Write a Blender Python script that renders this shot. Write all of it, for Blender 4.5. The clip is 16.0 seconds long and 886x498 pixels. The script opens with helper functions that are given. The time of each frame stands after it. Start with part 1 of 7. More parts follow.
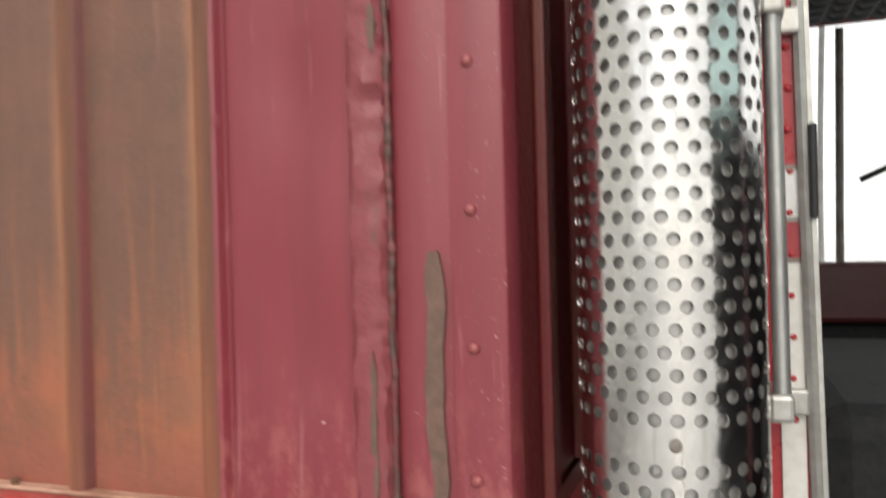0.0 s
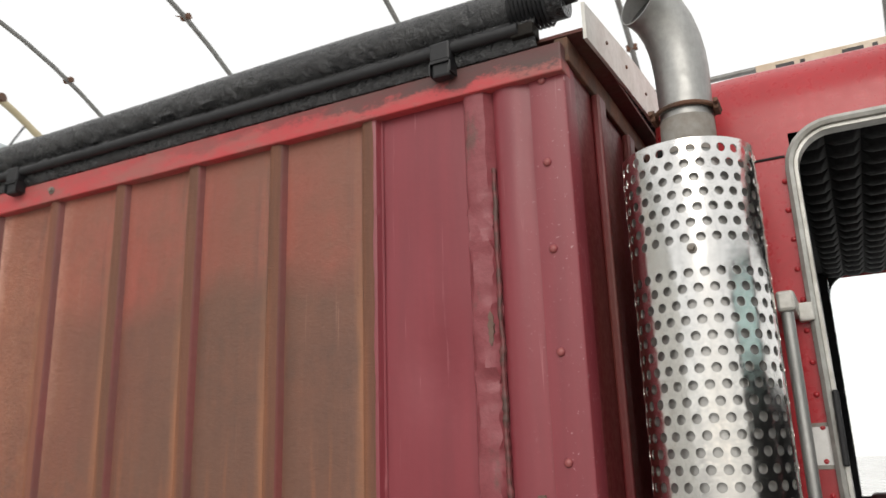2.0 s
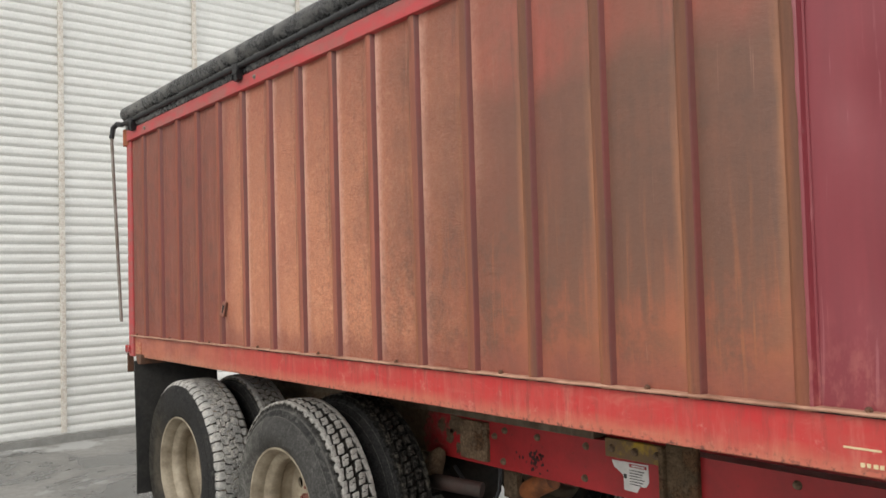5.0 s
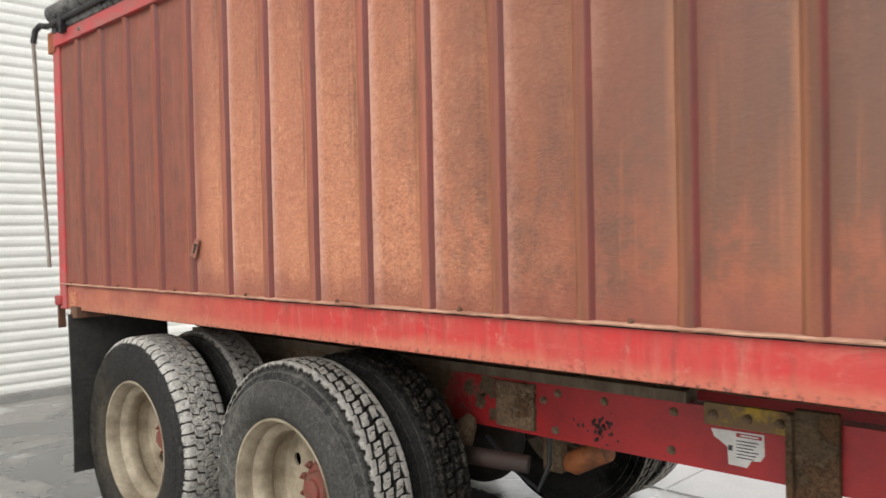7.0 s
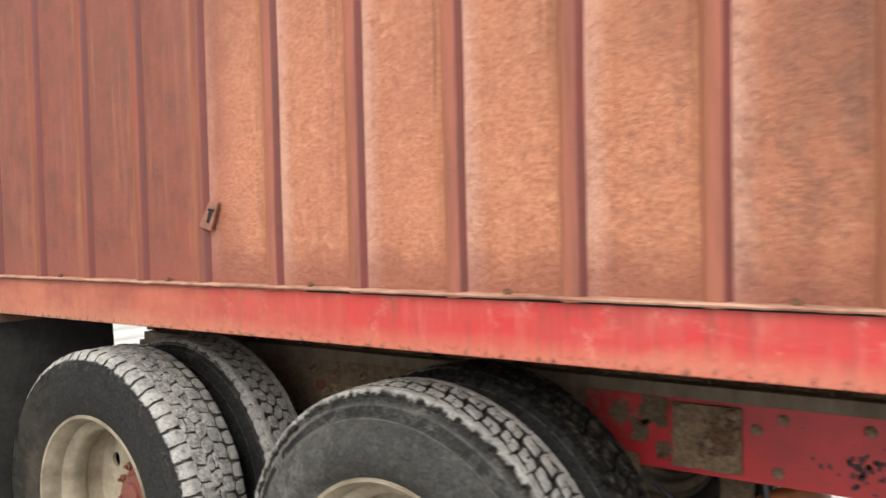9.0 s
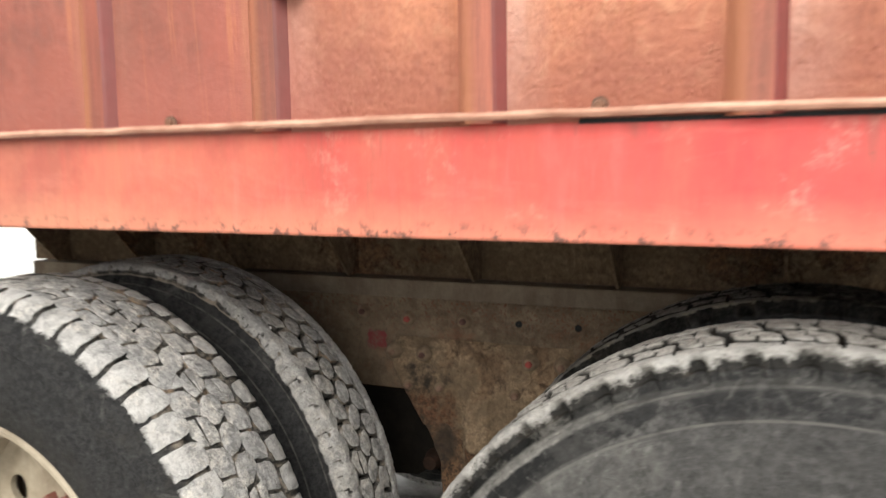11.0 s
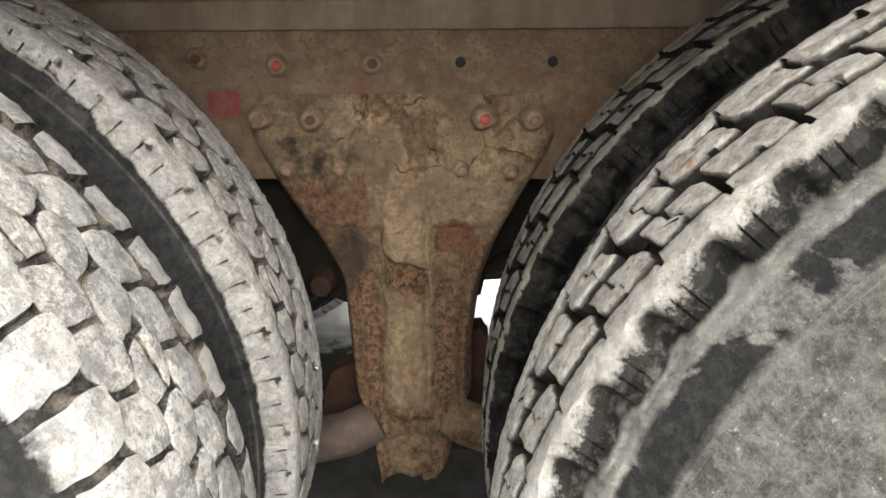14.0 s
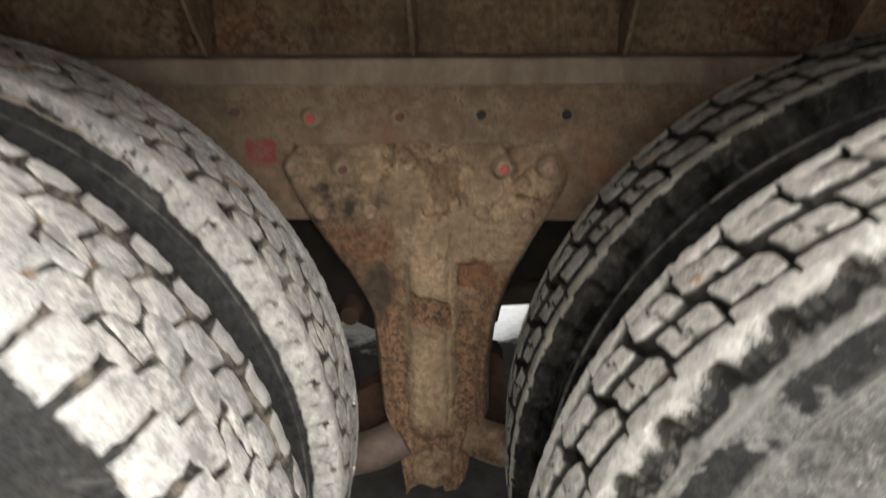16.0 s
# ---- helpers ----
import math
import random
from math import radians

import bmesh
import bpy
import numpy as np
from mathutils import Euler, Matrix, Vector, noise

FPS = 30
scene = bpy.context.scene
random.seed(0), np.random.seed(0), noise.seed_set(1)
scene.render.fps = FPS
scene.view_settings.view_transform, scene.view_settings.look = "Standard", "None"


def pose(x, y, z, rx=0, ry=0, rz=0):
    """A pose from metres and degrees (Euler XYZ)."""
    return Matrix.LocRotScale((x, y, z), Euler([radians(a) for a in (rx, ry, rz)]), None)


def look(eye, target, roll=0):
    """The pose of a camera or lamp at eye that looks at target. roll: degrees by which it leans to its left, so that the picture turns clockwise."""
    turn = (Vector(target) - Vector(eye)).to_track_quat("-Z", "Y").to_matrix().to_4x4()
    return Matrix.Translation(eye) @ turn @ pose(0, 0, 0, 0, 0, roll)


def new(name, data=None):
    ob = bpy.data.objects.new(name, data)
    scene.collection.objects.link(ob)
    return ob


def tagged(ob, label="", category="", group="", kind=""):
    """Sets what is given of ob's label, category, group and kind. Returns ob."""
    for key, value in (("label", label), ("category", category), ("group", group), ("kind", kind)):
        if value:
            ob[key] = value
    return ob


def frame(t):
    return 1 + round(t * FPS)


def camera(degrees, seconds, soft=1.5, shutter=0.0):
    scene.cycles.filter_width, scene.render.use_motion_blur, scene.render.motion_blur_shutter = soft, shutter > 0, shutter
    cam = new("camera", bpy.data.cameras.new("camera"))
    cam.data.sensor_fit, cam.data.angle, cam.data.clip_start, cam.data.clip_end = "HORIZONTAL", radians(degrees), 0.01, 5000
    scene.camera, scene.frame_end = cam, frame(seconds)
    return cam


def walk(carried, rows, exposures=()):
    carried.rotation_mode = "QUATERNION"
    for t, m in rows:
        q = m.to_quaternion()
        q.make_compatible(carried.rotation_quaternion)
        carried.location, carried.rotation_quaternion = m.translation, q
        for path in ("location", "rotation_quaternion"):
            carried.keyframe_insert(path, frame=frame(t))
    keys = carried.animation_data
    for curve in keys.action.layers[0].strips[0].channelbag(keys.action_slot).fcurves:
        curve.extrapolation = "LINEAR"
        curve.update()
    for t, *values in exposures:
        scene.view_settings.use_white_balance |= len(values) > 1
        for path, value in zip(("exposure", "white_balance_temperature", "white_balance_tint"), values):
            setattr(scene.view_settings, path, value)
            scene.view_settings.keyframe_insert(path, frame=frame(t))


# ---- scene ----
cam = camera(58.0, 16.0, shutter=0.5)
PATH = [
    (0, (0.144, -1.123, 1.729), (-0.523, 0.763, 1.719), -1.5),
    (0.5, (0.138, -1.306, 1.751), (-0.607, 0.536, 1.98), -1.6),
    (1, (0.134, -1.462, 1.761), (-0.622, 0.341, 2.183), -1.6),
    (1.5, (0.181, -1.547, 1.786), (-0.587, 0.232, 2.28), -1.7),
    (2, (0.318, -1.56, 1.781), (-0.553, 0.163, 2.306), -1.9),
    (2.5, (0.418, -1.593, 1.768), (-0.604, 0.042, 2.298), -2.0),
    (3, (0.42, -1.682, 1.729), (-0.728, -0.135, 2.267), -1.7),
    (3.5, (0.383, -1.82, 1.736), (-0.894, -0.33, 2.123), -2.6),
    (4, (0.347, -1.842, 1.696), (-1.074, -0.457, 1.945), -2.0),
    (4.5, (0.288, -1.851, 1.667), (-1.216, -0.543, 1.828), -1.8),
    (5, (0.235, -1.819, 1.626), (-1.301, -0.541, 1.701), -1.6),
    (7.5, (-0.972, -1.687, 1.526), (-2.266, -0.164, 1.465), -1.2),
    (8, (-1.315, -1.557, 1.504), (-2.503, 0.05, 1.439), -1.3),
    (8.5, (-1.626, -1.533, 1.494), (-2.761, 0.112, 1.425), -1.3),
    (9, (-1.954, -1.482, 1.473), (-3.088, 0.164, 1.402), -1.3),
    (9.5, (-2.302, -1.319, 1.429), (-3.432, 0.329, 1.348), -1.1),
    (11.8, (-3.501, -0.643, 1.167), (-3.89, 1.286, 0.812), -0.8),
    (12, (-3.557, -0.595, 1.144), (-3.828, 1.347, 0.749), -0.7),
    (12.5, (-3.652, -0.512, 1.087), (-3.768, 1.428, 0.618), -0.5),
    (13, (-3.676, -0.440, 1.043), (-3.772, 1.491, 0.528), -0.5),
    (13.5, (-3.675, -0.412, 1.016), (-3.765, 1.508, 0.463), -0.5),
    (14, (-3.677, -0.416, 1.005), (-3.764, 1.491, 0.408), -0.5),
    (14.5, (-3.684, -0.418, 1.002), (-3.770, 1.479, 0.375), -0.6),
    (15, (-3.692, -0.418, 1.006), (-3.778, 1.473, 0.361), -0.6),
    (15.5, (-3.695, -0.416, 1.005), (-3.778, 1.472, 0.350), -0.6),
    (16, (-3.713, -0.476, 1.134), (-3.789, 1.406, 0.461), -0.5),
]
EXPOSURES = [(0.0, 0.28), (0.5, 0.27), (1.0, 0.25), (1.5, 0.2), (2.0, -0.05), (2.5, -0.25), (3.0, -0.32), (3.5, -0.36), (3.8, -0.06), (4.0, 0.07), (4.5, 0.05), (5.0, 0.03), (7.5, 0.44), (8.5, 0.59), (9.5, 0.66), (12.0, 2.02), (12.5, 2.36), (13.0, 2.34), (14.0, 2.13), (15.0, 1.98), (15.5, 1.98), (16.0, 1.97)]
walk(cam, [(t, look(eye, target, roll)) for t, eye, target, roll in PATH], EXPOSURES)


# ---- sky and light ----
world = bpy.data.worlds.new("overcast_sky")
scene.world = world
world.use_nodes = True
wn, wl = world.node_tree.nodes, world.node_tree.links
sky = wn.new("ShaderNodeTexSky")
sky.sky_type = "NISHITA"
sky.sun_disc = False
sky.sun_elevation, sky.sun_rotation = radians(33), radians(165)
cloud = wn.new("ShaderNodeMix")
cloud.data_type = "RGBA"
cloud.inputs[0].default_value = 0.86
cloud.inputs[7].default_value = (10.3, 10.2, 9.85, 1)
wl.new(sky.outputs[0], cloud.inputs[6])
wl.new(cloud.outputs[2], wn["Background"].inputs[0])
wn["Background"].inputs[1].default_value = 0.12
sun = new("sun", bpy.data.lights.new("sun", "SUN"))
sun.data.energy, sun.data.angle, sun.data.color = 1.5, radians(35), (1.0, 0.955, 0.88)
sun.matrix_world = look((1.6, -6.2, 4.2), (0, 0, 0))


# ---- materials ----
def link(m, a, b):
    m.node_tree.links.new(a, b)


def node(m, kind, **values):
    n = m.node_tree.nodes.new(kind)
    for key, value in values.items():
        n.inputs[key].default_value = value
    return n


def coords(m, scale=(1, 1, 1)):
    c = m.node_tree.nodes.new("ShaderNodeTexCoord")
    p = node(m, "ShaderNodeMapping", Scale=scale)
    link(m, c.outputs["Object"], p.inputs["Vector"])
    return p.outputs[0]


def noise_of(m, scale, detail=6.0, rough=0.6, stretch=(1, 1, 1), distort=0.0):
    n = node(m, "ShaderNodeTexNoise", Scale=scale, Detail=detail, Roughness=rough, Distortion=distort)
    link(m, coords(m, stretch), n.inputs["Vector"])
    return n.outputs["Fac"]


def band(m, value, lo, hi, a=0.0, b=1.0):
    n = node(m, "ShaderNodeMapRange")
    n.inputs[1].default_value, n.inputs[2].default_value, n.inputs[3].default_value, n.inputs[4].default_value = lo, hi, a, b
    link(m, value, n.inputs[0])
    return n.outputs[0]


def maths(m, op, a, b):
    n = m.node_tree.nodes.new("ShaderNodeMath")
    n.operation = op
    for k, v in enumerate((a, b)):
        if isinstance(v, (int, float)):
            n.inputs[k].default_value = v
        else:
            link(m, v, n.inputs[k])
    return n.outputs[0]


def mixed(m, fac, a, b):
    n = m.node_tree.nodes.new("ShaderNodeMix")
    n.data_type = "RGBA"
    for k, v in ((0, fac), (6, a), (7, b)):
        if isinstance(v, tuple):
            n.inputs[k].default_value = (*v, 1)
        elif isinstance(v, (int, float)):
            n.inputs[k].default_value = v
        else:
            link(m, v, n.inputs[k])
    return n.outputs[2]


def axis_of(m, which):
    c = m.node_tree.nodes.new("ShaderNodeTexCoord")
    s = m.node_tree.nodes.new("ShaderNodeSeparateXYZ")
    link(m, c.outputs["Object"], s.inputs[0])
    return s.outputs[which]


def blank(name, rough=0.6, metal=0.0):
    m = bpy.data.materials.new(name)
    m.use_nodes = True
    b = m.node_tree.nodes["Principled BSDF"]
    b.inputs["Roughness"].default_value, b.inputs["Metallic"].default_value = rough, metal
    b.inputs["Specular IOR Level"].default_value = 0.5 if rough < 0.6 else 0.2
    return m, b


def bump(m, b, height, strength, distance=0.01):
    n = node(m, "ShaderNodeBump", Strength=strength, Distance=distance)
    link(m, height, n.inputs["Height"])
    link(m, n.outputs[0], b.inputs["Normal"])


def plain(name, colour, second=None, rough=0.6, metal=0.0, scale=8.0, grain=0.15, relief=60.0, stretch=(1, 1, 1), amount=(0.4, 0.65), gloss=0.5):
    """Two-tone patchy surface with fine relief."""
    m, b = blank(name, rough, metal)
    b.inputs["Specular IOR Level"].default_value = gloss
    second = second or tuple(c * 0.75 for c in colour)
    fac = band(m, noise_of(m, scale, 7, 0.65, stretch), *amount)
    col = mixed(m, fac, colour, second)
    fine = noise_of(m, relief, 4, 0.6)
    link(m, mixed(m, band(m, fine, 0.3, 0.7, 0, 0.3), col, tuple(c * 0.6 for c in colour)), b.inputs["Base Color"])
    link(m, band(m, fine, 0.2, 0.8, rough - 0.1, min(1.0, rough + 0.12)), b.inputs["Roughness"])
    bump(m, b, fine, grain, 0.004)
    return m


def side_tones(m):
    """Shared weathering of the box side: position in the bay, wandering height and length, streaks and flecks."""
    x, z = axis_of(m, 0), axis_of(m, 2)
    big = noise_of(m, 2.4, 5, 0.55, (1, 1, 0.6))
    wob = maths(m, "MULTIPLY", maths(m, "SUBTRACT", big, 0.5), 0.6)
    bay = maths(m, "FRACT", maths(m, "DIVIDE", maths(m, "SUBTRACT", x, -3.4812 - 0.2852 * 20), 0.2852), 0.0)
    return {
        "x": maths(m, "ADD", x, wob), "z": maths(m, "ADD", z, wob), "bay": bay, "big": big,
        "streak": noise_of(m, 9.0, 7, 0.65, (2.8, 1, 0.2)), "fleck": noise_of(m, 85.0, 8, 0.8, (0.8, 1, 1.3)),
        "edge": noise_of(m, 7.0, 6, 0.7, (1.2, 1, 0.5)),
    }


def weathered_side():
    """Faded red sheet: red along the top, a brown stain on the front half, tan flaking paint further back, a pale strip
    beside each rib.
    """
    m, b = blank("weathered_red_sheet", 0.55)
    t = side_tones(m)
    bay = maths(m, "ADD", t["bay"], maths(m, "MULTIPLY", maths(m, "SUBTRACT", t["edge"], 0.5), 0.16))
    blotch = noise_of(m, 12.0, 8, 0.72, (1, 1, 0.8))
    flakes = noise_of(m, 34.0, 6, 0.75, (1, 1, 0.9), 0.5)
    cloud_x = noise_of(m, 1.7, 4, 0.5, (1, 1, 0.8))
    # red of the upper edge and of the rear bays
    red = mixed(m, band(m, t["streak"], 0.35, 0.65), (0.345, 0.082, 0.058), (0.245, 0.066, 0.047))
    red = mixed(m, band(m, cloud_x, 0.42, 0.58), red, (0.225, 0.078, 0.052))
    col = mixed(m, band(m, blotch, 0.50, 0.66, 0, 0.45), red, (0.185, 0.064, 0.045))
    # tan flaking paint in the middle bays
    tan = mixed(m, band(m, t["fleck"], 0.40, 0.60), (0.70, 0.300, 0.165), (0.50, 0.185, 0.105))
    tan = mixed(m, band(m, cloud_x, 0.44, 0.60, 0, 0.5), tan, (0.50, 0.180, 0.110))
    tan = mixed(m, band(m, flakes, 0.52, 0.66, 0, 0.5), tan, (0.74, 0.39, 0.23))
    tan = mixed(m, band(m, flakes, 0.45, 0.33, 0, 0.55), tan, (0.34, 0.130, 0.076))
    back = maths(m, "MULTIPLY", band(m, t["x"], -1.55, -2.15), band(m, t["x"], -3.85, -3.50))
    col = mixed(m, maths(m, "MULTIPLY", back, band(m, t["z"], 2.55, 1.95, 0.45, 1.0)), col, tan)
    rear = mixed(m, band(m, blotch, 0.40, 0.64), (0.225, 0.063, 0.040), (0.145, 0.046, 0.031))
    rear = mixed(m, band(m, t["streak"], 0.52, 0.68, 0, 0.5), rear, (0.34, 0.125, 0.080))
    col = mixed(m, band(m, t["x"], -3.60, -3.95, 0, 0.85), col, rear)
    # pale strip at the foot of each rib
    chalk = maths(m, "MULTIPLY", band(m, bay, 0.20, 0.03), maths(m, "ADD", maths(m, "MULTIPLY", back, 0.70), 0.05))
    chalk = maths(m, "MULTIPLY", chalk, band(m, flakes, 0.34, 0.52, 0.35, 1.0))
    col = mixed(m, chalk, col, (0.76, 0.455, 0.36))
    # old dark film in the upper corner of the tan bays, and streaks beside the ribs
    film = maths(m, "MULTIPLY", band(m, maths(m, "ADD", t["z"], maths(m, "MULTIPLY", t["streak"], 0.3)), 1.78, 2.05), band(m, bay, 0.10, 0.50))
    film = maths(m, "MULTIPLY", film, band(m, t["x"], -3.1, -2.2, 0.08, 0.55))
    col = mixed(m, maths(m, "MULTIPLY", film, band(m, blotch, 0.36, 0.58, 0.4, 1.0)), col, (0.205, 0.090, 0.060))
    soot = maths(m, "MULTIPLY", maths(m, "MULTIPLY", band(m, bay, 0.62, 0.78), band(m, t["z"], 1.40, 1.95, 0.15, 1.0)), band(m, noise_of(m, 14.0, 6, 0.7, (3.0, 1, 0.16)), 0.47, 0.62))
    col = mixed(m, maths(m, "MULTIPLY", soot, band(m, t["x"], -4.2, -3.6, 0.35, 0.75)), col, (0.095, 0.052, 0.040))
    # brown stain over the front bays: sharp along the top, worn away from below
    top = band(m, maths(m, "ADD", maths(m, "MULTIPLY", t["z"], 0.35), maths(m, "ADD", maths(m, "MULTIPLY", axis_of(m, 2), 0.65), maths(m, "MULTIPLY", maths(m, "SUBTRACT", t["edge"], 0.5), 0.10))), 2.285, 2.185, 0.10, 1.0)
    wear = maths(m, "ADD", axis_of(m, 2), maths(m, "ADD", maths(m, "MULTIPLY", maths(m, "SUBTRACT", blotch, 0.5), 0.5), maths(m, "MULTIPLY", maths(m, "SUBTRACT", t["streak"], 0.5), 0.8)))
    low = band(m, wear, 1.38, 1.62, 0.12, 1.0)
    brown = mixed(m, band(m, maths(m, "ADD", maths(m, "MULTIPLY", t["streak"], 0.4), maths(m, "MULTIPLY", blotch, 0.6)), 0.38, 0.64), (0.112, 0.062, 0.044), (0.180, 0.080, 0.052))
    front = maths(m, "MULTIPLY", band(m, t["x"], -2.30, -1.20), maths(m, "MULTIPLY", top, low))
    lower_red = mixed(m, band(m, blotch, 0.42, 0.60), (0.31, 0.098, 0.057), (0.205, 0.072, 0.046))
    col = mixed(m, maths(m, "MULTIPLY", band(m, t["x"], -2.3, -1.5), band(m, axis_of(m, 2), 2.0, 1.7)), col, lower_red)
    col = mixed(m, maths(m, "MULTIPLY", front, 0.92), col, brown)
    # dark grey speckled wear low on the front half
    speck = maths(m, "MULTIPLY", band(m, maths(m, "ADD", maths(m, "MULTIPLY", blotch, 0.65), maths(m, "MULTIPLY", t["fleck"], 0.35)), 0.475, 0.60), band(m, axis_of(m, 2), 1.95, 1.70))
    col = mixed(m, maths(m, "MULTIPLY", speck, band(m, t["x"], -2.9, -1.9, 0.0, 0.6)), col, (0.125, 0.074, 0.055))
    # ochre run along the sheet in front of each rib, and rust drips
    ochre = maths(m, "MULTIPLY", band(m, maths(m, "ADD", t["bay"], maths(m, "MULTIPLY", maths(m, "SUBTRACT", t["edge"], 0.5), 0.06)), 0.72, 0.79), band(m, t["streak"], 0.40, 0.60, 0.05, 0.5))
    col = mixed(m, maths(m, "MULTIPLY", ochre, band(m, axis_of(m, 2), 2.6, 2.0, 0.25, 1.0)), col, (0.42, 0.175, 0.075))
    glow = maths(m, "MULTIPLY", band(m, maths(m, "ADD", axis_of(m, 2), maths(m, "MULTIPLY", maths(m, "SUBTRACT", t["streak"], 0.5), 1.1)), 1.78, 1.50), band(m, t["bay"], 0.35, 0.80, 0.25, 0.85))
    col = mixed(m, maths(m, "MULTIPLY", glow, band(m, t["x"], -2.2, -1.2, 0.0, 0.6)), col, (0.38, 0.128, 0.060))
    rust = maths(m, "MULTIPLY", band(m, noise_of(m, 6.0, 6, 0.7, (5.0, 1, 0.22)), 0.56, 0.66), band(m, t["z"], 2.1, 1.5, 0.0, 0.5))
    col = mixed(m, rust, col, (0.40, 0.140, 0.058))
    foot = band(m, maths(m, "ADD", axis_of(m, 2), maths(m, "MULTIPLY", maths(m, "SUBTRACT", t["edge"], 0.5), 0.25)), 1.43, 1.35, 0, 0.55)
    col = mixed(m, foot, col, (0.265, 0.078, 0.056))
    hair = noise_of(m, 30.0, 5, 0.6, (2.4, 1, 0.06))
    col = mixed(m, band(m, hair, 0.66, 0.72, 0, 0.3), col, (0.44, 0.22, 0.16))
    col = mixed(m, band(m, t["fleck"], 0.60, 0.74, 0, 0.55), col, (0.10, 0.048, 0.036))
    link(m, col, b.inputs["Base Color"])
    link(m, band(m, t["fleck"], 0.3, 0.7, 0.40, 0.70), b.inputs["Roughness"])
    relief = maths(m, "ADD", maths(m, "MULTIPLY", flakes, 1.4), t["fleck"])
    bump(m, b, maths(m, "MULTIPLY", relief, maths(m, "ADD", maths(m, "MULTIPLY", back, 0.9), 0.14)), 0.85, 0.009)
    return m


def rib_paint():
    """The ribs: a dark purplish brown face with an ochre rear margin."""
    m, b = blank("brown_rib_paint", 0.70)
    b.inputs["Specular IOR Level"].default_value = 0.25
    t = side_tones(m)
    col = mixed(m, band(m, t["streak"], 0.38, 0.62), (0.365, 0.128, 0.086), (0.245, 0.090, 0.066))
    col = mixed(m, band(m, t["x"], -3.5, -3.9, 0, 0.8), col, mixed(m, band(m, t["streak"], 0.4, 0.65), (0.275, 0.080, 0.053), (0.190, 0.062, 0.044)))
    col = mixed(m, band(m, t["x"], -2.3, -1.5, 0, 0.92), col, mixed(m, band(m, t["streak"], 0.4, 0.65), (0.135, 0.069, 0.047), (0.190, 0.083, 0.053)))
    col = mixed(m, maths(m, "MULTIPLY", band(m, t["z"], 1.72, 1.45, 0.0, 0.75), band(m, t["x"], -2.4, -1.6)), col, mixed(m, band(m, t["streak"], 0.4, 0.65), (0.285, 0.096, 0.058), (0.18, 0.070, 0.047)))
    stain = maths(m, "MULTIPLY", band(m, noise_of(m, 13.0, 7, 0.72, (3.0, 1, 0.14)), 0.50, 0.62), band(m, t["fleck"], 0.30, 0.55, 0.15, 0.50))
    col = mixed(m, stain, col, (0.125, 0.064, 0.050))
    col = mixed(m, band(m, t["fleck"], 0.58, 0.72, 0, 0.45), col, (0.38, 0.17, 0.11))
    margin = maths(m, "MULTIPLY", band(m, maths(m, "ADD", t["bay"], maths(m, "MULTIPLY", maths(m, "SUBTRACT", t["edge"], 0.5), 0.05)), 0.905, 0.865), band(m, t["streak"], 0.40, 0.60, 0.15, 0.60))
    margin = maths(m, "MULTIPLY", margin, band(m, t["z"], 2.1, 1.6, 0.35, 1.1))
    col = mixed(m, margin, col, (0.37, 0.148, 0.070))
    link(m, col, b.inputs["Base Color"])
    bump(m, b, t["fleck"], 0.6, 0.006)
    return m


def magenta_paint():
    m, b = blank("magenta_red_paint", 0.42)
    streak = noise_of(m, 6.0, 6, 0.6, (3, 1, 0.25))
    big = noise_of(m, 3.0, 4, 0.5, (1, 1, 0.7))
    col = mixed(m, band(m, streak, 0.25, 0.75), (0.248, 0.040, 0.052), (0.190, 0.033, 0.043))
    col = mixed(m, band(m, big, 0.55, 0.75, 0, 0.6), col, (0.195, 0.025, 0.036))
    chips = band(m, noise_of(m, 34.0, 3, 0.6), 0.745, 0.77)
    col = mixed(m, chips, col, (0.55, 0.30, 0.30))
    specks = maths(m, "MULTIPLY", band(m, noise_of(m, 120.0, 3, 0.6), 0.655, 0.69), band(m, maths(m, "ADD", axis_of(m, 0), maths(m, "MULTIPLY", big, 0.2)), -0.20, -0.08, 0.0, 0.5))
    col = mixed(m, specks, col, (0.50, 0.32, 0.33))
    scratch = maths(m, "MULTIPLY", band(m, noise_of(m, 26.0, 4, 0.6, (3.0, 1, 0.10), 0.6), 0.64, 0.69), 0.35)
    col = mixed(m, scratch, col, (0.40, 0.16, 0.17))
    low = maths(m, "MULTIPLY", band(m, maths(m, "ADD", axis_of(m, 2), maths(m, "MULTIPLY", streak, 0.5)), 1.80, 1.58), band(m, noise_of(m, 26.0, 6, 0.7, (1, 1, 0.5)), 0.48, 0.60))
    col = mixed(m, maths(m, "MULTIPLY", low, 0.45), col, (0.42, 0.14, 0.12))
    link(m, col, b.inputs["Base Color"])
    link(m, band(m, big, 0.3, 0.7, 0.34, 0.5), b.inputs["Roughness"])
    bump(m, b, maths(m, "ADD", noise_of(m, 30.0, 4, 0.5), maths(m, "MULTIPLY", big, 2.5)), 0.10, 0.006)
    return m


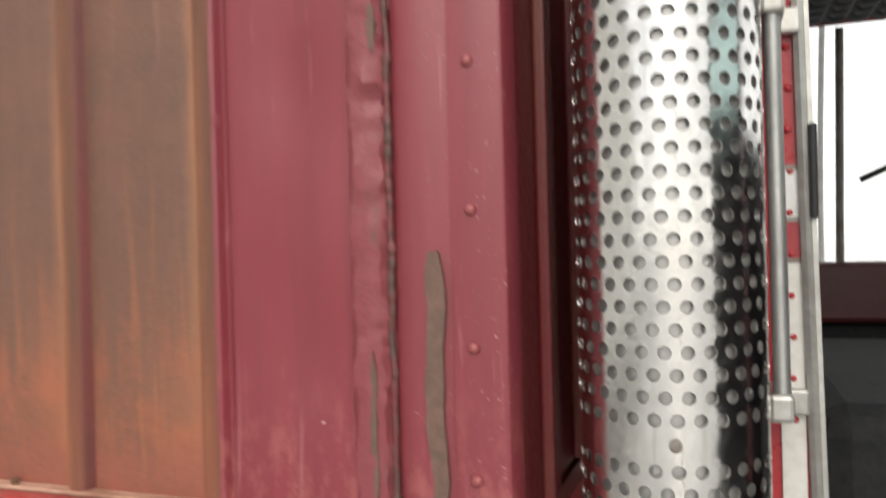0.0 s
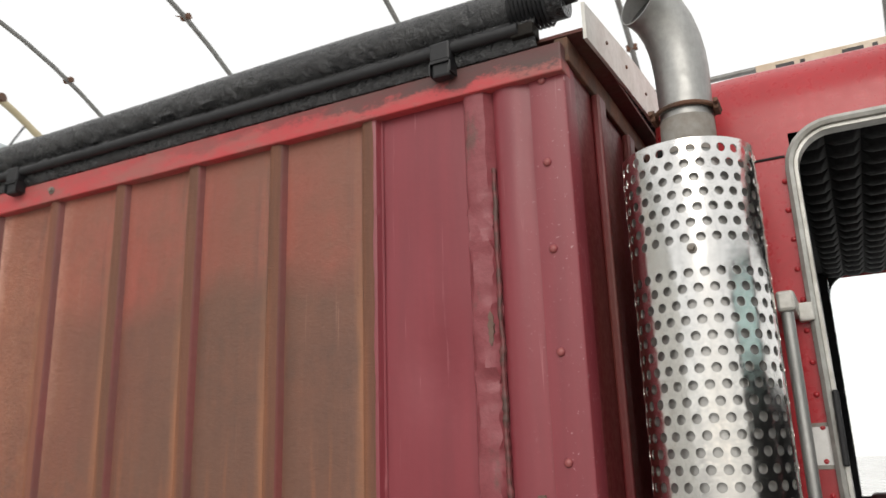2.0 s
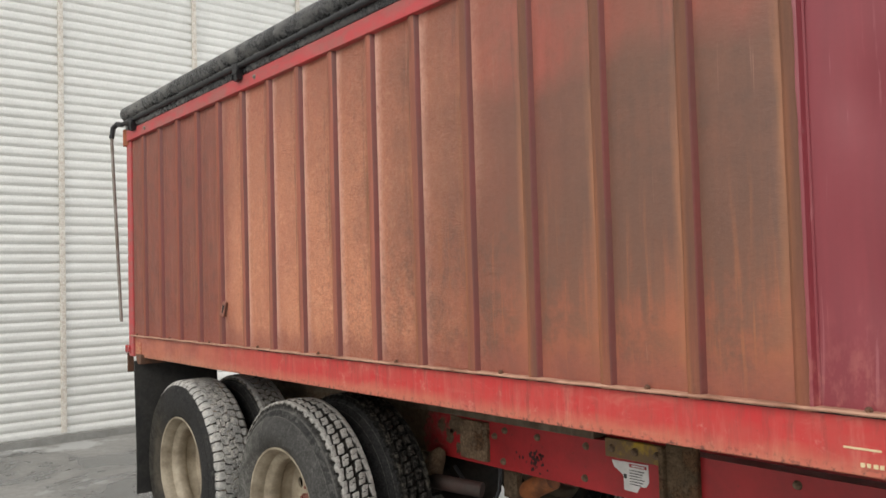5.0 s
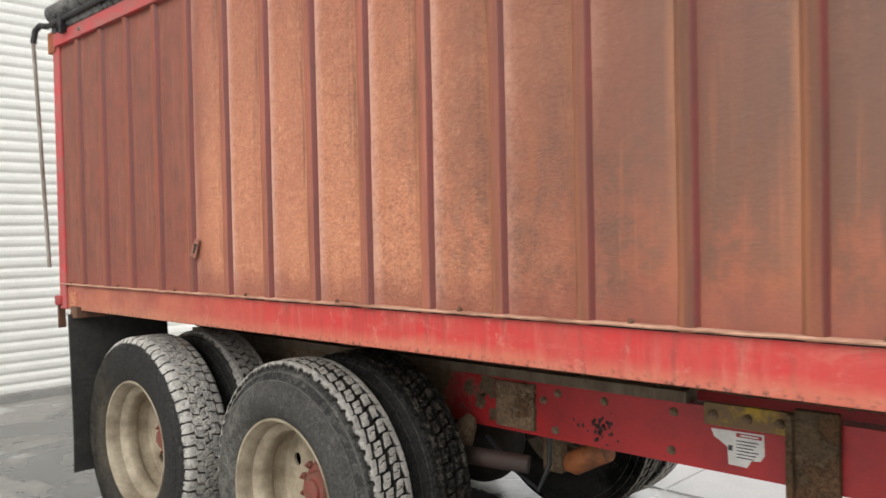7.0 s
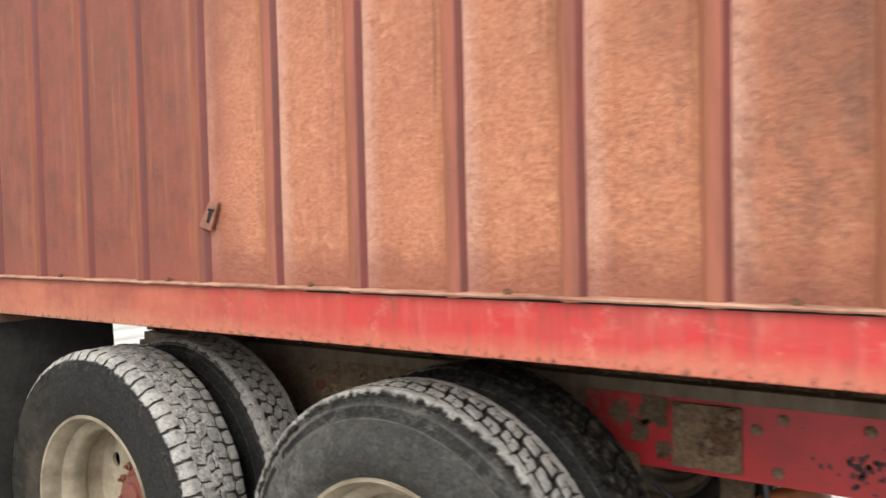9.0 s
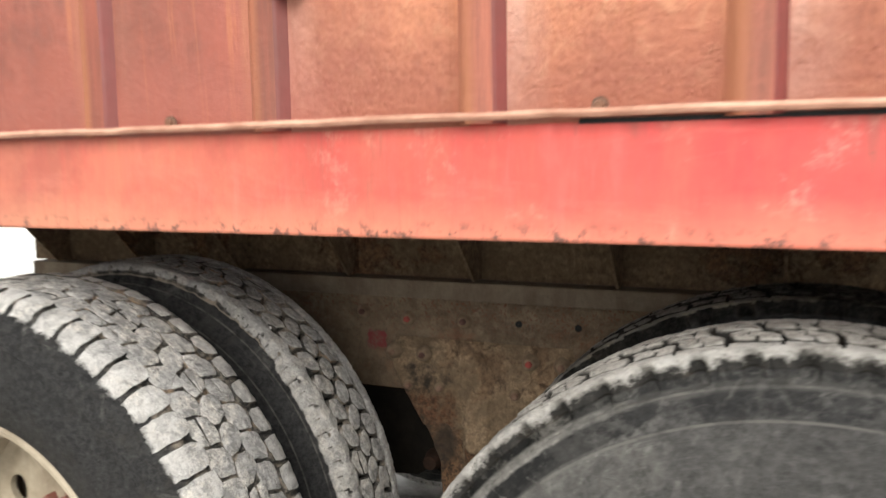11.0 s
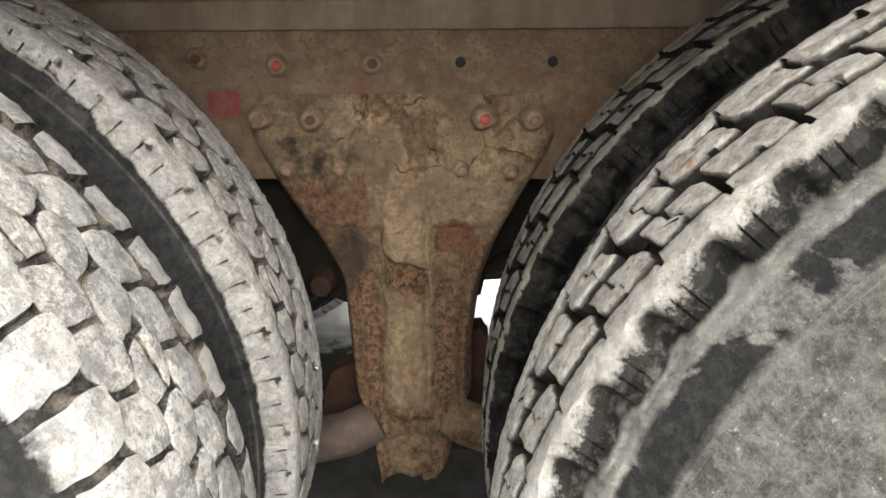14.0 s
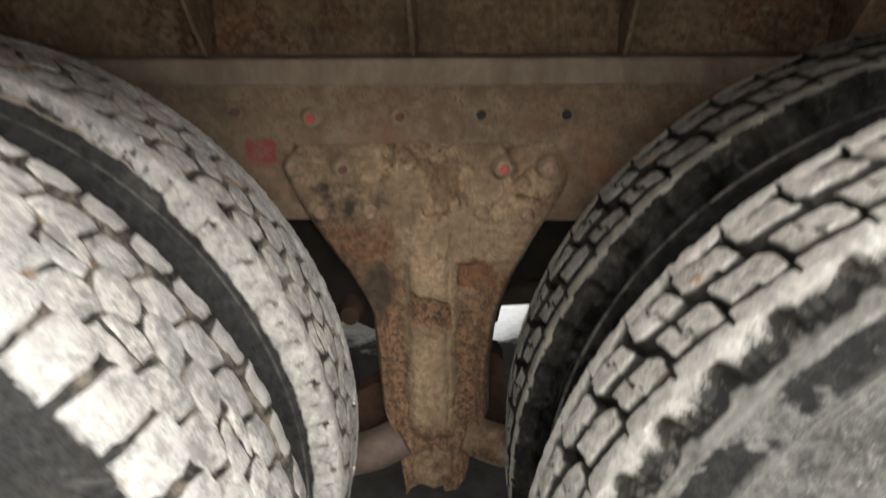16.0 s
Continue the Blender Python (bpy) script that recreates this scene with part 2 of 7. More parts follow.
def red_sill_paint():
    m, b = blank("chalky_red_sill", 0.55)
    x = axis_of(m, 0)
    big = noise_of(m, 4.5, 6, 0.65, (1, 1, 1.6))
    drip = noise_of(m, 12.0, 6, 0.7, (2.2, 1, 0.35))
    col = mixed(m, band(m, big, 0.4, 0.62), (0.50, 0.028, 0.030), (0.46, 0.060, 0.050))
    col = mixed(m, maths(m, "MULTIPLY", band(m, drip, 0.48, 0.66, 0, 0.5), band(m, noise_of(m, 3.2, 5, 0.6), 0.42, 0.60, 0.1, 1.0)), col, (0.56, 0.21, 0.16))
    col = mixed(m, band(m, noise_of(m, 10.0, 7, 0.7, (3.0, 1, 0.5)), 0.52, 0.66, 0, 0.75), col, (0.27, 0.05, 0.04))
    col = mixed(m, band(m, noise_of(m, 60.0, 6, 0.75, (0.6, 1, 1)), 0.61, 0.70, 0, 0.7), col, (0.11, 0.045, 0.032))
    blot = maths(m, "MULTIPLY", band(m, noise_of(m, 9.0, 7, 0.75), 0.56, 0.64), band(m, noise_of(m, 50.0, 6, 0.75), 0.42, 0.56))
    col = mixed(m, maths(m, "MULTIPLY", blot, 0.55), col, (0.60, 0.27, 0.21))
    tan = maths(m, "ADD", x, maths(m, "MULTIPLY", maths(m, "SUBTRACT", drip, 0.5), 1.6))
    col = mixed(m, band(m, tan, -3.1, -4.3, 0, 0.9), col, mixed(m, band(m, noise_of(m, 5.0, 7, 0.7), 0.42, 0.60), (0.43, 0.150, 0.088), (0.30, 0.092, 0.060)))
    wisp = maths(m, "MULTIPLY", band(m, noise_of(m, 5.0, 7, 0.7, (0.8, 1, 3.0), 0.6), 0.54, 0.66), band(m, x, -3.4, -2.4, 0.2, 0.30))
    col = mixed(m, wisp, col, (0.56, 0.20, 0.15))
    low = band(m, maths(m, "ADD", axis_of(m, 2), maths(m, "MULTIPLY", maths(m, "SUBTRACT", big, 0.5), 0.12)), 1.225, 1.18)
    col = mixed(m, maths(m, "MULTIPLY", low, 0.5), col, (0.48, 0.22, 0.13))
    worn = maths(m, "MULTIPLY", band(m, noise_of(m, 16.0, 7, 0.75, (2.6, 1, 0.16), 0.3), 0.50, 0.66), band(m, noise_of(m, 2.0, 4, 0.5), 0.40, 0.60, 0.25, 1.0))
    col = mixed(m, maths(m, "MULTIPLY", worn, 0.28), col, (0.22, 0.052, 0.045))
    specks = maths(m, "MULTIPLY", band(m, axis_of(m, 2), 1.195, 1.176), band(m, noise_of(m, 55.0, 5, 0.7), 0.52, 0.60))
    col = mixed(m, maths(m, "MULTIPLY", specks, 0.8), col, (0.05, 0.032, 0.026))
    link(m, col, b.inputs["Base Color"])
    link(m, band(m, big, 0.3, 0.7, 0.45, 0.7), b.inputs["Roughness"])
    bump(m, b, noise_of(m, 45.0, 5, 0.6), 0.12, 0.004)
    return m


def rail_paint():
    """Red chassis paint that gives way to caked dirt and rust round the wheels."""
    m, b = blank("red_chassis_paint", 0.5)
    x = axis_of(m, 0)
    big = noise_of(m, 6.0, 7, 0.7)
    fine = noise_of(m, 40.0, 6, 0.7)
    red = mixed(m, band(m, big, 0.4, 0.7), (0.40, 0.022, 0.026), (0.26, 0.02, 0.022))
    red = mixed(m, band(m, fine, 0.64, 0.72), red, (0.07, 0.03, 0.025))
    dirt = mixed(m, band(m, fine, 0.36, 0.62), (0.160, 0.116, 0.072), (0.094, 0.063, 0.039))
    dirt = mixed(m, band(m, noise_of(m, 22.0, 8, 0.75), 0.52, 0.62, 0, 0.5), dirt, (0.215, 0.165, 0.110))
    dirt = mixed(m, band(m, noise_of(m, 120.0, 6, 0.75), 0.60, 0.68, 0, 0.8), dirt, (0.06, 0.04, 0.028))
    dirt = mixed(m, maths(m, "MULTIPLY", band(m, noise_of(m, 170.0, 3, 0.55), 0.58, 0.62), band(m, maths(m, "ADD", axis_of(m, 2), maths(m, "MULTIPLY", big, 0.12)), 0.93, 1.00, 0.12, 0.95)), dirt, (0.125, 0.050, 0.026))
    dirt = mixed(m, band(m, big, 0.55, 0.66, 0, 0.55), dirt, (0.20, 0.085, 0.042))
    edge = maths(m, "ADD", x, maths(m, "MULTIPLY", maths(m, "SUBTRACT", big, 0.5), 0.9))
    link(m, mixed(m, band(m, edge, -2.86, -2.93), red, dirt), b.inputs["Base Color"])
    link(m, band(m, edge, -2.86, -2.93, 0.42, 0.85), b.inputs["Roughness"])
    bump(m, b, maths(m, "MULTIPLY", fine, band(m, edge, -2.86, -2.93, 0.2, 1.0)), 0.9, 0.010)
    return m


def cracks(m, scale, width):
    """Thin wandering crack lines."""
    c = m.node_tree.nodes.new("ShaderNodeTexCoord")
    w = node(m, "ShaderNodeTexNoise", Scale=scale * 0.8, Detail=5.0)
    link(m, c.outputs["Object"], w.inputs["Vector"])
    add = m.node_tree.nodes.new("ShaderNodeVectorMath")
    add.operation = "MULTIPLY_ADD"
    link(m, w.outputs["Color"], add.inputs[0])
    add.inputs[1].default_value = (0.12, 0.12, 0.12)
    link(m, c.outputs["Object"], add.inputs[2])
    v = node(m, "ShaderNodeTexVoronoi", Scale=scale)
    v.feature = "DISTANCE_TO_EDGE"
    link(m, add.outputs[0], v.inputs["Vector"])
    return band(m, v.outputs["Distance"], width, 0.0)


def caked_iron(name, tan, rust_at, oil, hanger_web=False):
    """Dried mud over rusty iron: cracked tan crust, bare speckled rust, dark oily stains."""
    m, b = blank(name, 0.88)
    big = noise_of(m, 8.0, 8, 0.72)
    fine = noise_of(m, 75.0, 8, 0.78)
    mid = noise_of(m, 4.2, 6, 0.6)
    grit = noise_of(m, 190.0, 5, 0.7)
    mud = mixed(m, band(m, fine, 0.38, 0.62), tuple(c * 1.12 for c in tan), tuple(c * 0.46 for c in tan))
    mud = mixed(m, band(m, big, 0.46, 0.60, 0, 0.75), mud, tuple(c * 0.48 for c in tan))
    mud = mixed(m, band(m, grit, 0.56, 0.68, 0, 0.75), mud, tuple(c * 0.32 for c in tan))
    mud = mixed(m, band(m, noise_of(m, 34.0, 7, 0.75), 0.58, 0.68, 0, 0.5), mud, (0.16, 0.092, 0.052))
    crack = maths(m, "MULTIPLY", cracks(m, 9.0, 0.006), band(m, mid, 0.50, 0.56))
    mud = mixed(m, maths(m, "MULTIPLY", crack, 0.5), mud, (0.045, 0.033, 0.024))
    bare = mixed(m, band(m, fine, 0.44, 0.58), (0.225, 0.125, 0.066), (0.085, 0.050, 0.033))
    bare = mixed(m, band(m, grit, 0.56, 0.66, 0, 0.8), bare, (0.33, 0.225, 0.13))
    where = band(m, maths(m, "ADD", mid, maths(m, "MULTIPLY", maths(m, "SUBTRACT", fine, 0.5), 0.25)), rust_at, rust_at + 0.04)
    if hanger_web:
        # crust keeps to the plate above and the web in the middle, and has fallen off the flanks
        wob = maths(m, "MULTIPLY", maths(m, "SUBTRACT", noise_of(m, 22.0, 6, 0.7), 0.5), 0.07)
        off = maths(m, "ADD", maths(m, "ABSOLUTE", maths(m, "ADD", axis_of(m, 0), 3.780), 0.0), wob)
        lower = band(m, maths(m, "ADD", axis_of(m, 2), maths(m, "MULTIPLY", wob, 1.6)), 0.705, 0.675)
        shed_off = maths(m, "MULTIPLY", maths(m, "MULTIPLY", lower, band(m, off, 0.036, 0.043)), band(m, noise_of(m, 17.0, 7, 0.75), 0.30, 0.46, 0.45, 1.0))
        bare = mixed(m, maths(m, "MULTIPLY", band(m, axis_of(m, 2), 0.70, 0.62), band(m, noise_of(m, 125.0, 5, 0.7), 0.51, 0.57, 0.05, 0.9)), bare, (0.034, 0.023, 0.017))
        knobby = band(m, axis_of(m, 2), 0.43, 0.40)
        shed_off = maths(m, "MAXIMUM", shed_off, maths(m, "MULTIPLY", knobby, 0.85))
        upper = maths(m, "MULTIPLY", band(m, axis_of(m, 2), 0.785, 0.755), maths(m, "MULTIPLY", band(m, maths(m, "ADD", axis_of(m, 0), wob), -3.825, -3.840), band(m, axis_of(m, 2), 0.60, 0.68)))
        shed_off = maths(m, "MAXIMUM", shed_off, maths(m, "MULTIPLY", upper, band(m, noise_of(m, 25.0, 7, 0.75), 0.34, 0.56)))
        gapz = maths(m, "ADD", maths(m, "ADD", axis_of(m, 2), maths(m, "MULTIPLY", wob, 0.3)), maths(m, "MULTIPLY", maths(m, "ADD", axis_of(m, 0), 3.80), 0.33))
        in_web = band(m, maths(m, "ABSOLUTE", maths(m, "ADD", maths(m, "ADD", axis_of(m, 0), 3.7795), maths(m, "MULTIPLY", wob, 0.15)), 0.0), 0.034, 0.031)
        broken = maths(m, "MULTIPLY", maths(m, "MULTIPLY", band(m, gapz, 0.652, 0.649), band(m, gapz, 0.585, 0.612)), in_web)
        px = maths(m, "ADD", axis_of(m, 0), maths(m, "MULTIPLY", wob, 0.9))
        pz = maths(m, "ADD", axis_of(m, 2), maths(m, "MULTIPLY", noise_of(m, 30.0, 6, 0.7), 0.05))
        pz = maths(m, "SUBTRACT", pz, 0.025)
        scar = maths(m, "MULTIPLY", maths(m, "MULTIPLY", band(m, px, -3.744, -3.738), band(m, px, -3.676, -3.684)), maths(m, "MULTIPLY", band(m, pz, 0.648, 0.658), band(m, pz, 0.703, 0.697)))
        red_zone = maths(m, "MULTIPLY", maths(m, "MULTIPLY", band(m, px, -3.820, -3.845), band(m, pz, 0.772, 0.752)), band(m, pz, 0.675, 0.70))
        red_zone = maths(m, "MULTIPLY", red_zone, band(m, noise_of(m, 40.0, 7, 0.75), 0.36, 0.56))
        bare = mixed(m, maths(m, "MAXIMUM", maths(m, "MULTIPLY", red_zone, 0.8), maths(m, "MULTIPLY", scar, 0.6)), bare, mixed(m, band(m, fine, 0.42, 0.6), (0.215, 0.092, 0.048), (0.085, 0.040, 0.025)))
        where = maths(m, "MAXIMUM", maths(m, "MULTIPLY", where, 0.45), maths(m, "MAXIMUM", maths(m, "MULTIPLY", shed_off, 0.9), maths(m, "MAXIMUM", maths(m, "MAXIMUM", scar, broken), maths(m, "MULTIPLY", red_zone, 0.85))))
    col = mixed(m, where, mud, bare)
    stain = band(m, noise_of(m, 6.5, 7, 0.7), 0.60, 0.70, 0, oil)
    if hanger_web:
        dx = maths(m, "DIVIDE", maths(m, "ADD", axis_of(m, 0), 3.862), 0.030)
        dz = maths(m, "DIVIDE", maths(m, "SUBTRACT", axis_of(m, 2), 0.655), 0.045)
        blot = maths(m, "ADD", maths(m, "ADD", maths(m, "MULTIPLY", dx, dx), maths(m, "MULTIPLY", dz, dz)), maths(m, "MULTIPLY", wob, 22.0))
        stain = maths(m, "MAXIMUM", stain, band(m, blot, 1.25, 0.5, 0.0, 0.8))
    col = mixed(m, stain, col, (0.040, 0.032, 0.026))
    link(m, col, b.inputs["Base Color"])
    link(m, band(m, stain, 0, 1, 0.92, 0.6), b.inputs["Roughness"])
    height = maths(m, "ADD", maths(m, "MULTIPLY", big, 1.3), maths(m, "SUBTRACT", fine, maths(m, "MULTIPLY", crack, 0.5)))
    bump(m, b, maths(m, "SUBTRACT", height, maths(m, "MULTIPLY", where, 0.5)), 1.0, 0.014)
    return m


def polar_noise(m, x, z, r, around, across, detail=6, rough=0.65):
    """Noise drawn out along circles about the wheel's axle."""
    ang = maths(m, "ARCTAN2", z, x)
    c = m.node_tree.nodes.new("ShaderNodeCombineXYZ")
    link(m, maths(m, "MULTIPLY", ang, around), c.inputs[0])
    link(m, maths(m, "MULTIPLY", r, across), c.inputs[1])
    n = node(m, "ShaderNodeTexNoise", Scale=1.0, Detail=detail, Roughness=rough)
    link(m, c.outputs[0], n.inputs["Vector"])
    return n.outputs[0]


def rubber(name, edge, dust, white, wall, worn, lean, pale, fill, skirt, mid_y=0.149):
    """Black rubber: pale road dust on the running surface above the radius edge, a smeared sidewall of tone wall, chalk white in worn places."""
    m, b = blank(name, 0.75)
    b.inputs["Specular IOR Level"].default_value = 0.04
    x, z = axis_of(m, 0), axis_of(m, 2)
    r = maths(m, "SQRT", maths(m, "ADD", maths(m, "MULTIPLY", x, x), maths(m, "MULTIPLY", z, z)), 0.0)
    big = noise_of(m, 7.0, 7, 0.7)
    mid = noise_of(m, 26.0, 8, 0.72)
    fine = noise_of(m, 95.0, 8, 0.78)
    crumb = noise_of(m, 240.0, 4, 0.7)
    # sidewall: black where washed, grey film, paler scuffs and a yellowish dirt line at the steps
    film = band(m, maths(m, "ADD", noise_of(m, 11.0, 8, 0.68, (1, 1, 1), 0.7), maths(m, "MULTIPLY", fine, 0.3)), 0.62, 0.68)
    side = mixed(m, film, tuple(c * 0.22 for c in wall), wall)
    inner = band(m, maths(m, "ADD", r, maths(m, "MULTIPLY", maths(m, "SUBTRACT", mid, 0.5), 0.03)), 0.458, 0.447)
    side = mixed(m, maths(m, "MULTIPLY", inner, band(m, noise_of(m, 14.0, 8, 0.75), 0.36, 0.60, 0.2, 0.9)), side, wall)
    patchy = band(m, maths(m, "ADD", noise_of(m, 6.5, 10, 0.72, (1, 1, 1), 0.6), maths(m, "MULTIPLY", maths(m, "SUBTRACT", fine, 0.5), 0.25)), 0.49, 0.55, 0.0, 0.70 * worn)
    side = mixed(m, patchy, side, tuple(c * 0.30 for c in wall))
    halo = maths(m, "MULTIPLY", band(m, maths(m, "ADD", r, maths(m, "MULTIPLY", maths(m, "SUBTRACT", big, 0.5), 0.05)), 0.395, 0.345), band(m, mid, 0.36, 0.60, 0.2, 0.7))
    side = mixed(m, halo, side, tuple(0.4 * c + 0.6 * d for c, d in zip(wall, (0.17, 0.145, 0.11))))
    side = mixed(m, band(m, fine, 0.56, 0.66, 0.0, 0.5 * worn), side, tuple(min(1.0, c * 1.7) for c in wall))
    scratch = maths(m, "MULTIPLY", band(m, noise_of(m, 55.0, 4, 0.6, (1, 1, 0.12), 0.4), 0.62, 0.70), worn * 0.6)
    side = mixed(m, scratch, side, tuple(min(1.0, c * 2.0) for c in wall))
    side = mixed(m, band(m, crumb, 0.54, 0.70, 0, 0.4), side, tuple(c * 0.5 for c in wall))
    scuff = maths(m, "MULTIPLY", band(m, noise_of(m, 16.0, 8, 0.75, (1, 1, 1), 1.2), 0.60, 0.70), worn)
    side = mixed(m, scuff, side, tuple(min(1.0, c * 2.3) for c in wall))
    step = maths(m, "MULTIPLY", maths(m, "ADD", maths(m, "MULTIPLY", band(m, r, 0.4715, 0.4765), band(m, r, 0.4815, 0.4775)), maths(m, "MULTIPLY", band(m, r, 0.489, 0.493), band(m, r, 0.500, 0.4955))), band(m, mid, 0.50, 0.62))
    side = mixed(m, maths(m, "MULTIPLY", step, worn * 0.7), side, (0.22, 0.195, 0.15))
    # the wall turns darker towards the front
    front_dark = band(m, maths(m, "ADD", x, maths(m, "MULTIPLY", maths(m, "SUBTRACT", big, 0.5), 0.5)), -0.30, -0.17, 0.0, 0.84)
    side = mixed(m, maths(m, "MULTIPLY", front_dark, band(m, mid, 0.26, 0.46)), side, mixed(m, band(m, fine, 0.40, 0.62), (0.030, 0.030, 0.031), (0.068, 0.068, 0.068)))
    smear = maths(m, "MULTIPLY", maths(m, "MULTIPLY", band(m, noise_of(m, 19.0, 8, 0.75, (1, 1, 1), 1.4), 0.55, 0.66), band(m, r, 0.455, 0.485)), worn * 0.8)
    side = mixed(m, smear, side, (0.27, 0.26, 0.24))
    rings = polar_noise(m, x, z, r, 5.0, 420.0)
    ridge = maths(m, "MAXIMUM", maths(m, "MULTIPLY", band(m, r, 0.4462, 0.4474), band(m, r, 0.4504, 0.4492)), maths(m, "MULTIPLY", band(m, r, 0.4772, 0.4784), band(m, r, 0.4812, 0.4800)))
    if worn > 0.7:
        # mottled slate inside the ridge, crisp washed patches beyond it, a dusty strip at the foot of the lugs
        slate_in = mixed(m, band(m, maths(m, "ADD", mid, maths(m, "MULTIPLY", maths(m, "SUBTRACT", fine, 0.5), 0.9)), 0.36, 0.66), tuple(c * 0.34 for c in wall), wall)
        slate_in = mixed(m, band(m, rings, 0.56, 0.70, 0.0, 0.45), slate_in, tuple(c * 1.5 for c in wall))
        slate_in = mixed(m, band(m, crumb, 0.63, 0.70, 0.0, 0.7), slate_in, tuple(c * 1.9 for c in wall))
        slate_in = mixed(m, band(m, crumb, 0.42, 0.35, 0.0, 0.6), slate_in, tuple(c * 0.25 for c in wall))
        slate_in = mixed(m, scratch, slate_in, tuple(c * 1.8 for c in wall))
        spill = maths(m, "ADD", noise_of(m, 9.0, 4, 0.55, (1, 1, 1), 1.6), maths(m, "MULTIPLY", maths(m, "SUBTRACT", fine, 0.5), 0.12))
        film2 = mixed(m, band(m, fine, 0.40, 0.62), (0.085, 0.083, 0.079), tuple(c * 1.05 for c in wall))
        outer_wall = mixed(m, band(m, spill, 0.545, 0.512), film2, mixed(m, band(m, fine, 0.45, 0.65), (0.024, 0.024, 0.024), (0.050, 0.049, 0.047)))
        foot = maths(m, "MULTIPLY", band(m, maths(m, "ADD", r, maths(m, "MULTIPLY", maths(m, "SUBTRACT", mid, 0.5), 0.012)), 0.4735, 0.4765), band(m, mid, 0.30, 0.60, 0.25, 0.95))
        outer_wall = mixed(m, foot, outer_wall, mixed(m, band(m, fine, 0.4, 0.6), (0.34, 0.328, 0.302), (0.18, 0.173, 0.159)))
        zone = band(m, maths(m, "ADD", r, maths(m, "MULTIPLY", maths(m, "SUBTRACT", big, 0.5), 0.012)), 0.449, 0.453)
        dirty = mixed(m, zone, slate_in, outer_wall)
        lug_face = mixed(m, band(m, maths(m, "ADD", mid, maths(m, "MULTIPLY", maths(m, "SUBTRACT", fine, 0.5), 0.8)), 0.48, 0.66), (0.018, 0.0178, 0.0172), (0.130, 0.124, 0.112))
        rim_r = maths(m, "ADD", r, maths(m, "MULTIPLY", maths(m, "SUBTRACT", mid, 0.5), 0.010))
        dirty = mixed(m, band(m, rim_r, 0.4840, 0.4870), dirty, lug_face)
        side = mixed(m, maths(m, "MULTIPLY", front_dark, 0.9), dirty, side)
        side = mixed(m, maths(m, "MULTIPLY", ridge, band(m, mid, 0.40, 0.56, 0.1, 0.75)), side, (0.19, 0.183, 0.168))
    elif worn < 0.4:
        # thin concentric lines and grey smears on the inner tyres' walls
        side = mixed(m, maths(m, "MULTIPLY", ridge, band(m, mid, 0.40, 0.58, 0.15, 0.9)), side, (0.15, 0.143, 0.132))
        side = mixed(m, maths(m, "MULTIPLY", band(m, rings, 0.57, 0.68, 0.0, 0.55), band(m, big, 0.40, 0.56)), side, (0.115, 0.110, 0.102))
        side = mixed(m, maths(m, "MULTIPLY", band(m, noise_of(m, 15.0, 7, 0.7, (1, 1, 1), 1.2), 0.56, 0.64), 0.55), side, (0.060, 0.058, 0.054))
    # tread
    tread = mixed(m, band(m, fine, 0.42, 0.60), tuple(c * pale for c in (0.44, 0.418, 0.382)), tuple(c * pale for c in (0.19, 0.178, 0.160)))
    tread = mixed(m, band(m, mid, 0.53, 0.66, 0, 0.45 + 0.3 * fill), tread, (0.13, 0.125, 0.12))
    chalk = maths(m, "MULTIPLY", band(m, big, 0.42, 0.58, 0, white), band(m, maths(m, "ADD", mid, maths(m, "MULTIPLY", fine, 0.7)), 0.78, 0.90))
    slate = maths(m, "MULTIPLY", band(m, noise_of(m, 12.0, 8, 0.76, (1, 1, 1), 0.8), 0.46, 0.55), 0.95 * fill)
    tread = mixed(m, slate, tread, mixed(m, band(m, fine, 0.4, 0.6), (0.55, 0.540, 0.522), (0.29, 0.285, 0.278)))
    if fill < 0.5 and white > 0.5:
        chalk = maths(m, "MAXIMUM", chalk, maths(m, "MULTIPLY", band(m, maths(m, "ADD", x, maths(m, "MULTIPLY", maths(m, "SUBTRACT", mid, 0.5), 0.3)), 0.02, 0.20), 0.8))
    blot = noise_of(m, 42.0, 9, 0.82)
    tread = mixed(m, band(m, blot, 0.50, 0.55, 0, 0.80 * fill), tread, (0.27, 0.265, 0.257))
    flecked = noise_of(m, 62.0, 7, 0.8, (1, 1, 1), 0.6)
    outer = maths(m, "MULTIPLY", band(m, axis_of(m, 1), 0.098, 0.066, 0.0, white * fill), band(m, maths(m, "ADD", mid, maths(m, "MULTIPLY", fine, 0.8)), 0.82, 0.92))
    chalk = maths(m, "MAXIMUM", chalk, outer)
    chalk = maths(m, "MULTIPLY", chalk, band(m, flecked, 0.56, 0.51, 1.0 - 0.75 * fill, 1.0))
    tread = mixed(m, maths(m, "MULTIPLY", chalk, band(m, blot, 0.545, 0.485, 0.06, 1.0)), tread, (0.70, 0.687, 0.656))
    tread = mixed(m, band(m, crumb, 0.57, 0.64, 0, 0.7), tread, tuple(c * pale for c in (0.13, 0.123, 0.112)))
    split = maths(m, "MULTIPLY", maths(m, "ADD", cracks(m, 30.0, 0.030), maths(m, "MULTIPLY", cracks(m, 75.0, 0.030), 0.5)), 0.04 + 0.10 * fill)
    tread = mixed(m, split, tread, (0.10, 0.092, 0.082))
    tread = mixed(m, band(m, noise_of(m, 15.0, 6, 0.65), 0.66, 0.71, 0, 0.8), tread, (0.40, 0.25, 0.135))
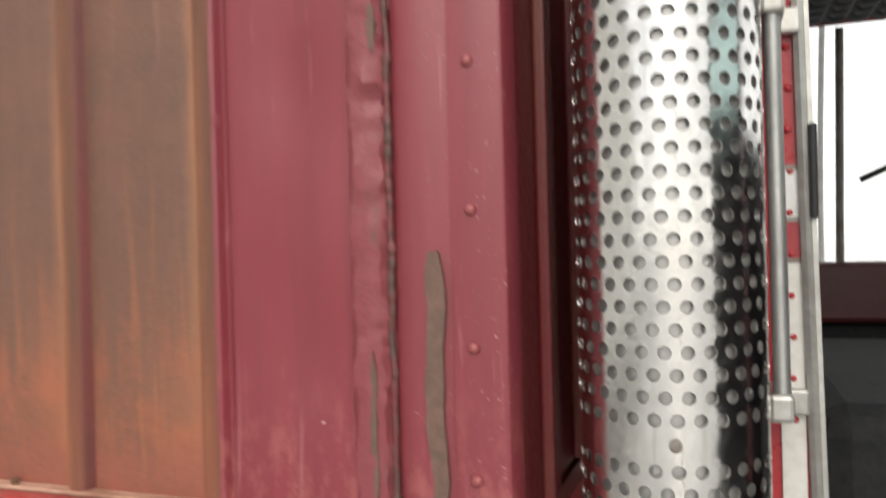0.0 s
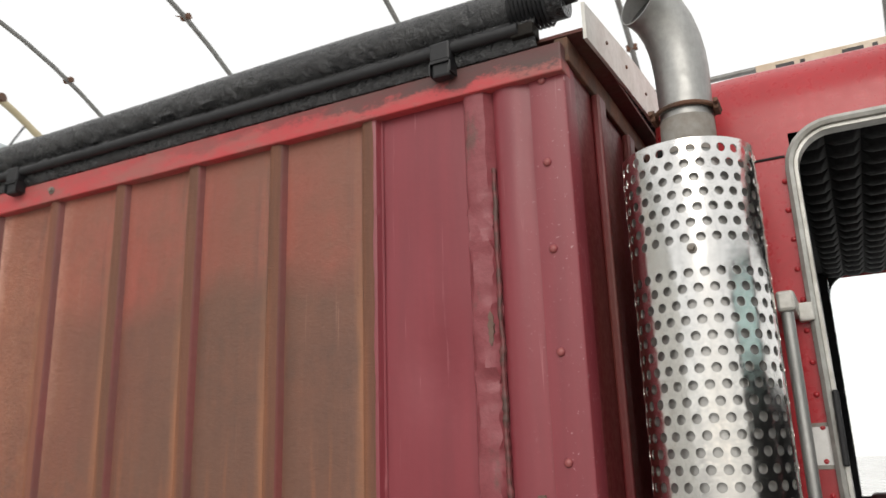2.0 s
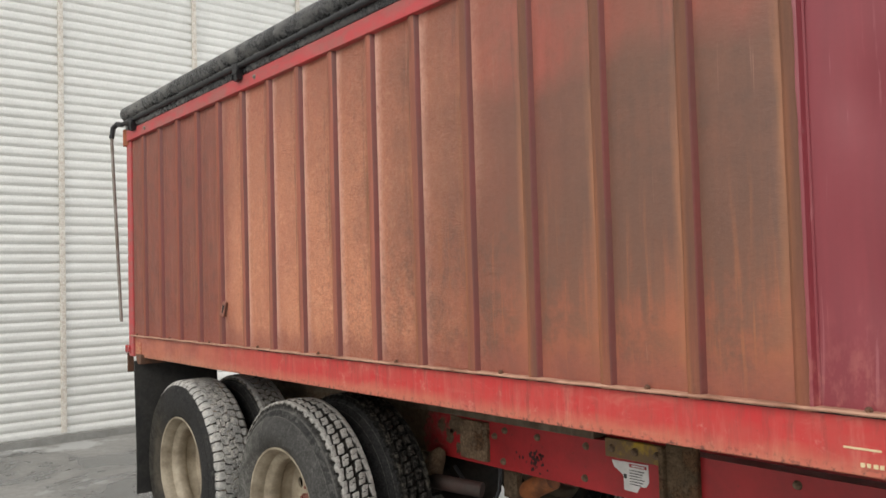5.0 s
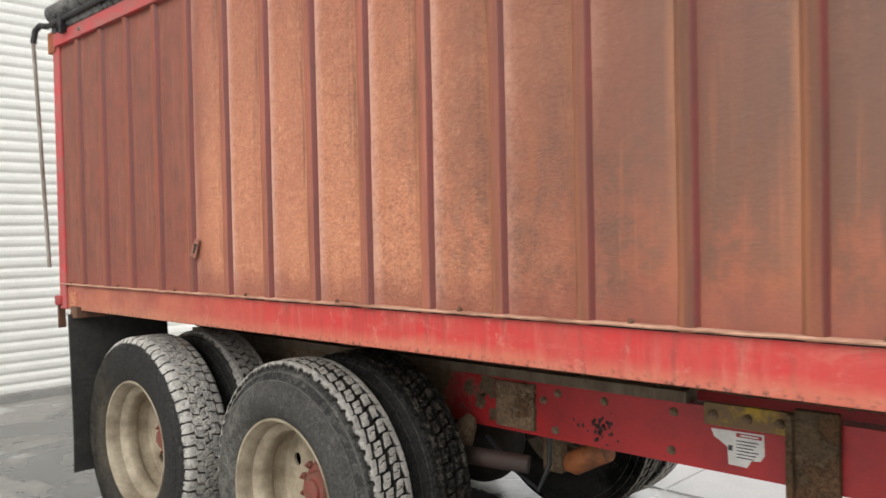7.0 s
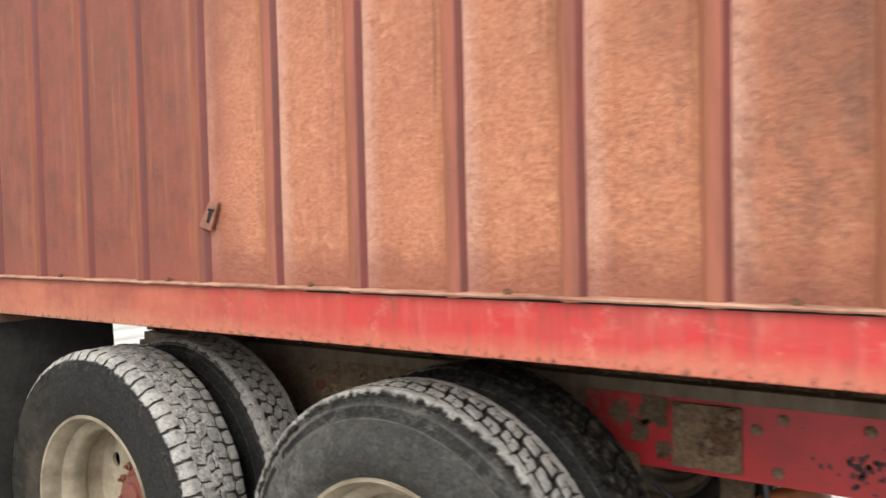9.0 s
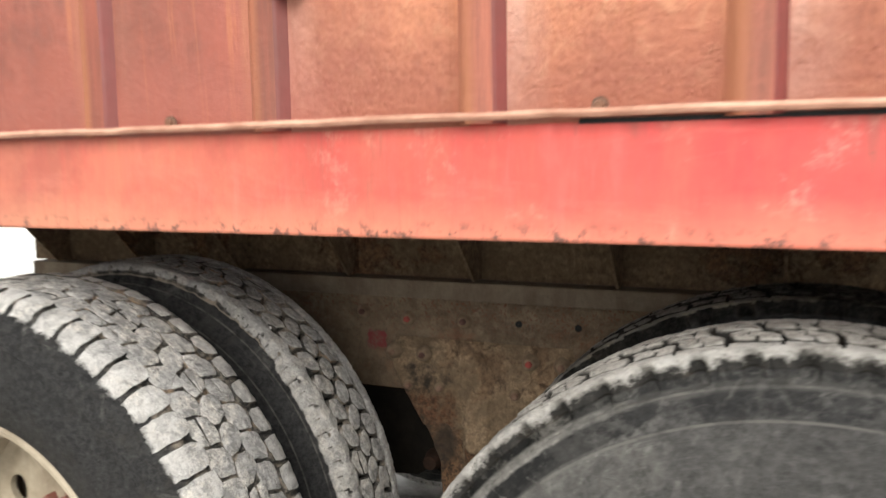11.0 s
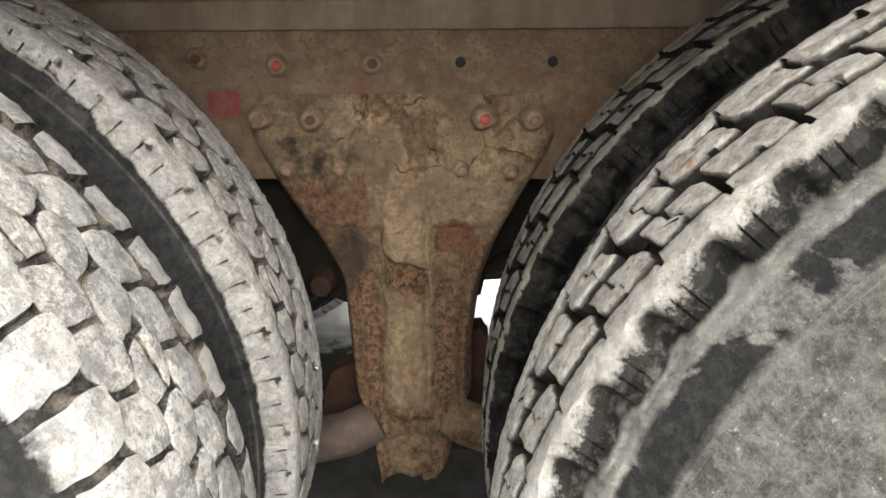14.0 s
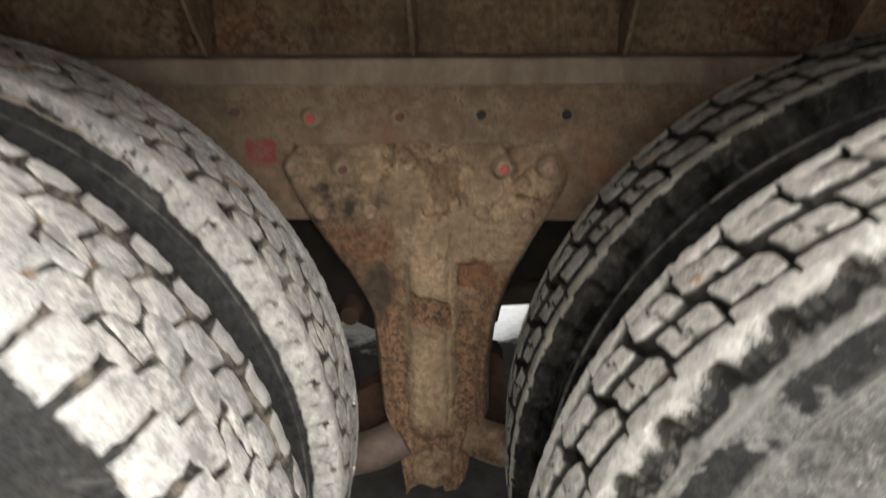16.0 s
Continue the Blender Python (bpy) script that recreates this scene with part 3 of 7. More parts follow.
    if fill < 0.5 and white < 0.5:
        mossy = maths(m, "MULTIPLY", band(m, maths(m, "ABSOLUTE", maths(m, "SUBTRACT", axis_of(m, 1), mid_y), 0.0), 0.052, 0.064), band(m, mid, 0.46, 0.58, 0.0, 0.7))
        tread = mixed(m, mossy, tread, (0.34, 0.315, 0.225))
    rim_dust = maths(m, "MULTIPLY", band(m, maths(m, "ABSOLUTE", maths(m, "SUBTRACT", axis_of(m, 1), mid_y), 0.0), 0.050, 0.066), band(m, maths(m, "ADD", mid, maths(m, "MULTIPLY", maths(m, "SUBTRACT", crumb, 0.5), 0.5)), 0.40, 0.58, 0.05, 0.6 * white))
    tread = mixed(m, rim_dust, tread, (0.66, 0.645, 0.615))
    ragged = 0.030 if worn > 0.7 else 0.022 if white > 0.9 else 0.011
    rr = maths(m, "ADD", r, maths(m, "MULTIPLY", maths(m, "SUBTRACT", maths(m, "ADD", mid, maths(m, "MULTIPLY", fine, 1.4 if worn > 0.7 else 0.5)), 1.2 if worn > 0.7 else 0.75), ragged))
    c = m.node_tree.nodes.new("ShaderNodeTexCoord")
    nrm = m.node_tree.nodes.new("ShaderNodeSeparateXYZ")
    link(m, c.outputs["Normal"], nrm.inputs[0])
    facing = maths(m, "DIVIDE", maths(m, "ADD", maths(m, "MULTIPLY", x, nrm.outputs[0]), maths(m, "MULTIPLY", z, nrm.outputs[2])), r)
    outward = band(m, maths(m, "ADD", facing, maths(m, "MULTIPLY", maths(m, "SUBTRACT", fine if worn > 0.7 else mid, 0.5), 0.5)), lean, lean + (0.40 if worn > 0.7 else 0.16))
    if worn < 0.4 and fill > 0.5:
        # the notches between its worn blocks stay dark
        shoulder = band(m, maths(m, "ABSOLUTE", maths(m, "SUBTRACT", axis_of(m, 1), mid_y), 0.0), 0.050, 0.057)
        outward = maths(m, "MAXIMUM", maths(m, "MULTIPLY", outward, shoulder), band(m, facing, 0.62, 0.80))
    if worn > 0.7:
        outward = maths(m, "MAXIMUM", outward, band(m, maths(m, "ABSOLUTE", maths(m, "SUBTRACT", axis_of(m, 1), mid_y), 0.0), 0.066, 0.073))
    low_edge = maths(m, "ADD", rr, maths(m, "MULTIPLY", band(m, maths(m, "ABSOLUTE", maths(m, "SUBTRACT", axis_of(m, 1), mid_y), 0.0), 0.060, 0.084), maths(m, "MULTIPLY", band(m, maths(m, "ADD", z, maths(m, "MULTIPLY", maths(m, "SUBTRACT", big, 0.5), 0.3)), 0.45, 0.33, 0.35 if white < 0.5 else 1.0, 1.0), skirt)))
    mask = maths(m, "MULTIPLY", maths(m, "MULTIPLY", outward, band(m, low_edge, edge - ragged * (0.13 if worn > 0.7 else 0.11), edge + ragged * (0.17 if worn > 0.7 else 0.15))), band(m, maths(m, "ADD", big, maths(m, "MULTIPLY", fine, 0.3)), 0.48, 0.66, dust, 1.0))
    if fill < 0.5:
        # the pale coat thins towards the front of these tyres
        front_part = band(m, maths(m, "ADD", x, maths(m, "MULTIPLY", maths(m, "SUBTRACT", big, 0.5), 0.4)), -0.16, 0.02)
        keep = band(m, maths(m, "ADD", mid, maths(m, "MULTIPLY", maths(m, "SUBTRACT", fine, 0.5), 0.6)), 0.45, 0.62, 0.0 if white < 0.5 else 0.75, 0.35 if white < 0.5 else 1.0)
        mask = maths(m, "MULTIPLY", mask, maths(m, "ADD", maths(m, "SUBTRACT", 1.0, front_part), maths(m, "MULTIPLY", front_part, keep)))
    groove = mixed(m, band(m, mid, 0.50 - 0.24 * fill, 0.70 - 0.24 * fill, 0.0, 0.7 + 0.25 * fill), (0.014 + 0.05 * fill, 0.013 + 0.042 * fill, 0.012 + 0.034 * fill), tuple(c * (0.4 + 0.6 * fill) * (1 + 1.3 * fill) for c in (0.16, 0.138, 0.112)))
    groove = mixed(m, band(m, noise_of(m, 13.0, 6, 0.65), 0.58, 0.66, 0, 0.6 * fill), groove, (0.36, 0.225, 0.125))
    groove = mixed(m, band(m, fine, 0.52, 0.64, 0, 0.6 - 0.25 * fill), groove, (0.06, 0.05, 0.04))
    between = band(m, maths(m, "ABSOLUTE", maths(m, "SUBTRACT", axis_of(m, 1), mid_y), 0.0), 0.088 + skirt, 0.080 + skirt)
    col = mixed(m, maths(m, "MULTIPLY", between, band(m, r, 0.4935, 0.4955)), side, groove)
    flank = mixed(m, band(m, fine, 0.48, 0.70, 0.0, 0.6), tuple(c * (1 + 2.5 * fill) for c in ((0.034, 0.033, 0.031) if worn > 0.7 else (0.013, 0.0125, 0.012))), tuple(c * (1 + 2.4 * fill) for c in (0.085, 0.078, 0.067)))
    col = mixed(m, maths(m, "MULTIPLY", band(m, r, 0.4955, 0.4975), band(m, mid, 0.62, 0.48)), col, flank)
    link(m, mixed(m, mask, col, tread), b.inputs["Base Color"])
    link(m, band(m, fine, 0.3, 0.7, 0.6, 0.95), b.inputs["Roughness"])
    bump(m, b, maths(m, "ADD", maths(m, "MULTIPLY", mid, 1.2), maths(m, "ADD", fine, maths(m, "MULTIPLY", crumb, 0.4))), 1.0, 0.011)
    return m


def ground_material():
    m, b = blank("damp_concrete_ground", 0.6)
    big = noise_of(m, 0.55, 6, 0.6)
    fine = noise_of(m, 14.0, 8, 0.7)
    col = mixed(m, band(m, fine, 0.35, 0.65), (0.23, 0.224, 0.21), (0.31, 0.30, 0.285))
    wet = band(m, noise_of(m, 0.8, 5, 0.6, (1, 1, 1), 0.8), 0.46, 0.52)
    col = mixed(m, maths(m, "MULTIPLY", wet, 0.8), col, (0.085, 0.083, 0.08))
    pale = band(m, big, 0.57, 0.6)
    col = mixed(m, pale, col, (0.42, 0.42, 0.41))
    # unseen ground on the near side, paler to bounce light under the box
    near_pale = band(m, maths(m, "ADD", axis_of(m, 0), maths(m, "MULTIPLY", maths(m, "SUBTRACT", big, 0.5), 3.0)), -4.6, -3.6)
    near_pale = maths(m, "MULTIPLY", near_pale, band(m, axis_of(m, 1), -0.6, -1.1))
    # shade under the tandem axles put into the colour as a ragged dark patch
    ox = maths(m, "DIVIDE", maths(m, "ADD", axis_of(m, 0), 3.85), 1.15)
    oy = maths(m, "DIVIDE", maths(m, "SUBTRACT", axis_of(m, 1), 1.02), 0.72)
    shade_dist = maths(m, "SQRT", maths(m, "ADD", maths(m, "MULTIPLY", ox, ox), maths(m, "MULTIPLY", oy, oy)), 0.0)
    shade_dist = maths(m, "ADD", shade_dist, maths(m, "MULTIPLY", maths(m, "SUBTRACT", noise_of(m, 2.6, 6, 0.65), 0.5), 0.9))
    under = band(m, shade_dist, 1.04, 0.94)
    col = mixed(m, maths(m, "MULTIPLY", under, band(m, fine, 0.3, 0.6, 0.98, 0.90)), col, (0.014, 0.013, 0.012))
    # far ground painted pale, its bright light put into the colour
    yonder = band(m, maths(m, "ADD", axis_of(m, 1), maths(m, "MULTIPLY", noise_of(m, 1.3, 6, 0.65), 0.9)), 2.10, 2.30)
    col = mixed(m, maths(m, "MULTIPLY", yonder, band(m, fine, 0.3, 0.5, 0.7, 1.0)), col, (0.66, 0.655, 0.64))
    col = mixed(m, near_pale, col, mixed(m, band(m, fine, 0.35, 0.65), (0.46, 0.45, 0.43), (0.36, 0.35, 0.33)))
    link(m, col, b.inputs["Base Color"])
    # the painted shade is also matt, so that it stays dark
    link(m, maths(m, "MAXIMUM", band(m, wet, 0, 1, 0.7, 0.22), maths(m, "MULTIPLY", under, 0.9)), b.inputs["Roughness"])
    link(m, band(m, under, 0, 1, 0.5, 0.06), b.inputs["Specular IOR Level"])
    bump(m, b, fine, 0.2, 0.01)
    return m


SHEET = weathered_side()
RIBPAINT = rib_paint()
# red of the ribs' front flanks, with their shadow line in its tone
DEEPRED = plain("deep_red_flank_paint", (0.170, 0.036, 0.030), (0.125, 0.040, 0.031), 0.5, scale=12, stretch=(1, 1, 0.3))
MAGENTA = magenta_paint()
SILL = red_sill_paint()
RAIL = rail_paint()
CAKED = caked_iron("dirt_caked_iron", (0.248, 0.172, 0.106), 0.54, 0.75)
MUD = caked_iron("cracked_mud_on_cast_iron", (0.365, 0.262, 0.166), 0.55, 0.95, True)
CRUST = caked_iron("dirt_crusted_plate", (0.235, 0.165, 0.108), 0.60, 0.7)
CRUST_P = caked_iron("pale_dirt_crust", (0.34, 0.235, 0.150), 0.62, 0.5)
MUDNUT = plain("mud_covered_nut", (0.200, 0.143, 0.092), (0.105, 0.068, 0.044), 0.9, scale=70, grain=0.7, amount=(0.5, 0.7))
# flat black for the shaded gap behind the hanger
BACKING_BLACK = plain("black_backing_tone", (0.008, 0.007, 0.006), (0.016, 0.013, 0.010), 0.8, scale=12, gloss=0.05)
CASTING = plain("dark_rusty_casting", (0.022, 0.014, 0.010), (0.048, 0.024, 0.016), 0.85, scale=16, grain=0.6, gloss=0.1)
DIRTNUT = plain("dirt_caked_nut", (0.215, 0.148, 0.095), (0.085, 0.050, 0.032), 0.9, scale=60, grain=0.7)
def rail_top_paint():
    m, b = blank("scuffed_red_rail_paint", 0.5)
    x = axis_of(m, 0)
    big = noise_of(m, 6.0, 7, 0.7, (0.8, 1, 2))
    fine = noise_of(m, 45.0, 6, 0.7)
    col = mixed(m, band(m, big, 0.42, 0.6), (0.47, 0.055, 0.06), (0.34, 0.10, 0.09))
    black = maths(m, "MULTIPLY", band(m, maths(m, "ADD", noise_of(m, 12.0, 8, 0.78, (0.7, 1, 1.5)), maths(m, "MULTIPLY", maths(m, "ADD", maths(m, "SUBTRACT", axis_of(m, 2), 2.650), band(m, x, -0.85, -0.35, 0.0, 0.028)), 5.0)), 0.46, 0.58), band(m, x, -1.5, -0.5, 0.10, 1.0))
    col = mixed(m, maths(m, "MULTIPLY", black, 0.85), col, (0.045, 0.035, 0.032))
    link(m, mixed(m, band(m, fine, 0.62, 0.72, 0, 0.5), col, (0.10, 0.04, 0.035)), b.inputs["Base Color"])
    bump(m, b, fine, 0.2, 0.004)
    return m


TOPRED = rail_top_paint()
FLANGE = plain("pale_rusty_flange", (0.52, 0.30, 0.21), (0.24, 0.10, 0.06), 0.75, scale=24, grain=0.5, stretch=(0.4, 1, 1))
def tarp_vinyl():
    """Glossy black vinyl, dusted grey towards the rear."""
    m, b = blank("black_vinyl_tarp", 0.32)
    big = noise_of(m, 7.0, 8, 0.72, (0.8, 1, 1))
    fine = noise_of(m, 60.0, 6, 0.7, (0.5, 1, 1))
    far = band(m, maths(m, "ADD", axis_of(m, 0), maths(m, "MULTIPLY", maths(m, "SUBTRACT", big, 0.5), 1.6)), -1.6, -3.4, 0.06, 1.0)
    dust = maths(m, "MULTIPLY", band(m, maths(m, "ADD", big, maths(m, "MULTIPLY", maths(m, "SUBTRACT", fine, 0.5), 0.6)), 0.47, 0.66), far)
    col = mixed(m, band(m, fine, 0.35, 0.65), (0.013, 0.013, 0.015), (0.024, 0.024, 0.026))
    link(m, mixed(m, maths(m, "MULTIPLY", dust, 0.9), col, (0.22, 0.215, 0.205)), b.inputs["Base Color"])
    link(m, band(m, dust, 0, 1, 0.27, 0.75), b.inputs["Roughness"])
    b.inputs["Specular IOR Level"].default_value = 0.6
    bump(m, b, maths(m, "ADD", fine, maths(m, "MULTIPLY", noise_of(m, 18.0, 5, 0.6, (1.6, 1, 0.7), 0.8), 2.2)), 0.8, 0.009)
    return m


TARP = tarp_vinyl()
BLACK = plain("black_plastic", (0.012, 0.012, 0.014), rough=0.55)
DARKRUST = plain("dark_rusty_steel", (0.10, 0.06, 0.042), (0.20, 0.085, 0.045), 0.8, scale=14, grain=0.4)
STEEL = plain("worn_grey_steel", (0.30, 0.285, 0.26), (0.17, 0.13, 0.10), 0.6, scale=12)
STAINLESS = plain("perforated_stainless_steel", (0.78, 0.76, 0.735), (0.66, 0.645, 0.625), 0.16, 1.0, scale=9, grain=0.05, stretch=(1, 1, 0.3))
PIPE = plain("aluminised_pipe", (0.46, 0.455, 0.44), (0.30, 0.30, 0.29), 0.48, 0.85, scale=10, grain=0.05, stretch=(1, 1, 0.3))
CORE = plain("grey_muffler_core", (0.50, 0.49, 0.475), (0.38, 0.37, 0.355), 0.42, 0.6)
SOOT = plain("sooty_pipe_bore", (0.012, 0.012, 0.012), rough=0.9)
CABRED = plain("glossy_cab_red", (0.43, 0.024, 0.032), (0.38, 0.022, 0.028), 0.3, scale=4, grain=0.03)
ALU = plain("dull_aluminium_trim", (0.52, 0.51, 0.48), (0.36, 0.34, 0.31), 0.42, 0.7, scale=16)
WHITE = plain("grimy_white_paint", (0.72, 0.70, 0.66), (0.58, 0.55, 0.50), 0.55, scale=10)
QUILT = plain("black_quilted_vinyl", (0.005, 0.005, 0.006), rough=0.8, scale=20, grain=0.3)
MAROON = plain("maroon_door_trim", (0.075, 0.012, 0.014), rough=0.4)
TAPE_R = plain("red_reflective_tape", (0.36, 0.035, 0.04), rough=0.35)
RIM = plain("dusty_white_rim", (0.39, 0.335, 0.25), (0.17, 0.135, 0.092), 0.6, scale=7)
HUB = plain("faded_red_hub", (0.22, 0.045, 0.035), (0.15, 0.085, 0.06), 0.7, scale=22, grain=0.4)
YELLOW = plain("chipped_yellow_paint", (0.46, 0.30, 0.03), (0.16, 0.10, 0.06), 0.75, scale=11, grain=0.4, amount=(0.36, 0.50))
ORANGE = plain("orange_filter_paint", (0.36, 0.125, 0.045), (0.15, 0.06, 0.03), 0.6, scale=14)
PAPER = plain("white_sticker", (0.74, 0.73, 0.71), rough=0.5)
INK = plain("dark_print", (0.05, 0.05, 0.05), rough=0.6)
CREAM = plain("cream_vinyl_letters", (0.72, 0.60, 0.36), (0.60, 0.45, 0.26), 0.5)
CORRUGATED = plain("galvanised_corrugated_sheet", (0.84, 0.84, 0.81), (0.78, 0.78, 0.75), 0.45, 0.1, scale=2.5, grain=0.06)
BATTEN = plain("whitish_seam_strip", (0.80, 0.77, 0.71), (0.60, 0.52, 0.44), 0.6, scale=30)
GUTTER = plain("pale_blue_grey_duct", (0.50, 0.56, 0.58), (0.42, 0.47, 0.49), 0.35, 0.3, scale=3)
HOOP = plain("galvanised_tube", (0.27, 0.27, 0.26), (0.20, 0.19, 0.18), 0.5, 0.5)
HOOPY = plain("yellowed_pipe", (0.58, 0.50, 0.33), (0.48, 0.40, 0.26), 0.55)
RUSTY = plain("orange_rust_angle", (0.34, 0.105, 0.04), (0.24, 0.07, 0.03), 0.8, scale=10)
FLAPRUB = plain("black_rubber_flap", (0.022, 0.022, 0.022), (0.05, 0.047, 0.043), 0.75, scale=6)
TYRE_F = rubber("dusty_black_rubber", 0.5085, 0.75, 0.6, (0.215, 0.210, 0.196), 0.9, 0.20, 1.70, 0.08, 0.003)
# inner front tyre: shade between the duals is put into its wall tone
TYRE_FI = rubber("shaded_black_rubber", 0.5125, 0.55, 0.15, (0.013, 0.013, 0.013), 0.15, 0.70, 0.74, 0.06, 0.0)
TYRE_R = rubber("pale_dust_caked_rubber", 0.5050, 0.92, 1.0, (0.060, 0.056, 0.049), 0.5, 0.34, 1.85, 1.0, 0.0130, 0.1395)
TYRE_RC = rubber("dirt_filled_casing_rubber", 0.7, 0.92, 1.0, (0.060, 0.056, 0.049), 0.5, 0.38, 1.85, 1.0, 0.0130, 0.1395)
# inner rear casing and tread, walls near black to carry the shade
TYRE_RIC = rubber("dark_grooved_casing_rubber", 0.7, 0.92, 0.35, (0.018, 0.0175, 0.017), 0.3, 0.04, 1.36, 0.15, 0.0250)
TYRE_RI = rubber("dust_caked_shaded_rubber", 0.5110, 0.92, 0.35, (0.018, 0.0175, 0.017), 0.3, 0.04, 1.36, 1.0, 0.0250)
GREASE = plain("black_greasy_iron", (0.016, 0.014, 0.012), (0.034, 0.027, 0.021), 0.6, scale=12, gloss=0.12)
LENS_R = plain("red_lamp_lens", (0.35, 0.01, 0.012), rough=0.15)
CURB = plain("grey_concrete", (0.30, 0.295, 0.28), (0.22, 0.215, 0.2), 0.8)
GROUND = ground_material()


# ---- building blocks ----
def part(name, bm, material, parent=None, label="", smooth=False):
    me = bpy.data.meshes.new(name)
    bmesh.ops.recalc_face_normals(bm, faces=bm.faces)
    bm.to_mesh(me)
    bm.free()
    me.materials.append(material)
    if smooth:
        me.shade_smooth()
        me.set_sharp_from_angle(angle=radians(38))
    ob = new(name, me)
    ob.parent = parent
    if label:
        tagged(ob, label)
    return ob


def thing(name, label, category, group="", kind=""):
    return tagged(new(name), label, category, group, kind)


def block(bm, x0, x1, y0, y1, z0, z1, bevel=0.0):
    v = [bm.verts.new((x, y, z)) for x in (x0, x1) for y in (y0, y1) for z in (z0, z1)]
    f = [bm.faces.new([v[i] for i in q]) for q in ((0, 1, 3, 2), (4, 6, 7, 5), (0, 4, 5, 1), (2, 3, 7, 6), (0, 2, 6, 4), (1, 5, 7, 3))]
    if bevel:
        edges = list({e for q in f for e in q.edges})
        bmesh.ops.bevel(bm, geom=edges, offset=bevel, segments=2, affect="EDGES", profile=0.5)
    return bm


def slab(*args, bevel=0.003):
    return block(bmesh.new(), *args, bevel=bevel)


def tube(bm, path, r, seg=12, cap=True):
    """Sweep a circle along a path; r is a number or one for each point."""
    path = [Vector(p) for p in path]
    rings, side = [], None
    for i, p in enumerate(path):
        d = (path[min(i + 1, len(path) - 1)] - path[max(i - 1, 0)]).normalized()
        if side is None:
            side = d.orthogonal().normalized()
        side = (side - d * side.dot(d)).normalized()
        up = d.cross(side)
        rad = r[i] if isinstance(r, (list, tuple)) else r
        rings.append([bm.verts.new(p + rad * (math.cos(a) * side + math.sin(a) * up)) for a in (2 * math.pi * k / seg for k in range(seg))])
    for a, b in zip(rings, rings[1:]):
        for k in range(seg):
            bm.faces.new((a[k], a[(k + 1) % seg], b[(k + 1) % seg], b[k]))
    if cap:
        bm.faces.new(rings[0])
        bm.faces.new(rings[-1])
    return bm


def rod(p0, p1, r, seg=12):
    return tube(bmesh.new(), (p0, p1), r, seg)


def lathe(bm, profile, seg=72):
    """Turn (radius, y) round the y axis."""
    rings = [[bm.verts.new((r * math.cos(a), y, r * math.sin(a))) for a in (2 * math.pi * k / seg for k in range(seg))] for r, y in profile]
    for a, b in zip(rings, rings[1:]):
        for k in range(seg):
            bm.faces.new((a[k], a[(k + 1) % seg], b[(k + 1) % seg], b[k]))
    return bm


def plate(bm, outline, y0, y1):
    """A flat plate: an outline in x and z, between two depths."""
    a = [bm.verts.new((x, y0, z)) for x, z in outline]
    b = [bm.verts.new((x, y1, z)) for x, z in outline]
    bm.faces.new(a)
    bm.faces.new(b)
    for k in range(len(a)):
        j = (k + 1) % len(a)
        bm.faces.new((a[k], a[j], b[j], b[k]))
    return bm


def bolt_mesh(r=0.011, h=0.010):
    """A hexagon head on a washer that faces -y."""
    bm = bmesh.new()
    lathe(bm, [(0.0005, -0.003), (r * 1.5, -0.003), (r * 1.5, 0.0)], 14)
    ring = [[bm.verts.new((s * r * math.cos(a), -y, s * r * math.sin(a))) for a in (math.pi * k / 3 for k in range(6))] for s, y in ((1, 0.002), (1, h), (0.8, h + 0.002))]
    for a, b in zip(ring, ring[1:]):
        for k in range(6):
            bm.faces.new((a[k], a[(k + 1) % 6], b[(k + 1) % 6], b[k]))
    bm.faces.new(ring[-1])
    return bm


def shared(name, mesh, parent, at, label=""):
    ob = new(name, mesh)
    ob.parent = parent
    ob.location = at
    if label:
        tagged(ob, label)
    return ob


def mesh_of(name, bm, material, smooth=False):
    me = bpy.data.meshes.new(name)
    bmesh.ops.recalc_face_normals(bm, faces=bm.faces)
    bm.to_mesh(me)
    bm.free()
    me.materials.append(material)
    if smooth:
        me.shade_smooth()
        me.set_sharp_from_angle(angle=radians(38))
    return me


def holed(bm, cells, at, hole, depth):
    """Sheet with round holes. cells: (u0, u1, v0, v1, has_hole); at(u, v, d) places a point d below the surface."""
    seen = {}

    def vert(u, v, d=0.0):
        key = (round(u, 5), round(v, 5), round(d, 5))
        if key not in seen:
            seen[key] = bm.verts.new(at(u, v, d))
        return seen[key]

    for u0, u1, v0, v1, has in cells:
        um, vm = (u0 + u1) / 2, (v0 + v1) / 2
        eight = [(u1, vm), (u1, v1), (um, v1), (u0, v1), (u0, vm), (u0, v0), (um, v0), (u1, v0)]
        rim = []
        for a, b in zip(eight, eight[1:] + eight[:1]):
            rim += [a, ((a[0] + b[0]) / 2, (a[1] + b[1]) / 2)]
        outer = [vert(*p) for p in rim]
        if not has:
            bm.faces.new(outer)
            continue
        ring = [(um + hole[0] * math.cos(math.pi * k / 8), vm + hole[1] * math.sin(math.pi * k / 8)) for k in range(16)]
        inner = [vert(*p) for p in ring]
        low = [bm.verts.new(at(*p, depth)) for p in ring]
        for k in range(16):
            j = (k + 1) % 16
            bm.faces.new((outer[k], outer[j], inner[j], inner[k]))
            bm.faces.new((inner[k], inner[j], low[j], low[k]))
    return bm


# ---- ground and sky frame ----
GZ = 0.038
bm = bmesh.new()
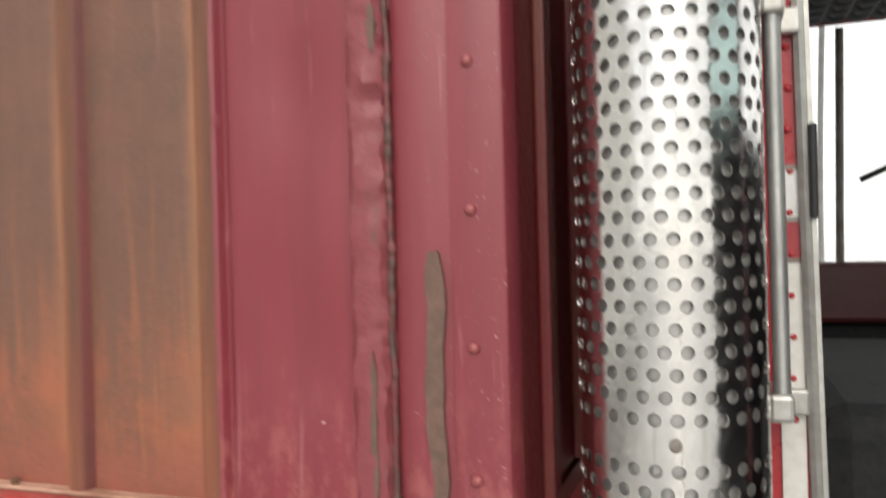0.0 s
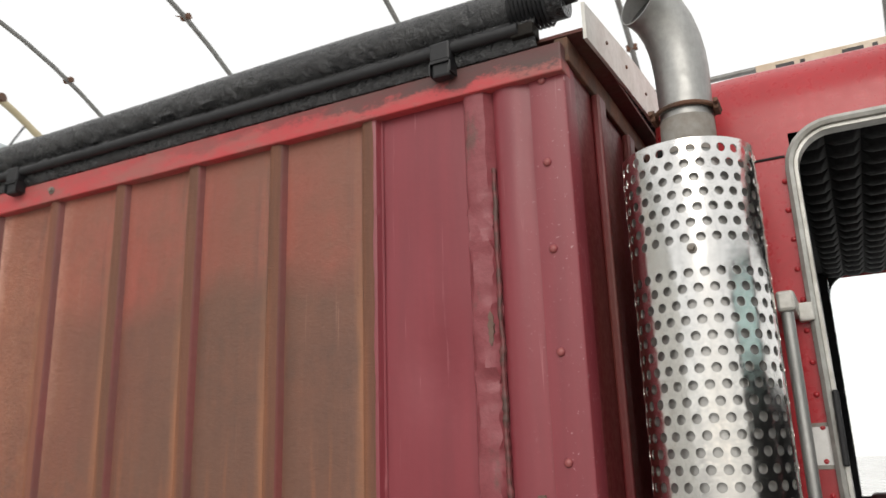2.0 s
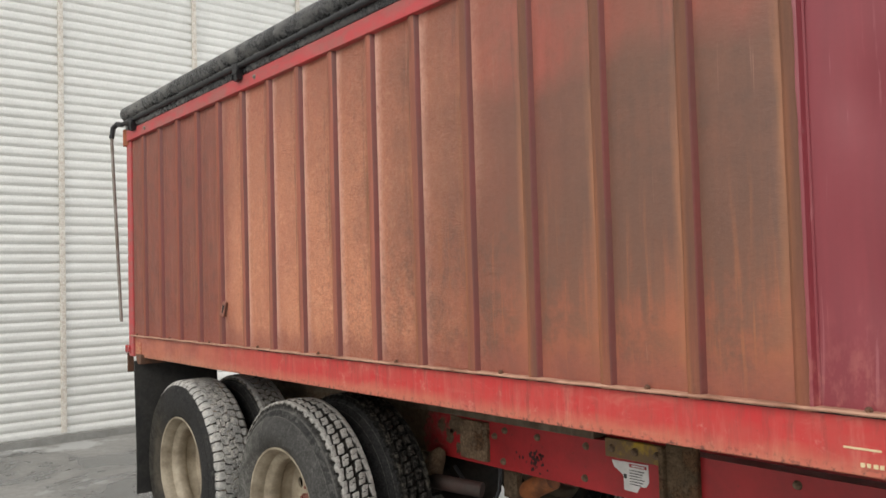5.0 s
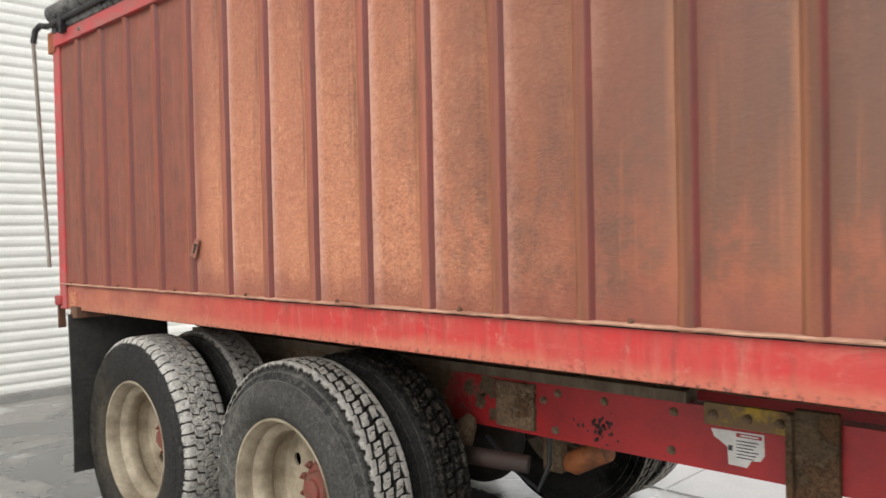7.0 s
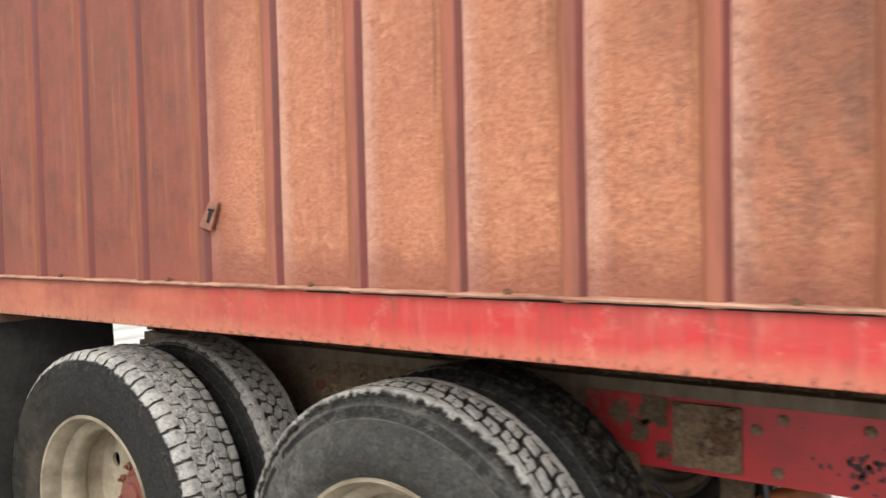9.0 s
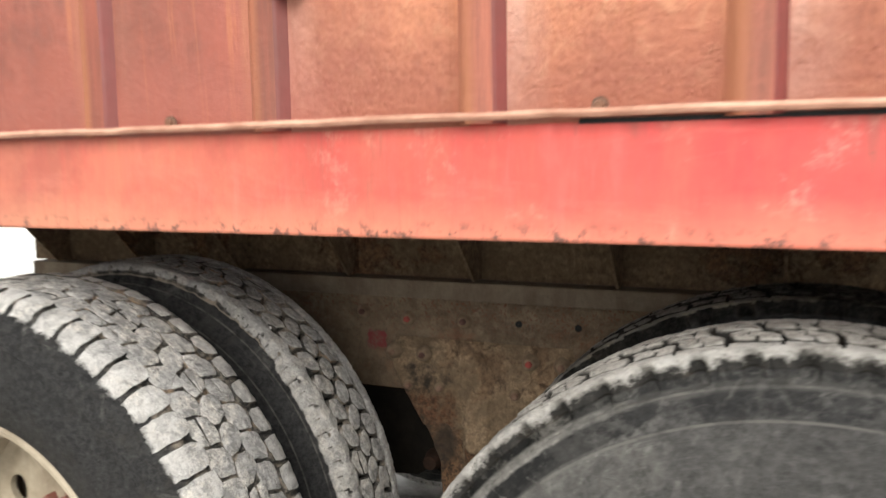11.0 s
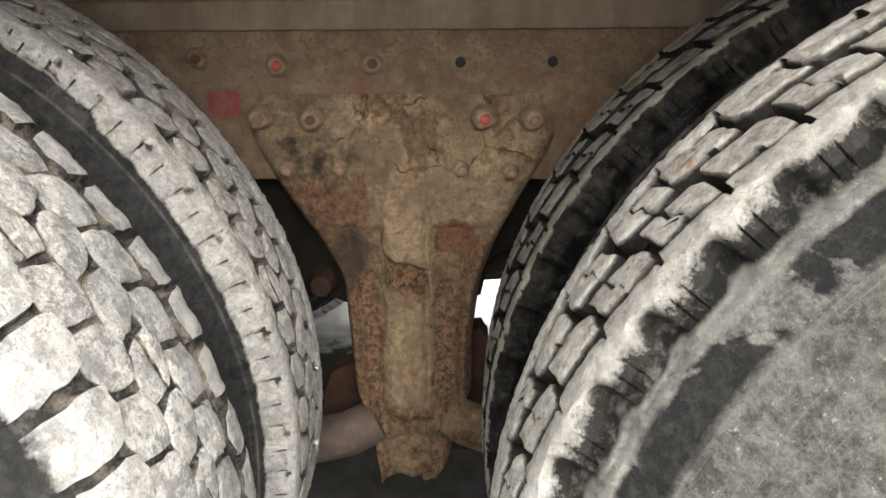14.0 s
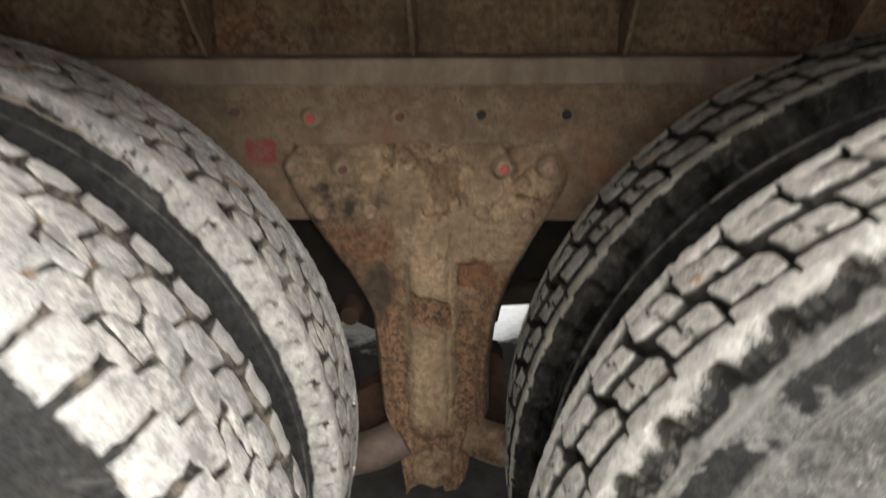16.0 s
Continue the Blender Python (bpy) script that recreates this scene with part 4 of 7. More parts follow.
for gx in ((-400, -30), (-30, 30), (30, 400)):
    for gy in ((-400, -30), (-30, 30), (30, 400)):
        v = [bm.verts.new((x, y, GZ)) for x, y in ((gx[0], gy[0]), (gx[1], gy[0]), (gx[1], gy[1]), (gx[0], gy[1]))]
        bm.faces.new(v)
bmesh.ops.remove_doubles(bm, verts=bm.verts, dist=0.01)
tagged(part("ground", bm, GROUND), "damp grey concrete yard with pale patches and painted light and shade", "ground", kind="structure")

# ---- corrugated shed behind the truck ----
WX = -8.78
shed = thing("corrugated_shed", "pale grey corrugated metal shed wall with a rounded eave", "shed", kind="structure")
bm = bmesh.new()
PITCH, STEPS = 0.10, 10
rows_z = [0.10 + PITCH * k / STEPS for k in range(int(5.55 / PITCH * STEPS))]
cols = [[bm.verts.new((WX + 0.010 - 0.021 * math.cos(math.pi * z / PITCH) ** 6, y, z)) for z in rows_z] for y in (-14, 0.47, 1.94, 3.33, 4.25)]
for a, b in zip(cols, cols[1:]):
    for k in range(len(rows_z) - 1):
        bm.faces.new((a[k], b[k], b[k + 1], a[k + 1]))
part("corrugated_wall", bm, CORRUGATED, shed, "horizontal corrugated metal cladding", True)
part("backing_wall", slab(WX - 0.25, WX - 0.03, -14, 4.25, 0, 5.6, bevel=0), CURB, shed)
part("plinth", slab(WX - 0.1, WX + 0.03, -14, 4.3, 0, 0.11, bevel=0.005), CURB, shed, "grey concrete footing")
for k, y in enumerate((-0.98, 0.47, 1.94, 3.33)):
    strip = part("seam_strip", slab(WX + 0.012, WX + 0.03, y - 0.028, y + 0.028, 0.14, 5.5, bevel=0.004), BATTEN, shed, "whitish vertical seam strip")
    bm = bmesh.new()
    for j in range(53):
        block(bm, WX + 0.03, WX + 0.037, y - 0.012, y + 0.012, 0.18 + j * PITCH, 0.205 + j * PITCH)
    tagged(part("seam_screws", bm, BATTEN, strip), kind="stuff")
bm = tube(bmesh.new(), [(WX + 0.13, y, 5.66) for y in (-14, -6, 0, 2, 3, 4.32)], 0.14, 24)
part("eave_duct", bm, GUTTER, shed, "pale blue-grey rounded eave pipe", True)
bm = bmesh.new()
for k in range(14):
    y0, y1 = 4.3 - 0.42 * (k + 1), 4.3 - 0.42 * k
    block(bm, WX - 0.36, WX - 0.33, y0 + 0.005, y1 - 0.005, 5.5, 6.62 - 0.026 * max(0, y1 - 0.4) ** 2)
part("gable_sheet", bm, CORRUGATED, shed, "grey upright gable sheets")
rim = [(WX - 0.28, y, 6.64 - 0.034 * max(0, y - 0.2) ** 2) for y in (-6, -3, -1, 0, 0.8, 1.5, 2.2, 2.9, 3.6, 4.2)]
part("gable_rim", tube(bmesh.new(), [(x, y, z - 0.06) for x, y, z in rim], 0.05, 6), RUSTY, shed, "rusted curved angle iron")
part("roof_edge", tube(bmesh.new(), rim, 0.035, 8), DARKRUST, shed, "dark ragged roof edge")
for y in (0.8, 1.92, 3.05):
    part("gable_post", slab(WX - 0.33, WX - 0.24, y - 0.05, y + 0.05, 5.6, 6.55 - 0.034 * max(0, y - 0.2) ** 2), RUSTY, shed, "orange rusty post")

# ---- bare hoop frame overhead ----
HC, HR = (1.86, 1.40), 5.38


def hoop(x, material, r, label):
    th = thing("hoop_frame", label, "hoop frame", "roof hoops")
    a0 = -math.asin(HC[1] / HR)
    pts = [(x, HC[0] + HR * math.cos(a0 + (math.pi - 2 * a0) * k / 48), HC[1] + HR * math.sin(a0 + (math.pi - 2 * a0) * k / 48)) for k in range(49)]
    part("arch", tube(bmesh.new(), pts, r, 10), material, th, smooth=True)
    rng = random.Random(int(x * 10))
    for k in range(7):
        a = radians(34 + 16 * k + rng.uniform(-3, 3))
        c = Vector((x, HC[0] + HR * math.cos(a), HC[1] + HR * math.sin(a)))
        bm = bmesh.new()
        tube(bm, (c - Vector((0.05, 0, 0)), c + Vector((0.05, 0.02, 0.01))), r * 1.35, 8)
        tube(bm, (c, c + Vector((rng.uniform(-0.1, 0.1), rng.uniform(-0.06, 0.06), rng.uniform(-0.1, 0.02)))), 0.006, 5)
        part("clamp", bm, DARKRUST, th, "dark clamp with torn cover scraps")
    return th


hoop(-8.55, HOOPY, 0.045, "yellowed curved roof pipe above the shed eave")
for hx in (-7.4, -5.35, -3.2, -1.1, 1.0, 3.1):
    hoop(hx, HOOP, 0.026, "bare galvanised roof hoop over the yard")
th = thing("purlin", "thin grey purlin tube tying the roof hoops", "purlin")
part("purlin_tube", rod((-3.2, 5.69, 5.19), (6.0, 5.69, 5.19), 0.028, 10), HOOP, th, smooth=True)
for y in (1.6, 2.3, 3.0, 3.7, 4.4):
    top = HC[1] + math.sqrt(HR ** 2 - (y - HC[0]) ** 2)
    low = 6.64 - 0.034 * max(0, y - 0.2) ** 2 if y < 4.2 else 5.75
    th = thing("roof_dropper", "thin black steel dropper between hoop and shed roof", "rod", "roof droppers")
    part("dropper_rod", rod((-8.55, y, top), (-8.9, y - 0.06, low), 0.013, 6), BLACK, th)

# ---- the truck ----
truck = thing("grain_truck", "old red grain truck with weathered ribbed box and rolled tarp", "truck")
XF, XR, ZS, ZT = -0.155, -5.20, 1.312, 2.62
RIB0, STEP = -0.629, 0.2852
FAR = 2.28

# grain box shell: floor, front, rear and far side
bm = bmesh.new()
block(bm, XR + 0.03, XF - 0.02, 0.012, 0.05, ZS - 0.02, ZT)
block(bm, XR + 0.03, XF - 0.02, FAR - 0.05, FAR, ZS - 0.02, ZT)
block(bm, XR, XR + 0.04, 0.0, FAR, ZS - 0.02, ZT)
block(bm, XR + 0.03, XF - 0.02, 0.02, FAR - 0.02, 1.19, 1.24)
box_shell = part("grain_box", bm, SHEET, truck, "ribbed sheet-steel grain box, faded red and rusty brown")


def panel_mesh(x0, x1, seed, bulge, dents=()):
    """One pressed sheet between two ribs, slightly pillowed."""
    bm, nx, nz = bmesh.new(), 8, 26
    grid = []
    for i in range(nx + 1):
        col = []
        for j in range(nz + 1):
            u, v = i / nx, j / nz
            x, z = x0 + (x1 - x0) * u, ZS - 0.012 + (ZT - ZS + 0.012) * v
            y = -bulge * (1 - (2 * u - 1) ** 4) * min(1, 8 * v, 8 * (1 - v))
            y -= 0.004 * noise.noise((x * 2.5, seed, z * 2.2)) * (1 - (2 * u - 1) ** 2)
            for dx, dz, r, d in dents:
                y += d * math.exp(-((x - dx) ** 2 + (0.7 * (z - dz)) ** 2) / r ** 2)
            col.append(bm.verts.new((x, y, z)))
        grid.append(col)
    for i in range(nx):
        for j in range(nz):
            bm.faces.new((grid[i][j], grid[i + 1][j], grid[i + 1][j + 1], grid[i][j + 1]))
    return bm


def rib_mesh(x, seed, depth=0.019, w=0.054):
    """A pressed rib whose foot ends at x; it stands out from the sheet."""
    prof = [(x - w - 0.008, 0.004), (x - w - 0.002, -0.0015), (x - w + 0.004, -depth * 0.6), (x - w + 0.009, -depth + 0.003), (x - w + 0.015, -depth), (x - 0.017, -depth), (x - 0.011, -depth + 0.003), (x - 0.006, -depth * 0.6), (x - 0.001, -0.0015), (x + 0.005, 0.004)]
    bm, rows = bmesh.new(), []
    for j in range(31):
        z = ZS - 0.010 + (ZT - ZS - 0.002) * j / 30
        wob = 0.0022 * noise.noise((seed * 3.1, z * 4.0, 0.5))
        rows.append([bm.verts.new((px + wob, py + 0.0015 * noise.noise((seed, z * 5, px * 9)), z)) for px, py in prof])
    for a, b in zip(rows, rows[1:]):
        for k in range(len(prof) - 1):
            bm.faces.new((a[k], a[k + 1], b[k + 1], b[k]))
    bm.faces.new(rows[-1])
    bm.faces.new(rows[0])
    return bm


for k in range(17):
    foot = RIB0 - STEP * k
    if foot - 0.05 > XR:
        rib = part("rib", rib_mesh(foot, k), RIBPAINT, box_shell, smooth=True)
        rib.data.materials.append(DEEPRED if k else MAGENTA)
        for n, f in enumerate(rib.data.polygons):
            if n < 270 and n % 9 >= (6 if k else 7):
                f.material_index = 1
        left = max(XR + 0.03, foot - STEP)
        part("side_panel", panel_mesh(left, foot - 0.045, k + 0.3, 0.011), SHEET, box_shell, smooth=True)
# ragged lap of the magenta paint over the first rib
bm, rows = bmesh.new(), []
for j in range(161):
    z = ZS + (ZT - ZS - 0.01) * j / 160
    w = 0.003 + 0.0030 * noise.noise((z * 9, 3.0, 1.0)) + 0.0018 * noise.noise((z * 31, 5.0, 2.0))
    rows.append([bm.verts.new((RIB0 + dx, dy, z)) for dx, dy in ((-0.012 - w, -0.0168), (-0.010 - w, -0.0198), (-0.006, -0.0168), (0.000, -0.0035), (0.006, -0.0032))])
for a, b in zip(rows, rows[1:]):
    for k in range(4):
        bm.faces.new((a[k], a[k + 1], b[k + 1], b[k]))
part("paint_lap", bm, MAGENTA, box_shell, "ragged edge of magenta paint over the first rib", True)
# repainted front bay
part("side_panel", panel_mesh(RIB0 - 0.004, -0.39, 40.2, 0.004, ((-0.50, 1.99, 0.06, 0.016), (-0.47, 1.55, 0.07, 0.012), (-0.55, 2.30, 0.08, 0.005))), MAGENTA, box_shell, "magenta-red repainted front side sheet with dents", True)


def torn_rib():
    bm, rows = bmesh.new(), []
    prof = [(-0.408, 0.004), (-0.402, -0.004), (-0.394, -0.018), (-0.386, -0.021), (-0.366, -0.0215), (-0.346, -0.018), (-0.336, -0.003), (-0.33, 0.004)]
    for j in range(121):
        z = ZS - 0.01 + (ZT - ZS - 0.002) * j / 120
        row = []
        for n, (px, py) in enumerate(prof):
            ragged = (0.011 if n >= 5 else 0.003) * noise.noise((z * 34, n * 0.7, 2.0)) * (1 if z < 2.36 else 0.25)
            slant = z + 0.014 * (n - 4)
            dent = (0.007 * math.exp(-((slant - 2.30) / 0.018) ** 2) + 0.010 * math.exp(-((slant - 1.955) / 0.016) ** 2) + 0.006 * math.exp(-((slant - 1.90) / 0.03) ** 2) - 0.004 * math.exp(-((slant - 1.985) / 0.012) ** 2)) * {3: 0.5, 4: 1.0, 5: 0.8}.get(n, 0.0)
            row.append(bm.verts.new((px + ragged, py + dent + (0.009 if n in (4, 5, 6) else 0.005) * noise.noise((z * 26, n * 0.8, 5.0)) * (1 if z < 2.36 else 0.3) + (0.006 if n in (5, 6) else 0.001) * noise.noise((z * 75, n * 1.9, 8.0)), z)))
        rows.append(row)
    for a, b in zip(rows, rows[1:]):
        for k in range(len(prof) - 1):
            bm.faces.new((a[k], a[k + 1], b[k + 1], b[k]))
    return bm


MAGENTA_WORN = plain("magenta_paint_worn_to_metal", (0.240, 0.052, 0.062), (0.135, 0.060, 0.052), 0.5, scale=13, grain=0.5, stretch=(1, 1, 0.45), amount=(0.58, 0.68))
part("rib", torn_rib(), MAGENTA_WORN, box_shell, "creased and torn front rib, paint worn through", True)
bm, rows = bmesh.new(), []
for j in range(181):
    z = ZS + (2.42 - ZS) * j / 180
    r = 0.0050 + 0.0085 * abs(noise.noise((z * 42, 1.0, 4.0))) * (1.0 if z < 2.32 else 0.35)
    rows.append([bm.verts.new((-0.335 + 0.004 * noise.noise((z * 16, 6, 6)) + r * math.cos(a), -0.006 + r * math.sin(a), z)) for a in (math.pi * k / 4 for k in range(8))])
for a, b in zip(rows, rows[1:]):
    for k in range(8):
        bm.faces.new((a[k], a[(k + 1) % 8], b[(k + 1) % 8], b[k]))
part("weld_bead", bm, plain("grimy_weld", (0.17, 0.040, 0.042), (0.085, 0.048, 0.040), 0.6, scale=30, grain=0.6, amount=(0.42, 0.58)), box_shell, "ragged weld bead along the torn rib", True)
# corner post: rounded fold, flat riveted strip
prof = [(-0.332, 0.003), (-0.325, -0.006), (-0.312, -0.014), (-0.295, -0.018), (-0.27, -0.013), (-0.25, -0.006), (-0.238, -0.003), (-0.2365, -0.008), (-0.162, -0.010), (-0.155, -0.006), (-0.152, 0.002), (-0.152, 0.06)]
bm, rows = bmesh.new(), []
for j in range(41):
    z = ZS - 0.012 + (ZT + 0.03 - ZS) * j / 40
    rows.append([bm.verts.new((px, py + 0.0025 * noise.noise((z * 3, n * 0.5, 9.0)) * (n < 7), z)) for n, (px, py) in enumerate(prof)])
for a, b in zip(rows, rows[1:]):
    for k in range(len(prof) - 1):
        bm.faces.new((a[k], a[k + 1], b[k + 1], b[k]))
post = part("corner_post", bm, MAGENTA, box_shell, "folded magenta-red corner post with a riveted strip", True)
bare = plain("bare_scraped_patch", (0.165, 0.092, 0.070), (0.118, 0.074, 0.058), 0.7, scale=30)
for cx, cz, w, h in ((-0.262, 1.505, 0.017, 0.215), (-0.352, 2.060, 0.0075, 0.038), (-0.362, 1.45, 0.006, 0.12)):
    bm = bmesh.new()
    half = [(-1 + 2 * k / 15) for k in range(16)]
    wide = lambda f, e: w * (0.75 + 0.55 * noise.noise((f * 3.1, cz + e * 5, 1.0)) + 0.25 * noise.noise((f * 11, cz + e * 3, 4.0))) * min(1.0, (16 if f > 0 and h > 0.2 else 3) * (1.03 - abs(f)))
    out = [(cx - wide(f, 1), cz + h * f) for f in half] + [(cx + wide(f, -1), cz + h * f) for f in reversed(half)]
    plate(bm, out, -0.0235 if cx < -0.35 else -0.0195, -0.012)
    part("scraped_patch", bm, bare, box_shell, "scraped patch of bare brown metal")
rivet_bm = bmesh.new()
lathe(rivet_bm, [(0.0004, -0.0075), (0.005, -0.0068), (0.0085, -0.004), (0.0095, 0.0)], 14)
RIVET = mesh_of("rivet", rivet_bm, MAGENTA, True)
for z in (2.602, 2.408, 2.214, 1.997, 1.780, 1.577, 1.383):
    shared("rivet", RIVET, box_shell, (-0.206, -0.009, z))
# front wall with its own ribs
bm = bmesh.new()
block(bm, XF - 0.03, XF, 0.045, FAR - 0.03, ZS - 0.02, ZT + 0.03)
FRONTRED = plain("rusty_front_sheet", (0.150, 0.020, 0.022), (0.15, 0.040, 0.030), 0.42, scale=5, stretch=(1, 3, 0.25), amount=(0.46, 0.60))
part("front_wall", bm, FRONTRED, box_shell, "dark red front sheet streaked with rust")
for y in (0.222, 0.507, 0.792, 1.077, 1.362, 1.647, 1.932):
    part("front_rib", slab(XF, XF + 0.022, y - 0.030, y + 0.030, ZS - 0.02, ZT + 0.02, bevel=0.006), FRONTRED, box_shell)
# top rail
bm = slab(XR, XF + 0.004, -0.030, 0.03, 2.606, 2.676, bevel=0.004)
part("top_rail", bm, TOPRED, box_shell, "bright scuffed red steel top rail")
part("top_rail", slab(XR, XF, FAR - 0.03, FAR + 0.03, 2.606, 2.676), TOPRED, box_shell)
part("front_header", slab(XF - 0.02, XF + 0.012, 0.0, FAR, 2.64, 2.70), DARKRUST, box_shell, "dark rusty header bar")
BOLT = mesh_of("bolt", bolt_mesh(0.008, 0.008), STEEL)
BOLT_S = mesh_of("bolt", bolt_mesh(0.0060, 0.0065), DARKRUST)
for x in (-1.80, -3.32, -4.85):
    shared("bolt", BOLT, box_shell, (x, -0.030, 2.64))
# bottom sill and its flange
part("sill", slab(XR - 0.02, XF, 0.0, 0.06, 1.17, 1.303, bevel=0.004), SILL, box_shell, "chalky bright red steel sill under the box")
part("sill", slab(XR - 0.02, XF, FAR - 0.06, FAR, 1.17, 1.303, bevel=0.004), SILL, box_shell)
bm, rows = bmesh.new(), []
for j in range(141):
    x = XR + 0.0 + (XF - XR) * j / 140
    w = 0.0016 * noise.noise((x * 9, 0, 0)) + 0.0022 * noise.noise((x * 1.3, 4, 0)) + 0.0012 * noise.noise((x * 31, 2, 0))
    rows.append([bm.verts.new((x, y, z)) for y, z in ((0.02, 1.306 + w), (-0.021 + w, 1.305 + w), (-0.024 + w, 1.309 + w), (-0.021, 1.3135 + w), (0.02, 1.316 + w))])
for a, b in zip(rows, rows[1:]):
    for k in range(4):
        bm.faces.new((a[k], a[k + 1], b[k + 1], b[k]))
part("bottom_flange", bm, FLANGE, box_shell, "thin pale rusty flange along the box foot")
# black strip that draws the dark line below the flange
part("flange_dark_strip", slab(-3.4, XF - 0.01, -0.0016, 0.0, 1.2985, 1.3042, bevel=0), SOOT, box_shell, "thin black strip under the flange")
for k in range(9):
    shared("bolt", BOLT_S, box_shell, (-0.517 - 0.5715 * k, -0.012, 1.317))
# T-slot keeper on the side
bm = bmesh.new()
plate(bm, [(-3.784, 1.472), (-3.736, 1.459), (-3.700, 1.535), (-3.738, 1.541)], -0.026, -0.019)
plate(bm, [(-3.784, 1.472), (-3.736, 1.459), (-3.7335, 1.464), (-3.7815, 1.477)], -0.019, 0.003)
keeper = part("keeper_plate", bm, plain("brown_keeper", (0.30, 0.12, 0.085), (0.20, 0.09, 0.06), 0.7, scale=30), box_shell, "small rusty bent keeper plate with a T slot")
bm = bmesh.new()
plate(bm, [(-3.741, 1.522), (-3.716, 1.518), (-3.719, 1.511), (-3.744, 1.515)], -0.0272, -0.025)
plate(bm, [(-3.738, 1.514), (-3.724, 1.512), (-3.741, 1.480), (-3.753, 1.483)], -0.0274, -0.025)
part("t_slot", bm, SOOT, box_shell)
# decal on the sill, lettering too small to read
bm = bmesh.new()
block(bm, -0.58, -0.50, -0.0025, 0.0, 1.228, 1.232)
for k, w in enumerate((0.009, 0.008, 0.010, 0.008, 0.009, 0.007, 0.009, 0.008)):
    block(bm, -0.545 + k * 0.0135, -0.545 + k * 0.0135 + w, -0.0025, 0.0, 1.191, 1.200)
part("decal", bm, CREAM, box_shell, "cream vinyl maker's decal, lettering as bars")
bm = bmesh.new()
lathe(bm, [(0.010, -0.0025), (0.021, -0.0025), (0.021, 0.0), (0.010, 0.0)], 20)
ob = part("decal_ring", bm, CREAM, box_shell)
ob.location = (-0.466, 0.0, 1.248)
# rear corner
part("rear_post", slab(XR - 0.055, XR + 0.03, -0.012, 0.06, 1.17, 2.67, bevel=0.006), TOPRED, box_shell, "bright red rear corner post")
part("rear_bracket", slab(XR - 0.10, XR - 0.01, -0.02, 0.05, 2.585, 2.70), RUSTY, box_shell, "rust-brown tarp bracket")
lamp = part("marker_lamp", slab(XR - 0.12, XR - 0.02, -0.02, 0.05, 1.185, 1.245, bevel=0.012), LENS_R, box_shell, "dark red rear marker lamp")
part("reflector", slab(-5.14, -5.05, -0.004, 0.0, 1.19, 1.265, bevel=0.001), plain("amber_reflector", (0.50, 0.22, 0.10), (0.45, 0.10, 0.06), 0.4, scale=60, amount=(0.48, 0.52)), box_shell, "flaking amber and red reflector")
part("rear_hook", slab(XR - 0.10, XR - 0.085, -0.01, 0.03, 1.06, 1.19), DARKRUST, box_shell)

# ---- rolled tarp along the top ----
bm, rows = bmesh.new(), []
SEG, NX = 22, 520
for i in range(NX + 1):
    x = -5.24 + 5.10 * i / NX
    row = []
    for k in range(SEG):
        a = 2 * math.pi * k / SEG
        crease = 1.5 * max(0.0, noise.noise((x * 1.1, 2.0, 7.0)) + 0.32) * max(0.0, 0.55 - math.sin(a))
        fold = abs(noise.noise((x * 11 + 1.6 * a, 1.4 * math.sin(a), 21.0)))
        r = 0.0525 + 0.0016 * noise.noise((x * 4, a * 1.2, 3.0)) - 0.016 * crease * max(0.0, 0.30 - fold) + 0.0045 * crease * noise.noise((x * 19 + 2.0 * a, a * 1.6, 8.0)) + 0.0007 * noise.noise((x * 45 + 4 * math.sin(a), a * 2.6, 30.0)) + 0.003 * noise.noise((x * 1.5, 0, 0))
        row.append(bm.verts.new((x, -0.004 + r * math.cos(a), 2.797 + r * math.sin(a) + 0.006 * noise.noise((x * 0.7, 5, 5)))))
    rows.append(row)
for a, b in zip(rows, rows[1:]):
    for k in range(SEG):
        bm.faces.new((a[k], a[(k + 1) % SEG], b[(k + 1) % SEG], b[k]))
bm.faces.new(rows[0])
bm.faces.new(rows[-1])
roll = part("tarp_roll", bm, TARP, truck, "rolled wrinkled black vinyl tarp along the box edge", True)
bm, rows = bmesh.new(), []
for i in range(121):
    x = XR + (XF - XR - 0.05) * i / 120
    w = 0.004 * noise.noise((x * 5, 1, 1))
    rows.append([bm.verts.new((x, y, z)) for y, z in ((0.02, 2.77), (-0.030 + w, 2.755), (-0.036 + w, 2.73), (-0.034 + w, 2.69), (-0.028, 2.68), (0.02, 2.676))])
for a, b in zip(rows, rows[1:]):
    for k in range(5):
        bm.faces.new((a[k], a[k + 1], b[k + 1], b[k]))
part("tarp_hem", bm, TARP, roll, "black tarp hem hanging under the roll", True)
part("tarp_tube", rod((XR - 0.02, -0.046, 2.722), (-0.24, -0.046, 2.722), 0.0145, 14), BLACK, roll, "black tarp tube", True)
bm = lathe(bmesh.new(), [(0.054, -0.004), (0.0585, 0.0), (0.054, 0.004)], 24)
bmesh.ops.rotate(bm, verts=bm.verts, cent=(0, 0, 0), matrix=Matrix.Rotation(radians(-90), 3, "Z"))
CORD = mesh_of("cord_turn", bm, BLACK, True)
for k in range(9):
    shared("cord_turn", CORD, roll, (-0.18 - 0.010 * k, -0.004, 2.797))
part("tarp_bar", rod((-0.16, -0.004, 2.797), (-0.115, -0.004, 2.80), 0.022, 12), BLACK, roll)
